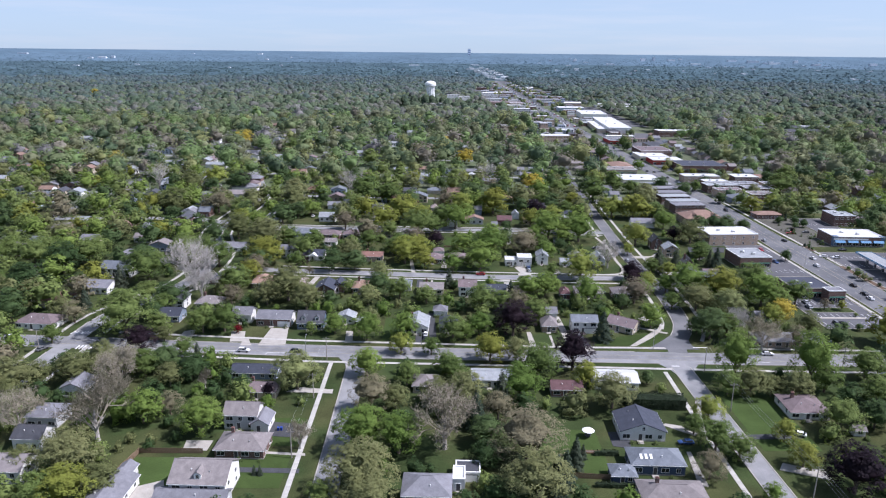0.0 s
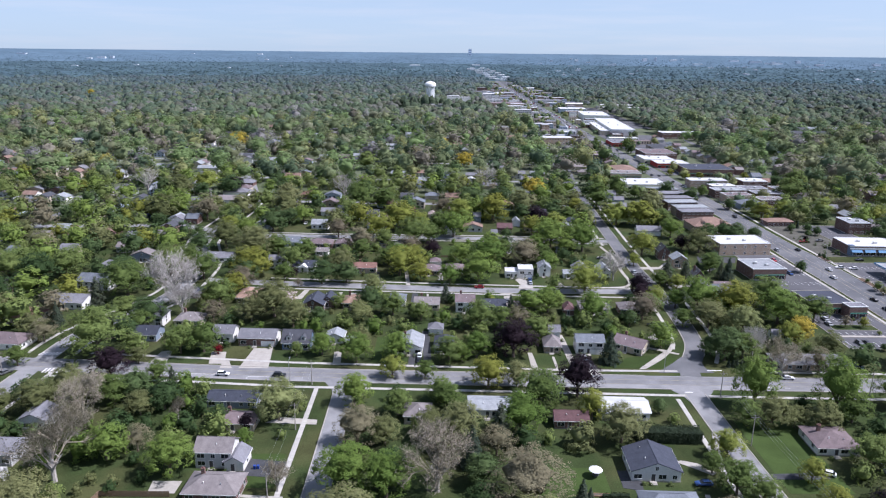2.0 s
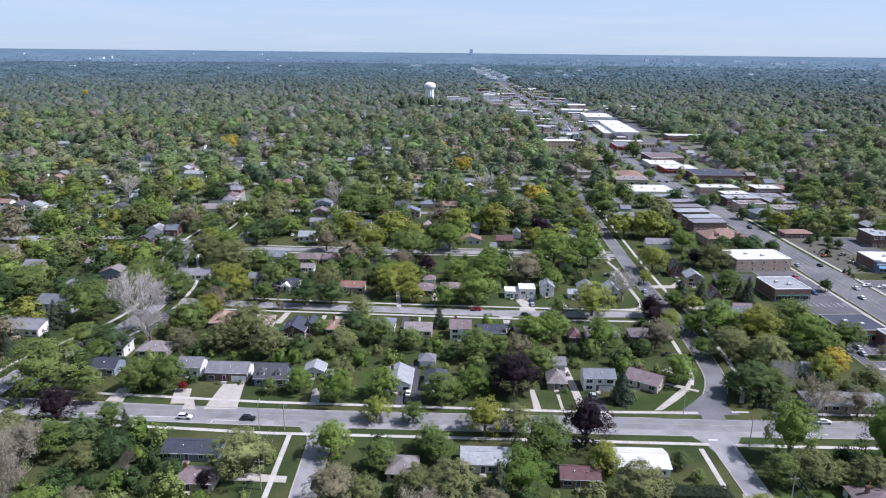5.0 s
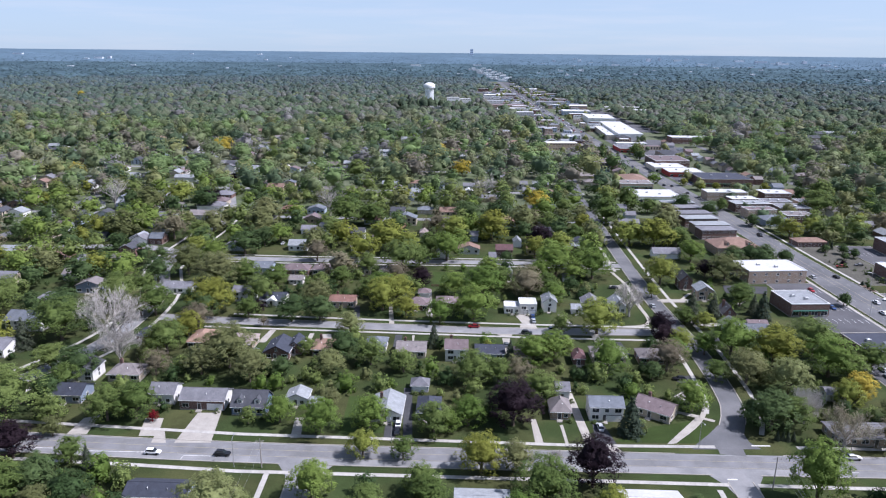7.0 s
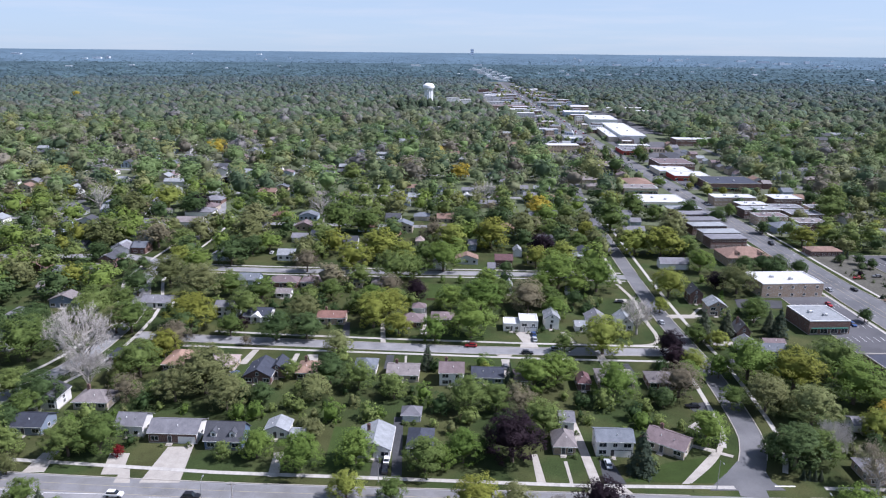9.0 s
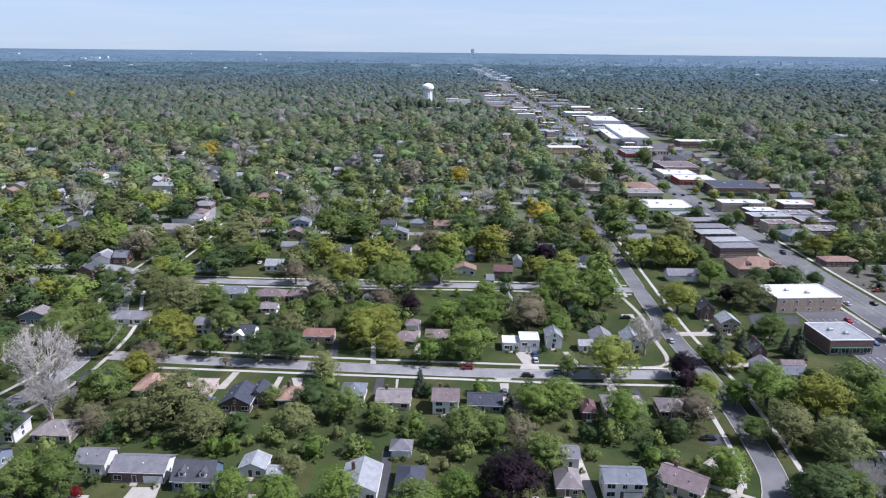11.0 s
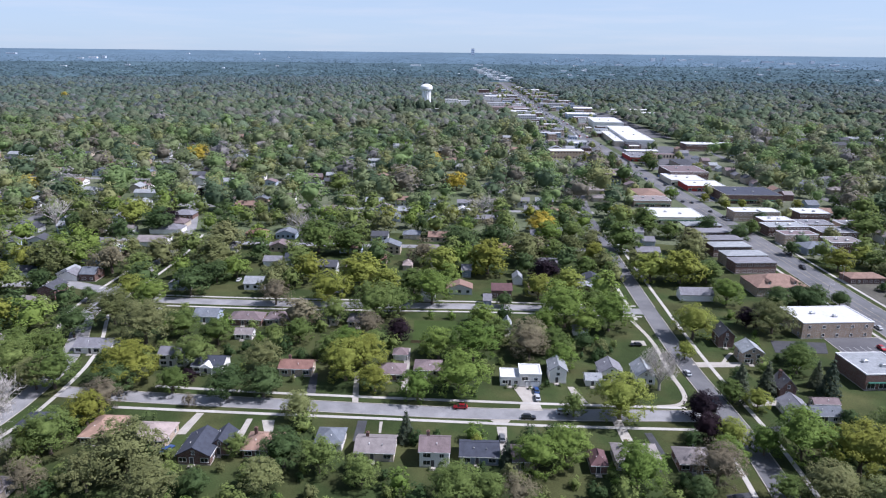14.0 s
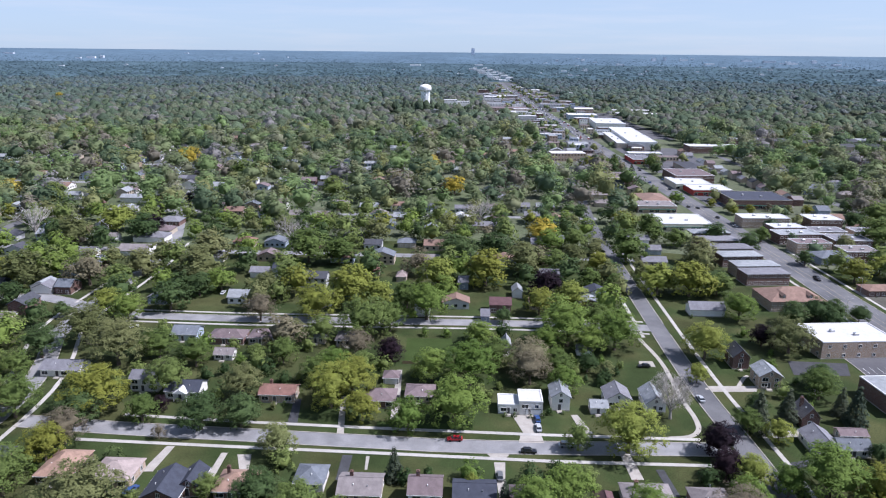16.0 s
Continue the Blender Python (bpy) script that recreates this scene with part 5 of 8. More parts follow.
house(-156.5, 377.3, -2, 13.4, 8.0, 4, "gy", 2.4, "bluegrey", "brown_grey", "", 2)
house(-167.1, 361.9, -2, 11.1, 8.0, 3.2, "hip", 2, "tan", "grey", "", 2)
house(-169.0, 425.0, -2, 12.0, 8.0, 3.2, "hip", 1.8, "tan", "brown_grey", "", 1)
house(-169.3, 462.6, -2, 9.5, 8.0, 3.2, "gy", 2.2, "white", "grey", "", 1)
house(-159.3, 462.8, -2, 8.1, 9.0, 4, "gx", 2.6, "redbrick", "bluegrey_roof", "", 1)
house(-195.1, 468.2, -2, 7.7, 8.0, 3.4, "gx", 1.8, "navywall", "charcoal", "garage", 1)

# ---- driveways, walks and patios ----
patch("driveway", [(-68.4, 264.0), (-62.9, 264.1), (-59.9, 246.7), (-69.5, 246.6)], CONCRETE, "pale concrete driveway or path beside a lawn", 0.0620)
patch("driveway", [(-64.3, 274.9), (-62.6, 274.9), (-58.8, 246.7), (-61.3, 246.7)], CONCRETE, "pale concrete driveway or path beside a lawn", 0.0625)
patch("driveway", [(50.3, 279.4), (52.8, 279.4), (53.8, 247.9), (51.0, 247.9)], CONCRETE, "pale concrete driveway or path beside a lawn", 0.0630)
patch("driveway", [(51.0, 247.9), (53.8, 247.9), (54.3, 243.3), (48.9, 243.2)], CONCRETE, "pale concrete driveway or path beside a lawn", 0.0635)
patch("driveway", [(36.6, 261.8), (38.3, 261.8), (38.9, 247.7), (36.4, 247.7)], CONCRETE, "pale concrete driveway or path beside a lawn", 0.0640)
patch("driveway", [(45.3, 258.4), (46.3, 258.4), (46.2, 247.8), (45.3, 247.8)], CONCRETE, "pale concrete driveway or path beside a lawn", 0.0645)
patch("driveway", [(55.5, 259.1), (58.9, 259.2), (60.4, 248.0), (54.5, 248.0)], BLACKTOP, "dark asphalt driveway beside a lawn", 0.0650)
patch("driveway", [(53.6, 246.9), (59.5, 247.0), (61.3, 243.4), (52.8, 243.3)], CONCRETE, "pale concrete driveway or path beside a lawn", 0.0655)
patch("driveway", [(-8.5, 261.6), (-4.9, 261.7), (-3.9, 249.2), (-8.6, 249.1)], BLACKTOP, "dark asphalt driveway beside a lawn", 0.0660)
patch("driveway", [(-4.2, 282.0), (-1.3, 282.0), (0.1, 248.7), (-2.7, 248.7)], BLACKTOP, "dark asphalt driveway beside a lawn", 0.0665)
patch("driveway", [(-37.1, 261.5), (-34.3, 261.5), (-33.2, 249.8), (-36.2, 249.7)], CONCRETE, "pale concrete driveway or path beside a lawn", 0.0670)
patch("driveway", [(-102.5, 260.1), (-98.4, 262.0), (-97.1, 251.0), (-103.0, 250.9)], CONCRETE, "pale concrete driveway or path beside a lawn", 0.0675)
patch("driveway", [(-83.5, 260.4), (-77.9, 260.5), (-75.7, 250.2), (-81.3, 250.1)], CONCRETE, "pale concrete driveway or path beside a lawn", 0.0680)
patch("driveway", [(86.8, 277.6), (95.3, 285.0), (94.8, 279.2), (89.4, 274.9)], CONCRETE, "pale concrete driveway or path beside a lawn", 0.0685)
patch("driveway", [(75.4, 248.3), (77.4, 248.3), (90.8, 263.6), (89.7, 264.2)], CONCRETE, "pale concrete driveway or path beside a lawn", 0.0690)
patch("driveway", [(82.2, 267.5), (83.0, 268.5), (94.9, 262.2), (94.1, 260.9)], CONCRETE, "pale concrete driveway or path beside a lawn", 0.0695)
patch("driveway", [(90.7, 292.1), (97.8, 293.5), (100.0, 288.1), (92.2, 287.1)], BLACKTOP, "dark asphalt driveway beside a lawn", 0.0700)
patch("driveway", [(40.4, 352.4), (47.2, 351.9), (48.3, 340.7), (43.1, 340.6)], CONCRETE, "pale concrete driveway or path beside a lawn", 0.0705)
patch("driveway", [(42.0, 339.7), (48.3, 339.8), (48.7, 335.4), (41.1, 335.6)], CONCRETE, "pale concrete driveway or path beside a lawn", 0.0710)
patch("driveway", [(31.3, 329.4), (37.8, 329.5), (36.5, 327.2), (32.8, 327.2)], CONCRETE, "pale concrete driveway or path beside a lawn", 0.0715)
patch("driveway", [(33.0, 325.2), (36.2, 325.3), (34.9, 308.7), (33.3, 308.6)], CONCRETE, "pale concrete driveway or path beside a lawn", 0.0720)
patch("driveway", [(-15.5, 362.9), (-13.8, 362.9), (-11.4, 339.6), (-13.5, 339.5)], CONCRETE, "pale concrete driveway or path beside a lawn", 0.0725)
patch("driveway", [(-30.8, 361.0), (-28.4, 361.0), (-26.5, 344.5), (-29.6, 344.4)], BLACKTOP, "dark asphalt driveway beside a lawn", 0.0730)
patch("driveway", [(-61.8, 331.8), (-59.4, 331.8), (-60.8, 319.2), (-63.9, 319.1)], CONCRETE, "pale concrete driveway or path beside a lawn", 0.0735)
patch("driveway", [(-44.9, 328.6), (-43.1, 328.6), (-43.3, 315.6), (-45.4, 315.6)], CONCRETE, "pale concrete driveway or path beside a lawn", 0.0740)
patch("driveway", [(-10.1, 328.1), (-7.2, 328.1), (-7.5, 316.2), (-10.3, 316.2)], BLACKTOP, "dark asphalt driveway beside a lawn", 0.0745)
patch("driveway", [(-3.3, 327.6), (-2.3, 327.6), (-2.3, 321.0), (-3.0, 321.0)], CONCRETE, "pale concrete driveway or path beside a lawn", 0.0750)
patch("driveway", [(1.8, 383.3), (3.7, 383.3), (4.7, 348.5), (1.9, 348.5)], CONCRETE, "pale concrete driveway or path beside a lawn", 0.0755)
patch("driveway", [(110.7, 373.0), (128.2, 373.4), (126.4, 369.2), (110.4, 368.8)], CONCRETE, "pale concrete driveway or path beside a lawn", 0.0760)
patch("driveway", [(119.0, 343.4), (132.3, 344.4), (131.0, 341.1), (118.6, 339.6)], CONCRETE, "pale concrete driveway or path beside a lawn", 0.0765)
patch("driveway", [(146.9, 371.3), (150.9, 371.4), (146.7, 367.2), (144.8, 367.2)], CONCRETE, "pale concrete driveway or path beside a lawn", 0.0770)
patch("driveway", [(92.0, 392.6), (97.3, 392.7), (97.0, 387.9), (91.3, 387.7)], CONCRETE, "pale concrete driveway or path beside a lawn", 0.0775)
patch("driveway", [(114.7, 325.9), (123.0, 328.0), (121.7, 324.9), (114.5, 323.1)], BLACKTOP, "dark asphalt driveway beside a lawn", 0.0780)
patch("driveway", [(69.7, 331.3), (72.5, 331.4), (73.3, 317.7), (69.9, 317.6)], CONCRETE, "pale concrete driveway or path beside a lawn", 0.0785)
patch("driveway", [(59.4, 352.1), (61.5, 352.2), (64.3, 341.1), (60.9, 341.0)], CONCRETE, "pale concrete driveway or path beside a lawn", 0.0790)
patch("driveway", [(77.8, 322.5), (80.1, 322.5), (80.8, 310.4), (78.6, 310.4)], BLACKTOP, "dark asphalt driveway beside a lawn", 0.0795)
patch("driveway", [(-40.1, 327.8), (-36.1, 327.9), (-35.0, 321.0), (-36.2, 317.0)], CONCRETE, "pale concrete driveway or path beside a lawn", 0.0800)
patch("driveway", [(-53.3, 189.8), (-39.3, 188.0), (-40.7, 180.6), (-50.9, 181.4)], BLACKTOP, "dark asphalt driveway beside a lawn", 0.0805)
patch("driveway", [(-73.0, 178.7), (-65.2, 178.7), (-65.4, 173.4), (-72.4, 173.3)], CONCRETE, "pale concrete driveway or path beside a lawn", 0.0810)
patch("driveway", [(-53.9, 173.5), (-37.2, 172.3), (-37.0, 171.1), (-53.5, 172.4)], CONCRETE, "pale concrete driveway or path beside a lawn", 0.0815)
patch("driveway", [(-58.3, 165.4), (-37.3, 164.8), (-37.2, 162.7), (-57.6, 163.0)], BLACKTOP, "dark asphalt driveway beside a lawn", 0.0820)
patch("driveway", [(-81.4, 154.8), (-72.2, 159.3), (-69.4, 152.1), (-80.6, 149.7)], CONCRETE, "pale concrete driveway or path beside a lawn", 0.0825)
patch("driveway", [(-46.0, 212.2), (-34.9, 210.8), (-34.8, 208.0), (-50.7, 208.9)], CONCRETE, "pale concrete driveway or path beside a lawn", 0.0830)
patch("driveway", [(51.8, 184.8), (57.8, 184.9), (56.7, 175.6), (51.6, 177.0)], BLACKTOP, "dark asphalt driveway beside a lawn", 0.0835)
patch("driveway", [(72.1, 174.3), (73.3, 174.3), (72.4, 157.7), (69.8, 157.7)], CONCRETE, "pale concrete driveway or path beside a lawn", 0.0840)
patch("driveway", [(93.3, 183.7), (109.1, 184.5), (109.2, 181.4), (93.9, 181.2)], BLACKTOP, "dark asphalt driveway beside a lawn", 0.0845)
patch("driveway", [(97.3, 168.9), (107.1, 164.9), (106.5, 161.0), (94.9, 165.6)], CONCRETE, "pale concrete driveway or path beside a lawn", 0.0850)
patch("driveway", [(69.4, 189.3), (71.1, 190.0), (79.0, 184.2), (77.6, 182.9)], CONCRETE, "pale concrete driveway or path beside a lawn", 0.0855)
patch("driveway", [(85.4, 204.6), (86.7, 204.6), (82.2, 186.8), (80.4, 186.8)], CONCRETE, "pale concrete driveway or path beside a lawn", 0.0860)
patch("driveway", [(-76.9, 252.9), (-74.6, 252.9), (-71.8, 246.4), (-76.2, 246.4)], CONCRETE, "pale concrete driveway or path beside a lawn", 0.0865)
patch("driveway", [(148.9, 394.2), (170.3, 392.5), (165.7, 382.0), (145.5, 382.5)], BLACKTOP, "dark asphalt driveway beside a lawn", 0.0870)

# ---- trees and shrubs, each placed and sized to fit the camera's view ----
tree(-138.5, 204.9, 16.6, 13.4, "olive")
tree(-134.5, 211.1, 11.4, 9.7, "olive")
tree(-98.6, 178.2, 18.7, 19.5, "budding")
tree(-106.2, 209.6, 14.1, 15.2, "budding")
tree(-118.8, 224.3, 13.0, 10.9, "olive")
tree(-101.8, 220.0, 11.8, 10.1, "maple")
tree(-96.3, 223.7, 12.0, 10.2, "dark")
tree(-89.6, 188.4, 12.9, 10.8, "bright")
tree(-90.2, 212.3, 9.5, 8.5, "olive")
tree(-84.4, 216.8, 11.6, 10.0, "dark")
tree(-78.0, 211.0, 5.3, 6.9, "budding")
tree(-69.6, 182.3, 13.7, 11.4, "bright")
tree(-83.0, 193.2, 9.1, 8.2, "tan")
tree(-121.2, 179.0, 14.7, 15.8, "budding")
tree(-136.9, 198.7, 10.8, 9.3, "olive")
tree(-97.5, 160.5, 17.1, 13.8, "olive")
tree(-98.7, 146.8, 11.8, 10.1, "maple")
tree(-92.2, 148.4, 13.3, 11.1, "yellowish")
tree(-86.0, 152.6, 10.0, 8.8, "olive")
tree(-111.2, 238.0, 13.1, 11.2, "purple")
tree(-111.2, 162.0, 9.1, 8.1, "olive")
tree(-46.9, 210.7, 16.3, 13.2, "pale")
tree(-64.3, 207.9, 7.1, 6.8, "dark")
tree(-53.7, 196.3, 5.4, 5.6, "bright")
tree(-55.0, 204.9, 4.8, 5.3, "purple")
tree(-39.0, 174.6, 6.8, 8.2, "budding")
tree(-24.7, 220.9, 12.3, 10.4, "bright")
tree(-20.9, 197.2, 15.0, 12.3, "tan")
tree(-21.2, 174.4, 16.9, 13.6, "bright")
tree(-10.7, 172.7, 15.1, 12.4, "bright")
tree(-18.9, 152.8, 19.3, 15.3, "olive")
tree(-17.2, 143.6, 15.0, 12.3, "olive")
tree(2.5, 175.0, 18.0, 18.9, "budding")
tree(-29.0, 148.4, 8.4, 7.7, "maple")
tree(-13.0, 197.4, 10.8, 9.3, "olive")
tree(-48.9, 162.0, 1.8, 3.2, "spruce")
tree(-47.3, 161.8, 1.8, 3.2, "spruce")
tree(8.9, 198.3, 15.1, 12.4, "olive")
tree(5.3, 217.7, 10.2, 8.9, "maple")
tree(35.0, 218.5, 16.5, 14.0, "maple")
tree(27.2, 203.5, 15.0, 13.0, "bright")
tree(48.8, 227.0, 15.0, 15.0, "purple")
tree(19.2, 191.9, 10.9, 9.4, "tan")
tree(50.6, 212.3, 9.5, 10.4, "yellowish")
tree(56.5, 199.2, 14.8, 12.2, "olive")
tree(25.3, 168.1, 21.5, 16.8, "tan")
tree(26.0, 150.4, 18.4, 14.7, "olive")
tree(34.1, 157.5, 6.8, 11.2, "spruce")
tree(39.6, 171.3, 4.1, 6.9, "spruce")
tree(41.4, 170.5, 2.9, 4.9, "spruce")
tree(72.6, 216.2, 5.1, 5.4, "dark")
tree(3.4, 223.2, 10.0, 8.8, "maple")
tree(13.7, 166.5, 9.3, 8.3, "dark")
tree(-10.2, 214.4, 9.6, 8.5, "maple")
tree(-0.5, 201.3, 10.9, 9.5, "olive")
tree(105.0, 220.8, 14.6, 18.2, "bright")
tree(129.4, 216.6, 16.3, 20.1, "bright")
tree(151.4, 221.2, 14.3, 11.8, "maple")
tree(97.9, 209.1, 9.8, 8.7, "maple")
tree(105.2, 208.6, 11.7, 10.0, "olive")
tree(112.1, 208.3, 7.9, 7.4, "olive")
tree(119.3, 206.5, 11.6, 9.9, "olive")
tree(131.7, 211.4, 11.9, 10.1, "maple")
tree(84.6, 191.4, 9.8, 8.7, "yellowish")
tree(80.5, 174.5, 11.6, 9.9, "maple")
tree(73.6, 161.1, 9.4, 8.4, "tan")
tree(85.6, 170.2, 9.2, 8.2, "maple")
tree(122.3, 185.3, 12.9, 10.9, "maple")
tree(102.8, 179.8, 7.7, 7.2, "yellowish")
tree(102.0, 166.9, 8.7, 7.9, "yellowish")
tree(109.4, 155.1, 16.4, 13.6, "purple")
tree(134.7, 188.0, 10.7, 9.3, "dark")
tree(144.6, 203.0, 11.4, 9.8, "maple")
tree(86.3, 150.9, 5.7, 5.8, "bright")
tree(77.6, 183.9, 6.8, 6.5, "maple")
tree(-102.1, 197.2, 10.7, 12.0, "budding")
tree(-123.1, 213.9, 13.4, 11.2, "olive")
tree(-106.5, 249.7, 6.6, 6.4, "olive")
tree(-141.0, 319.9, 22.0, 17.2, "maple")
tree(-157.5, 354.5, 12.3, 10.4, "dark")
tree(-115.1, 310.6, 22.5, 23.2, "bare")
tree(-107.5, 297.2, 13.8, 14.9, "bare")
tree(-120.8, 346.3, 14.3, 11.8, "olive")
tree(-141.2, 369.7, 15.0, 12.3, "maple")
tree(-92.5, 351.6, 22.0, 15.5, "yellowish")
tree(-92.8, 343.5, 14.2, 11.7, "dark")
tree(-95.0, 308.0, 16.5, 13.5, "maple")
tree(-92.5, 323.7, 13.2, 11.1, "yellowish")
tree(-68.2, 296.8, 21.4, 16.8, "olive")
tree(-76.3, 290.9, 13.5, 11.2, "olive")
tree(-99.4, 309.7, 10.5, 9.2, "yellowish")
tree(-92.2, 290.7, 11.2, 9.7, "tan")
tree(-118.2, 278.9, 10.7, 9.3, "maple")
tree(-120.3, 271.9, 10.4, 9.0, "dark")
tree(-94.5, 258.8, 13.0, 10.9, "maple")
tree(-86.2, 260.3, 14.7, 12.1, "maple")
tree(-111.4, 258.3, 10.0, 8.8, "maple")
tree(-93.7, 235.7, 8.9, 8.1, "maple")
tree(-88.1, 233.7, 4.3, 7.2, "spruce")
tree(-57.8, 285.6, 14.6, 12.1, "olive")
tree(-50.8, 257.7, 5.5, 5.7, "maple")
tree(-41.2, 258.6, 10.1, 8.8, "bright")
tree(-27.7, 252.5, 13.5, 11.3, "bright")
tree(-27.3, 269.4, 6.5, 6.4, "olive")
tree(-13.2, 256.3, 12.5, 10.5, "bright")
tree(-13.6, 240.2, 9.2, 8.2, "yellowish")
tree(-2.1, 239.2, 7.7, 7.2, "maple")
tree(6.4, 252.7, 12.3, 10.4, "maple")
tree(-28.3, 328.0, 11.5, 9.8, "pale")
tree(-17.7, 355.3, 18.5, 15.0, "yellowish")
tree(-11.9, 363.4, 17.6, 14.1, "yellowish")
tree(-27.5, 302.7, 14.2, 11.7, "dark")
tree(-17.4, 300.1, 12.1, 10.3, "maple")
tree(-31.2, 291.9, 11.3, 9.7, "pale")
tree(-5.0, 294.3, 9.9, 8.7, "maple")
tree(-42.1, 308.0, 7.3, 6.9, "maple")
tree(-47.8, 290.1, 7.9, 7.3, "dark")
tree(5.6, 316.8, 6.2, 10.3, "spruce")
tree(-73.8, 364.6, 14.7, 12.1, "maple")
tree(14.6, 374.0, 15.2, 12.4, "bright")
tree(34.2, 304.9, 5.2, 8.6, "spruce")
tree(48.7, 373.0, 15.6, 12.7, "tan")
tree(42.1, 300.7, 14.1, 11.6, "bright")
tree(50.6, 305.2, 14.3, 11.8, "bright")
tree(68.0, 294.8, 15.6, 12.7, "bright")
tree(19.4, 286.0, 15.1, 12.3, "maple")
tree(41.6, 273.4, 12.5, 10.6, "maple")
tree(35.6, 285.2, 11.4, 9.8, "tan")
tree(28.3, 286.1, 11.0, 9.5, "maple")
tree(26.3, 313.0, 4.1, 4.7, "yellowish")
tree(30.7, 258.1, 17.5, 14.5, "purple")
tree(16.8, 257.4, 11.6, 9.9, "bright")
tree(11.2, 254.1, 7.3, 6.9, "bright")
tree(19.6, 233.2, 14.0, 11.2, "yellowish")
tree(29.3, 233.4, 10.0, 9.5, "olive")
tree(65.8, 253.6, 8.6, 13.2, "spruce")
tree(90.1, 296.6, 15.0, 12.3, "tan")
tree(39.6, 234.6, 4.3, 5.9, "bare")
tree(95.8, 318.5, 9.6, 8.7, "purple")
tree(101.3, 315.0, 10.8, 9.3, "yellowish")
tree(111.8, 342.5, 9.2, 8.2, "maple")
tree(115.3, 344.0, 8.7, 14.3, "spruce")
tree(131.0, 301.4, 19.9, 15.8, "yellowish")
tree(115.4, 287.9, 15.2, 12.4, "olive")
tree(150.7, 312.2, 18.8, 14.9, "maple")
tree(147.0, 293.3, 19.7, 15.6, "bright")
tree(125.9, 279.5, 16.4, 13.3, "pale")
tree(109.7, 256.4, 15.7, 12.8, "dark")
tree(106.3, 261.5, 8.6, 7.8, "dark")
tree(117.4, 259.0, 11.7, 10.0, "maple")
tree(89.2, 267.5, 12.5, 10.6, "bright")
tree(147.9, 276.3, 11.3, 9.7, "gold")
tree(141.7, 272.3, 10.4, 9.1, "yellowish")
tree(125.5, 244.6, 13.4, 12.5, "budding")
tree(122.0, 260.9, 10.2, 11.5, "bare")
tree(139.0, 245.2, 10.0, 10.5, "tan")
tree(150.5, 260.0, 11.0, 10.5, "olive")
tree(147.5, 347.9, 8.4, 13.7, "spruce")
tree(144.8, 364.3, 12.8, 10.7, "maple")
tree(152.7, 291.0, 13.1, 11.0, "maple")
tree(164.5, 297.0, 13.5, 11.5, "maple")
tree(12.0, 186.5, 8.0, 13.0, "spruce")
tree(20.8, 199.0, 8.5, 13.5, "spruce")
tree(31.0, 154.0, 8.5, 12.0, "spruce")
tree(38.4, 166.0, 5.5, 9.0, "spruce")
tree(14.0, 178.0, 10.0, 9.5, "dark")
tree(105.0, 288.9, 9.3, 8.3, "maple")
tree(83.0, 289.8, 7.5, 7.0, "dark")
tree(69.4, 255.2, 4.8, 4.1, "shrub")
tree(109.1, 250.9, 1.9, 3.3, "spruce")
tree(110.7, 250.9, 1.9, 3.3, "spruce")
tree(112.0, 250.4, 1.9, 3.3, "spruce")
tree(113.6, 250.4, 1.9, 3.3, "spruce")
tree(-131.0, 390.4, 15.9, 12.9, "dark")
tree(-184.6, 471.3, 22.3, 17.4, "olive", False)
tree(-174.6, 444.8, 12.6, 10.6, "dark", False)
tree(-153.7, 472.3, 22.4, 17.5, "tan", False)
tree(-134.5, 462.5, 16.5, 13.3, "maple", False)
tree(-134.7, 488.2, 17.7, 14.2, "olive", False)
tree(-145.5, 431.4, 7.3, 6.9, "dark")
tree(-126.3, 433.6, 15.1, 12.4, "yellowish")
tree(-114.8, 426.9, 15.2, 12.5, "bright")
tree(-120.5, 403.3, 20.1, 15.9, "olive")
tree(-100.0, 385.1, 22.9, 17.8, "olive")
tree(-87.5, 391.3, 13.9, 11.5, "maple")
tree(-71.6, 384.6, 12.7, 10.7, "maple")
tree(-102.0, 440.1, 16.4, 13.3, "dark", False)
tree(-95.7, 459.2, 13.2, 11.0, "dark", False)
tree(-88.1, 466.9, 14.0, 11.6, "bright", False)
tree(-102.6, 482.6, 23.1, 17.9, "olive", False)
tree(-108.5, 515.2, 22.1, 17.3, "olive", False)
tree(-91.7, 332.4, 13.7, 11.4, "tan")
tree(-130.9, 374.2, 12.2, 10.3, "maple")
tree(-74.2, 344.7, 10.8, 9.3, "maple")
tree(-71.2, 352.0, 5.4, 5.7, "purple")
tree(-65.6, 335.7, 4.7, 5.1, "tan")
tree(-55.0, 341.2, 14.5, 11.6, "dark")
tree(-43.1, 342.4, 13.0, 10.9, "dark")
tree(-47.9, 361.4, 14.5, 12.0, "olive")
tree(-59.4, 428.9, 14.9, 12.2, "tan")
tree(-50.6, 390.2, 6.7, 6.5, "maple")
tree(-73.0, 302.8, 10.1, 8.9, "olive")
tree(-73.5, 323.8, 5.7, 4.8, "shrub")
tree(-35.8, 431.4, 19.8, 15.6, "yellowish")
tree(-55.0, 513.2, 25.0, 19.3, "maple", False)
tree(-23.7, 450.0, 23.5, 18.3, "yellowish", False)
tree(-11.7, 409.7, 22.8, 17.8, "maple")
tree(-37.9, 511.1, 18.9, 15.0, "maple", False)
tree(11.2, 432.3, 20.3, 16.0, "bright")
tree(15.7, 472.5, 19.7, 15.6, "yellowish", False)
tree(5.3, 493.0, 18.0, 14.4, "tan", False)
tree(-1.3, 390.2, 10.9, 9.6, "purple")
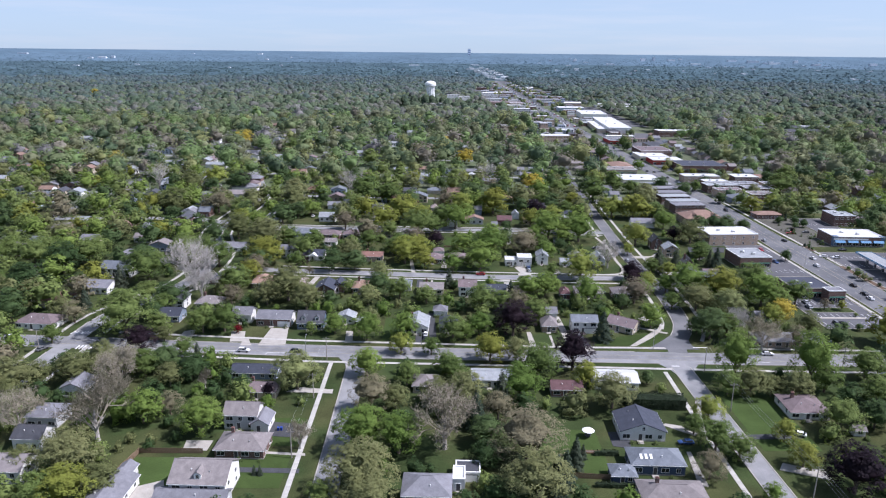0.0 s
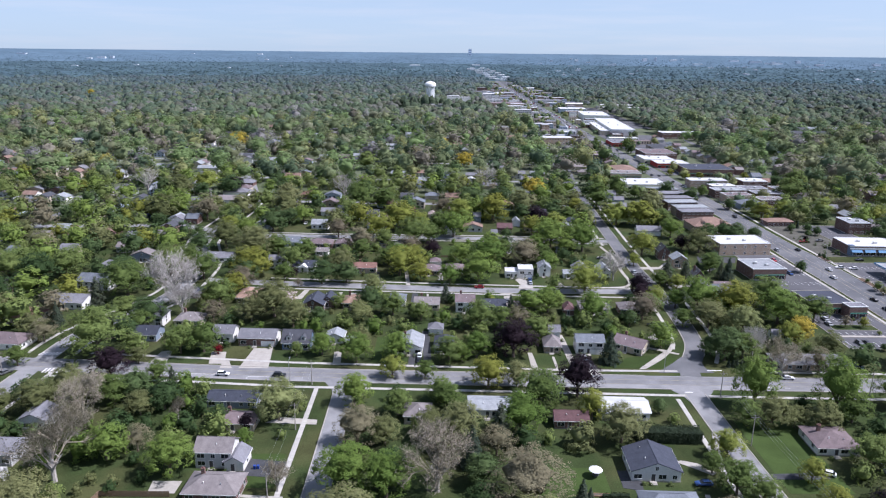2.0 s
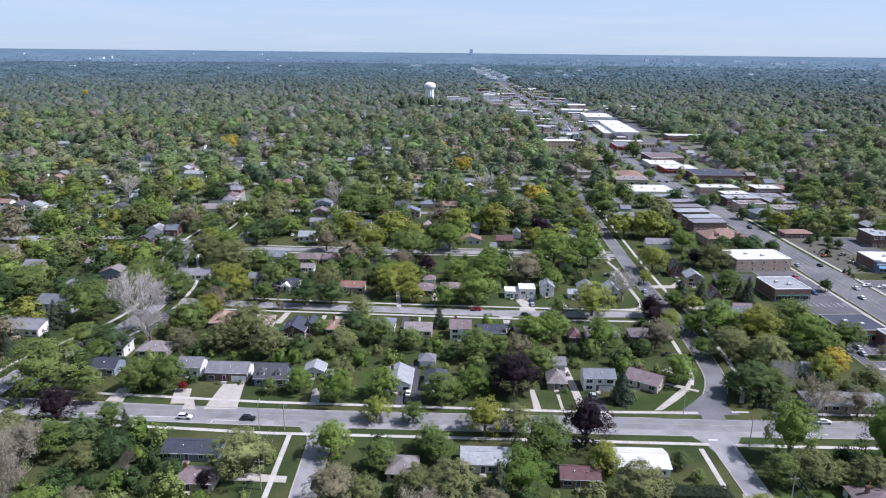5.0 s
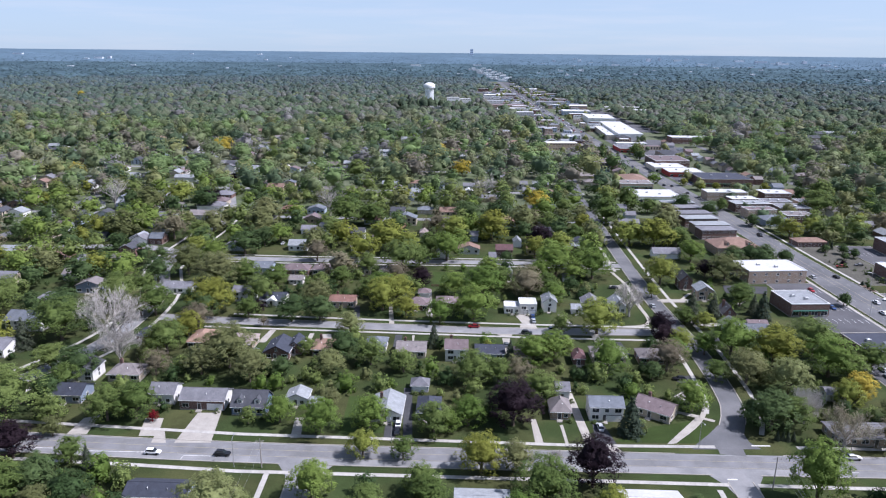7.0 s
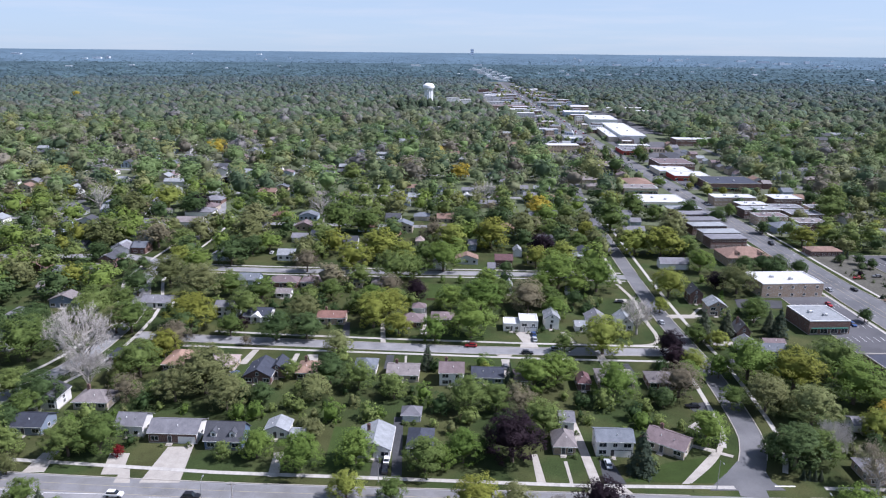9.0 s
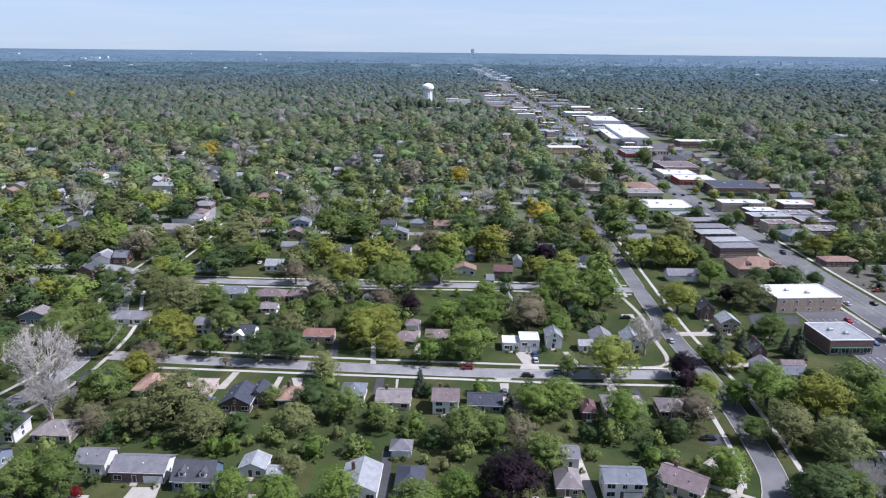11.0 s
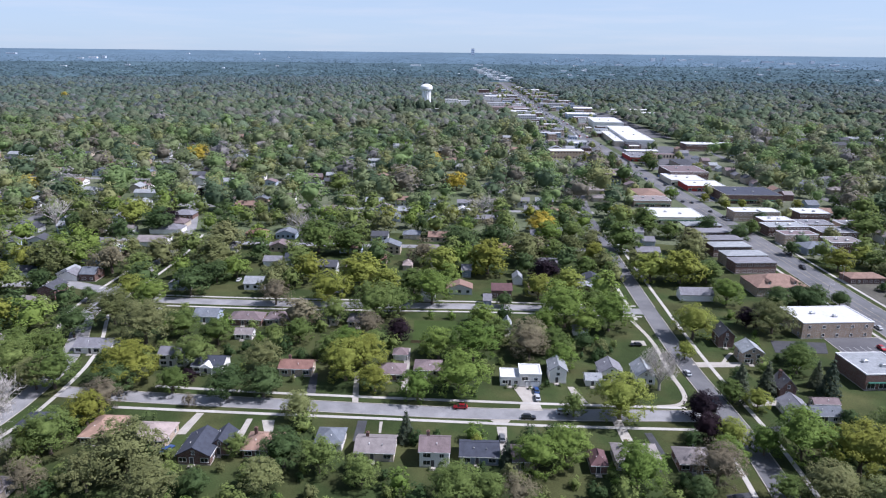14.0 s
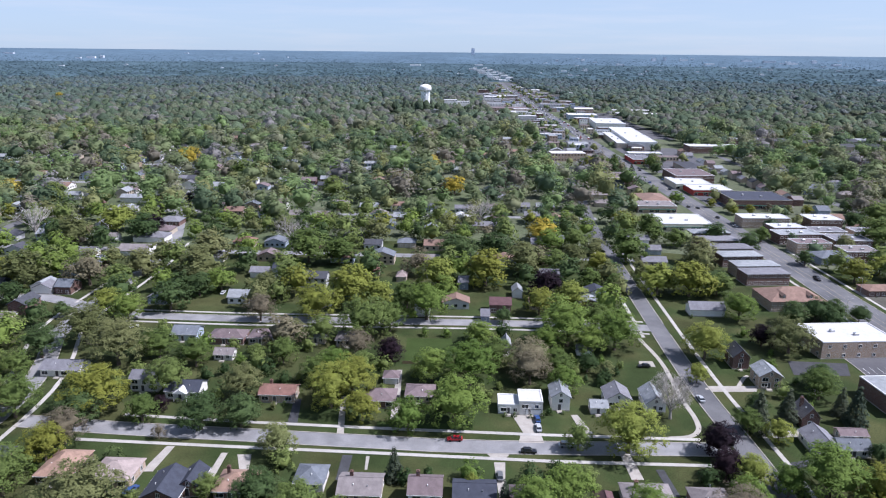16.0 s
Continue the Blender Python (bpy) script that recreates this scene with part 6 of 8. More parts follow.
tree(-14.2, 393.3, 13.1, 11.0, "tan")
tree(-19.9, 375.2, 14.2, 11.7, "bright")
tree(-25.3, 372.3, 12.1, 10.3, "maple")
tree(-10.4, 378.6, 10.4, 9.1, "maple")
tree(-6.8, 347.8, 10.9, 9.4, "yellowish")
tree(7.9, 341.7, 12.7, 10.7, "bright")
tree(22.2, 345.6, 19.5, 15.5, "bright")
tree(27.8, 372.7, 19.9, 15.7, "bright")
tree(38.3, 387.3, 12.8, 10.8, "maple")
tree(32.9, 403.7, 13.2, 11.0, "bright")
tree(48.9, 381.7, 17.0, 13.7, "tan")
tree(59.6, 366.0, 11.8, 10.1, "bright")
tree(58.7, 378.6, 12.4, 10.5, "maple")
tree(57.8, 331.6, 8.2, 9.0, "maple")
tree(39.2, 478.0, 23.3, 18.1, "yellowish", False)
tree(60.7, 496.4, 21.6, 16.9, "olive", False)
tree(60.6, 439.0, 15.3, 12.5, "yellowish")
tree(75.5, 446.4, 15.7, 12.8, "yellowish", False)
tree(66.0, 460.4, 16.4, 13.6, "purple", False)
tree(43.8, 429.2, 7.7, 7.2, "dark")
tree(29.0, 513.5, 19.0, 15.1, "dark", False)
tree(48.5, 529.0, 16.6, 13.4, "dark", False)
tree(23.0, 528.1, 16.5, 13.4, "dark", False)
tree(67.2, 406.2, 22.5, 17.6, "bright")
tree(74.6, 398.1, 13.4, 11.2, "bright")
tree(58.6, 399.1, 13.0, 10.9, "bright")
tree(85.2, 402.9, 20.5, 16.2, "bright")
tree(120.2, 523.5, 22.6, 17.6, "maple", False)
tree(120.7, 467.1, 19.9, 15.7, "yellowish", False)
tree(135.4, 465.2, 21.9, 17.2, "yellowish", False)
tree(90.6, 350.5, 13.1, 14.3, "bare")
tree(117.5, 395.2, 17.9, 14.3, "yellowish")
tree(107.7, 375.3, 7.9, 7.3, "yellowish")
tree(72.2, 330.8, 19.5, 15.2, "yellowish")
tree(97.9, 329.7, 11.6, 10.2, "purple")
tree(183.2, 560.9, 15.8, 12.9, "dark", False)
tree(159.2, 518.2, 19.2, 15.2, "olive", False)
tree(149.0, 466.3, 14.0, 11.6, "maple", False)
tree(146.7, 434.8, 15.1, 12.4, "bright")
tree(168.4, 431.3, 12.6, 10.6, "dark")
tree(179.9, 434.8, 12.7, 10.7, "dark")
tree(183.5, 427.6, 10.0, 8.8, "dark")
tree(144.8, 407.9, 10.3, 9.2, "purple")
tree(152.5, 401.6, 17.9, 14.3, "olive")
tree(119.5, 354.7, 7.6, 7.1, "dark")
tree(126.1, 348.0, 7.7, 12.7, "spruce")
tree(118.4, 336.8, 8.7, 7.9, "yellowish")
tree(146.4, 354.1, 6.2, 10.2, "spruce")
tree(118.6, 309.2, 19.6, 15.3, "bright")
tree(142.4, 326.5, 6.7, 6.5, "dark")
tree(96.6, 305.6, 10.3, 9.0, "bright")
tree(109.2, 311.1, 10.3, 9.0, "bright")
tree(81.8, 422.1, 14.1, 11.6, "maple")
tree(145.6, 568.4, 20.9, 16.5, "maple", False)
tree(101.5, 470.0, 10.9, 9.4, "maple", False)
tree(70.7, 383.3, 8.2, 7.5, "dark")
tree(-3.6, 419.8, 13.9, 11.6, "maple")
tree(2.0, 446.1, 15.2, 12.4, "maple", False)
tree(-57.6, 475.4, 16.6, 13.4, "maple", False)
tree(-65.3, 461.8, 13.3, 11.1, "olive", False)
tree(-10.6, 445.7, 15.2, 12.4, "yellowish", False)
tree(-29.4, 407.5, 13.4, 11.2, "maple")
tree(-40.3, 386.7, 12.4, 10.5, "maple")
tree(-41.4, 411.2, 9.0, 8.1, "olive")
tree(76, 498, 16, 12.8, "maple", False)
tree(88, 512, 15, 12.0, "olive", False)
tree(99, 500, 14, 11.2, "yellowish", False)
tree(80, 541, 17, 13.6, "bright", False)
tree(95, 546, 15, 12.0, "maple", False)
tree(104, 532, 13, 10.4, "olive", False)
tree(70, 514, 14, 11.2, "tan", False)
tree(90, 476, 13, 10.4, "maple", False)
tree(26.9, 704.5, 19.0, 15.0, "gold", False)
tree(78.0, 563.0, 17.5, 14.0, "gold", False)
tree(6.5, 832.3, 16.7, 13.5, "gold", False)
tree(-234.1, 835.2, 23.5, 18.2, "gold", False)
tree(-318.3, 682.5, 15.8, 12.9, "gold", False)
tree(-823.2, 1690.2, 22.2, 17.3, "gold", False)
tree(-163.4, 572.0, 14.1, 12.0, "purple", False)
tree(-172.1, 660.2, 8.5, 7.9, "purple", False)
tree(-26.4, 919.1, 18.8, 14.9, "bright", False)
tree(-163.3, 555.8, 20.4, 16.0, "dark", False)
tree(-186.9, 574.2, 21.9, 17.1, "yellowish", False)
tree(-197.4, 543.4, 23.0, 17.9, "olive", False)
tree(-269.0, 653.1, 20.8, 16.4, "maple", False)
tree(-227.3, 555.9, 20.3, 21.1, "bare", False)
tree(-69.3, 537.3, 19.4, 20.3, "bare", False)
tree(42.2, 595.5, 18.5, 19.4, "bare", False)
tree(-20.6, 700.4, 27.2, 20.8, "tan", False)
tree(-157.5, 752.3, 24.7, 19.1, "maple", False)
tree(-67.9, 684.1, 22.0, 17.2, "maple", False)
tree(-190.0, 302.7, 19.5, 15.5, "dark")
tree(-177.6, 268.4, 14.0, 11.6, "dark")
tree(-124.9, 257.3, 24.3, 18.8, "maple")
tree(-151.0, 268.5, 11.3, 9.7, "tan")
tree(-188.6, 332.4, 21.3, 16.7, "dark")
tree(-205.6, 337.7, 23.0, 17.9, "maple")
tree(-183.0, 347.0, 18.0, 15.0, "maple")
tree(-150.9, 336.6, 17.3, 13.9, "dark")
tree(-222.0, 345.7, 20.6, 16.2, "maple")
tree(-117.7, 286.2, 14.9, 12.2, "dark")
tree(-129.6, 292.1, 12.7, 10.7, "maple")
tree(-154.5, 285.0, 6.4, 10.6, "spruce")
tree(-150.9, 311.5, 8.0, 13.2, "spruce")
tree(-148.8, 247.0, 8.7, 7.9, "maple")
tree(-129.2, 246.2, 5.2, 4.5, "shrub")
tree(-181.9, 294.6, 12.7, 10.7, "olive")
tree(-199.6, 299.0, 15.5, 12.6, "maple")
tree(-114.9, 347.0, 16.6, 14.0, "maple")
tree(-134.0, 353.9, 18.1, 14.5, "maple")
tree(-200.7, 346.7, 18.8, 15.0, "maple")
tree(-217.2, 386.5, 18.0, 14.4, "olive")
tree(-159.7, 274.4, 10.6, 9.2, "olive")
tree(-184.5, 358.8, 16.7, 13.5, "maple")
tree(188.5, 436.1, 11.6, 9.9, "dark")
tree(198.4, 433.8, 9.2, 8.2, "dark")
tree(196.4, 543.9, 14.3, 11.8, "dark", False)
tree(151.8, 472.9, 12.0, 10.2, "dark", False)
tree(153.1, 501.1, 16.9, 13.6, "olive", False)
tree(227.7, 488.5, 14.9, 12.2, "yellowish", False)
tree(214.7, 566.7, 10.8, 9.4, "maple", False)
tree(217.0, 517.7, 9.6, 8.5, "dark", False)
tree(253.6, 545.6, 12.0, 10.2, "olive", False)
tree(156.4, 553.4, 13.3, 11.1, "maple", False)
tree(197.6, 677.3, 11.6, 9.9, "bright", False)
tree(291.0, 601.4, 13.9, 11.6, "dark", False)
tree(316.7, 651.2, 12.8, 10.8, "dark", False)
tree(279.9, 554.3, 22.7, 17.7, "maple", False)
tree(313.5, 615.3, 19.9, 15.7, "maple", False)
tree(248.4, 492.8, 12.1, 10.2, "maple", False)
tree(248.6, 501.9, 12.3, 10.4, "yellowish", False)
tree(280.5, 641.3, 8.4, 7.7, "yellowish", False)
tree(239.7, 642.7, 7.6, 7.1, "yellowish", False)
tree(227.8, 640.2, 7.5, 7.1, "yellowish", False)
tree(220.2, 665.2, 7.0, 6.7, "yellowish", False)
tree(258.0, 653.6, 6.4, 6.3, "tan", False)
tree(268.8, 644.8, 7.2, 6.8, "olive", False)
tree(149.4, 372.6, 10.8, 9.3, "dark")
tree(166, 796, 13, 13, "olive", False)
tree(178, 806, 12.5, 14, "dark", False)
tree(189, 815, 10, 12, "tan", False)
tree(195, 800, 9, 12, "spruce", False)
tree(172, 826, 15, 15, "maple", False)
tree(158, 818, 16, 16, "yellowish", False)
tree(187, 838, 14, 15, "maple", False)
tree(224, 842, 13, 14, "maple", False)
tree(232, 858, 14, 14, "olive", False)
tree(222, 812, 12, 13, "dark", False)

# open lawns and car parks, as x and y ranges
OPEN = [(3, 23, 388, 413), (158, 206, 262, 400), (205, 270, 345, 475), (222, 290, 665, 735), (700, 1020, 1385, 1475), (352, 402, 1590, 1840)]
FARWOOD = {}
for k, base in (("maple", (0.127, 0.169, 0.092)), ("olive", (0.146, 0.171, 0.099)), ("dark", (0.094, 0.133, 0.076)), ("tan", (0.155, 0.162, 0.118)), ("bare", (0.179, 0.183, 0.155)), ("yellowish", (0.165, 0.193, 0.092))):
    # haze as base colour: each farther band mixes in more of this blue
    haze_tone = (0.088, 0.132, 0.165)
    FARWOOD[k, 0] = surface("far_%s_canopy" % k, tuple(0.769 * a + 0.085 * b for a, b in zip(base, haze_tone)), 0.9, (0.28, 0.42), (0.006, 0.2), island=0.2, spec=0.1, lets=0.3, bump=0.8, deep=2.5)
    FARWOOD[k, 1] = surface("farther_%s_canopy" % k, tuple(0.512 * a + 0.34 * b for a, b in zip(base, haze_tone)), 0.9, (0.22, 0.36), (0.006, 0.2), island=0.18, spec=0.1, lets=0.3, bump=0.8, deep=2.5)
    FARWOOD[k, 2] = surface("farthest_%s_canopy" % k, tuple(0.256 * a + 0.596 * b for a, b in zip(base, haze_tone)), 0.9, (0.2, 0.25), (0.006, 0.2), island=0.15, spec=0.1, lets=0.3)


# ---- sidewalks, slab by slab ----
bm0 = bmesh.new()
box(bm0, -0.74, 0.74, -0.74, 0.74, -0.05, 0.09)
bmesh.ops.bevel(bm0, geom=[e for e in bm0.edges if all(v.co.z > 0 for v in e.verts)], offset=0.015, affect="EDGES")
SLAB = bpy.data.meshes.new("slab")
bm0.to_mesh(SLAB)
bm0.free()
SLAB.materials.append(SLABMAT)
bm0 = bmesh.new()
box(bm0, -0.74, 0.74, -4.99, 4.99, -0.05, 0.088)
LONG = bpy.data.meshes.new("slab")
bm0.to_mesh(LONG)
bm0.free()
LONG.materials.append(SLABMAT)


def sidewalk(points, near=True):
    """A run of square concrete slabs along a line, open where it meets a road."""
    ob = tagged(new("sidewalk"), "pale concrete sidewalk of square slabs between lawns", "sidewalk", kind="structure")
    step, me = (1.5, SLAB) if near else (10.0, LONG)
    for a, b in zip(points, points[1:]):
        a, b = Vector(a), Vector(b)
        n = max(1, int((b - a).length / step))
        turn = math.degrees(math.atan2(b.y - a.y, b.x - a.x)) - 90
        for k in range(n):
            p = a.lerp(b, (k + 0.5) / n)
            if not in_road(p.x, p.y, 0.3) and 128 < p.y < 560:
                share("slab", me, ob, pose(p.x, p.y, 0, 0, 0, turn) @ Matrix.Diagonal((1, (b - a).length / n / step, 1, 1)))
    return ob


def path(points, width, label="narrow curved concrete walk across a lawn", z=0.075):
    bm = bmesh.new()
    line = smooth_line(points, 2.0)
    PAVED.append([(p[0], p[1]) for p in line])
    ribbon(bm, line, width, -0.05, z)
    bmesh.ops.recalc_face_normals(bm, faces=bm.faces)
    return tagged(finish("walk", bm, CONCRETE), label, "path", kind="structure")


def offset(points, d):
    left, right = along(points, 2 * abs(d))
    return [tuple(p) for p in (left if d > 0 else right)]


sidewalk([(-128, 258.5), (-51, 251.6), (50, 247), (98, 246.8)])
sidewalk([(113, 246.8), (150, 246), (196, 245)])
sidewalk([(-135, 239.5), (-80, 235.6), (-47.5, 232.7), (50, 229.6), (116, 227.3), (190, 226)])
sidewalk([(-38.8, 130), (-38.8, 232)])
sidewalk([(81.2, 130), (81.2, 180), (82.3, 226)])
sidewalk([(-82, 349.5), (-45, 346), (-6, 343.2), (45, 340.2), (96, 338.2)], False)
sidewalk([(-90, 335), (-45, 332), (-5, 329.6), (50, 326), (96, 324.6)], False)
sidewalk([p for p in offset(SIDE_NORTH, -8.4) if 246 < p[1] < 420])
sidewalk([p for p in offset(SIDE_NORTH, 8.0) if 262 < p[1] < 318], False)
for sgn in (-8.2, 8.2):
    sidewalk([p for p in offset(SIDE_NORTH, sgn) if 410 < p[1] < 560], False)
    sidewalk([p for p in offset(THIRD, sgn * 0.8)], False)
for sgn in (-9.0, 9.0):
    sidewalk([p for p in offset(WEST, sgn) if 120 < p[1] < 560], False)
sidewalk([p for p in offset(ARTERIAL, 12.5) if 250 < p[1] < 560], False)
sidewalk([p for p in offset(ARTERIAL, -12.5) if 250 < p[1] < 560], False)


# ---- road markings ----
def stripe(road_ob, points, width, material, label, z=0.062):
    bm = bmesh.new()
    ribbon(bm, points, width, z - 0.012, z)
    bmesh.ops.recalc_face_normals(bm, faces=bm.faces)
    return part("marking", bm, material, road_ob, label)


main_ob, art_ob, north_ob = ROADS[0][0], ROADS[1][0], ROADS[2][0]
stripe(main_ob, [p for p in offset(MAIN, 1.3) if -330 < p[0] < 300], 6.3, LANES, "greyer asphalt driving lanes", 0.05)
stripe(main_ob, offset(MAIN, 1.6), 0.11, YELLOW, "yellow lane line"), stripe(main_ob, offset(MAIN, -1.6), 0.11, YELLOW, "yellow lane line")
for k in range(2):
    stripe(art_ob, [p for p in offset(ARTERIAL, (-1.7, 1.7)[k]) if p[1] < 1200], 0.16, YELLOW, "yellow lane line", 0.072)
for sgn in (-5.0, 5.0):
    line = dense([p for p in offset(ARTERIAL, sgn) if 250 < p[1] < 640], 3.0)
    for k in range(0, len(line) - 2, 4):
        stripe(art_ob, line[k:k + 2], 0.13, WORN, "worn white lane dash", 0.072)
for k in range(6):
    stripe(main_ob, [(-137.5 + 1.3 * k, 242.0 - 0.05 * k), (-137.5 + 1.3 * k, 245.5 - 0.05 * k)], 0.5, PAINT, "white crossing bar")
    stripe(main_ob, [(-146.8 + 1.3 * k, 256.5), (-145.8 + 1.3 * k, 259.0)], 0.5, PAINT, "white crossing bar", 0.066)
stripe(main_ob, [(86.3, 230.8), (89, 230.8)], 0.5, PAINT, "white stop bar", 0.066), stripe(main_ob, [(100, 247.6), (105.5, 247.6)], 0.5, PAINT, "white stop bar", 0.07)
for x0, x1, y in ((-108, -94, 243.4), (-92, -74.5, 242.0), (-64.2, -51.5, 240.1), (112, 124, 234.8)):
    stripe(main_ob, [(x0, y), (x1, y - 0.4)], 0.15, PAINT, "white bay line"), stripe(main_ob, [(x0, y), (x0 - 0.4, y - 2.4)], 0.15, PAINT, "white bay line")


# ---- car parks ----
def car_park(x0, x1, y0, y1, label, rows, z=0.058):
    ob = patch("car_park", [(x0, y0), (x1, y0), (x1, y1), (x0, y1)], LOT, label, z, "car park")
    for ry in rows:
        x = x0 + 2.0
        while x < x1 - 2:
            stripe(ob, [(x, ry), (x, ry + 5.0)], 0.12, PAINT, "white bay line", z + 0.012)
            x += 2.75
    bm = bmesh.new()
    for a in ((x0 - 0.3, x1 + 0.3, y0 - 0.3, y0), (x0 - 0.3, x1 + 0.3, y1, y1 + 0.3), (x0 - 0.3, x0, y0, y1), (x1, x1 + 0.3, y0, y1)):
        box(bm, *a, -0.05, z + 0.12)
    part("kerb", bm, CONCRETE, ob, "pale concrete kerb")
    return ob


car_park(164, 193, 268, 305, "grey asphalt car park with white bays", (270, 280, 296))
car_park(172, 196, 334, 398, "grey asphalt car park beside the brick shop", (345, 360, 384), 0.06)
car_park(222, 262, 352, 384, "grey asphalt forecourt of the shop", (356, 372), 0.059)
car_park(247, 268, 398, 470, "grey asphalt car park east of the arterial", (410, 430, 450), 0.061)
car_park(222, 262, 314, 351, "grey asphalt filling-station forecourt", (), 0.0595)


def planted_strip(x0, x1, y0, y1, label, soil):
    """A raised strip of mulch or grass inside a pale kerb."""
    ob = tagged(new("planting_strip"), label, "planting strip", kind="structure")
    bm = bmesh.new()
    box(bm, x0 + 0.2, x1 - 0.2, y0 + 0.2, y1 - 0.2, -0.05, 0.2)
    part("soil", bm, soil, ob)
    for a in ((x0, x1, y0, y0 + 0.2), (x0, x1, y1 - 0.2, y1), (x0, x0 + 0.2, y0 + 0.2, y1 - 0.2), (x1 - 0.2, x1, y0 + 0.2, y1 - 0.2)):
        bm = bmesh.new()
        box(bm, *a, -0.05, 0.23)
        part("kerb", bm, CONCRETE, ob, "pale concrete kerb")
    return ob


MULCH = surface("brown_mulch", (0.11, 0.075, 0.05), 0.95, (3, 0.3), (0.4, 0.2))
planted_strip(218.0, 221.4, 318, 357, "brown mulch strip beside the forecourt", MULCH)
planted_strip(218.5, 221.8, 386, 398, "brown mulch strip beside the shop", MULCH)
planted_strip(167, 187, 279.0, 280.8, "narrow kerbed strip between parking rows", CONCRETE)
planted_strip(168, 187, 286.5, 292.5, "kerbed grass strip with small trees in a car park", GRASS)
for tx, ty, tw, th, kind in ((174, 289.5, 5.5, 5.6, "tan"), (181.5, 289.3, 4.6, 5.0, "yellowish"), (170, 266.5, 3.2, 3.0, "dark"), (176, 266, 3.6, 3.2, "dark"), (183, 266.8, 3.4, 3.0, "dark"), (183.6, 281.6, 2.2, 2.0, "maple"),
                             (219.6, 323, 2.4, 2.2, "dark"), (219.7, 331, 2.8, 2.6, "olive"), (219.8, 341, 2.2, 2.0, "dark"), (219.6, 350, 2.6, 2.4, "maple"), (216.6, 331.5, 4.6, 4.4, "olive"), (216.8, 337, 5.2, 5.0, "maple"),
                             (193.5, 366, 6.4, 6.8, "dark"), (220, 388, 2.2, 2.2, "dark"), (220.2, 392, 2.4, 2.4, "dark"), (220, 396.5, 2.6, 2.6, "spruce"), (229, 430, 3.2, 3.4, "purple"), (236, 441, 5, 4.4, "dark"), (233, 456, 5.5, 5, "dark"), (241, 452, 6.5, 6.4, "dark"), (243, 444, 6, 6, "dark"), (238, 463, 3, 5.5, "spruce"), (240.5, 463, 3, 5.5, "spruce")):
    tree(tx, ty, tw, th, kind)


def filling_station(x, y, turn):
    """A flat canopy on posts over two rows of fuel pumps."""
    ob = tagged(new("filling_station_canopy"), "white filling-station canopy with a blue fascia on steel posts", "canopy")
    ob.matrix_basis = pose(x, y, 0.06, 0, 0, turn)
    bm = bmesh.new()
    box(bm, -4.3, 4.3, -15.5, 15.5, 4.7, 5.15)
    part("roof", bm, ROOFS["lightroof"], ob, "pale grey canopy roof")
    for a in ((-4.42, 4.42, -15.62, -15.5), (-4.42, 4.42, 15.5, 15.62), (-4.42, -4.3, -15.5, 15.5), (4.3, 4.42, -15.5, 15.5)):
        bm = bmesh.new()
        box(bm, *a, 4.4, 5.35)
        fascia = part("fascia", bm, AWNING_BLUE, ob, "blue fascia")
        bm = bmesh.new()
        box(bm, a[0] - 0.02, a[1] + 0.02, a[2] - 0.02, a[3] + 0.02, 4.72, 4.9)
        part("stripe", bm, WHITEPAINT, fascia, "white stripe")
    for k in range(4):
        py = -11.4 + 7.6 * k
        bm = bmesh.new()
        tube(bm, (0, py, -0.05), (0, py, 4.72), 0.2, 0.2, 8)
        part("post", bm, METAL, ob)
        bm = bmesh.new()
        box(bm, -0.9, 0.9, py - 2.2, py - 0.6, -0.04, 0.14)
        part("island", bm, CONCRETE, ob, "concrete pump island")
        bm = bmesh.new()
        box(bm, -0.4, 0.4, py - 1.7, py - 1.0, 0.14, 1.9)
        bmesh.ops.bevel(bm, geom=bm.edges[:], offset=0.06, affect="EDGES")
        part("pump", bm, DARK_TRIM, ob, "dark fuel pump")
    return ob


filling_station(236.6, 352.0, -3)
patch("bare_ground", [(221, 396), (246, 396), (246, 470), (221, 470)], surface("bare_earth", (0.085, 0.082, 0.066), 0.95, (0.8, 0.3), (0.1, 0.25), bump=0.6), "bare brown scrubby ground beside the road", 0.03, "bare ground")
car_park(222, 285, 668, 730, "pale asphalt car park before the shops", (675, 690, 715), 0.062)
car_park(140, 200, 905, 1060, "far asphalt car park before the warehouses", (920, 950, 980, 1010, 1040), 0.063)
for a in ((225, 300, 820, 1000), (150, 196, 1080, 1400), (285, 330, 1090, 1500), (105, 198, 1465, 2200), (160, 200, 2200, 2850), (222, 300, 1520, 2300), (236, 270, 2300, 2850)):
    patch("pavement", [(a[0], a[2]), (a[1], a[2]), (a[1], a[3]), (a[0], a[3])], LOT, "far grey pavement around the shops", 0.03, "pavement")
patch("lawn", [(4, 389), (22, 389), (22, 412), (4, 412)], LUSH, "bright mown lawn with a wire fence", 0.05, "lawn")
for c in ([(-84, 149), (-66, 149), (-66, 170), (-84, 170)], [(-53, 176), (-40.5, 176), (-40.5, 192), (-53, 192)], [(28, 163), (48, 163), (48, 186), (28, 186)], [(95, 175), (112, 175), (112, 212), (95, 212)], [(-22, 253), (-9, 253), (-9, 276), (-22, 276)],
          [(-2, 343.6), (28, 342), (28, 346), (-2, 347)], [(-55, 156), (-41, 156), (-41, 172), (-55, 172)], [(59, 249), (96, 248.6), (90, 262), (74, 258)]):
    patch("lawn", c, LUSH, "bright mown lawn behind a house", 0.03, "lawn")


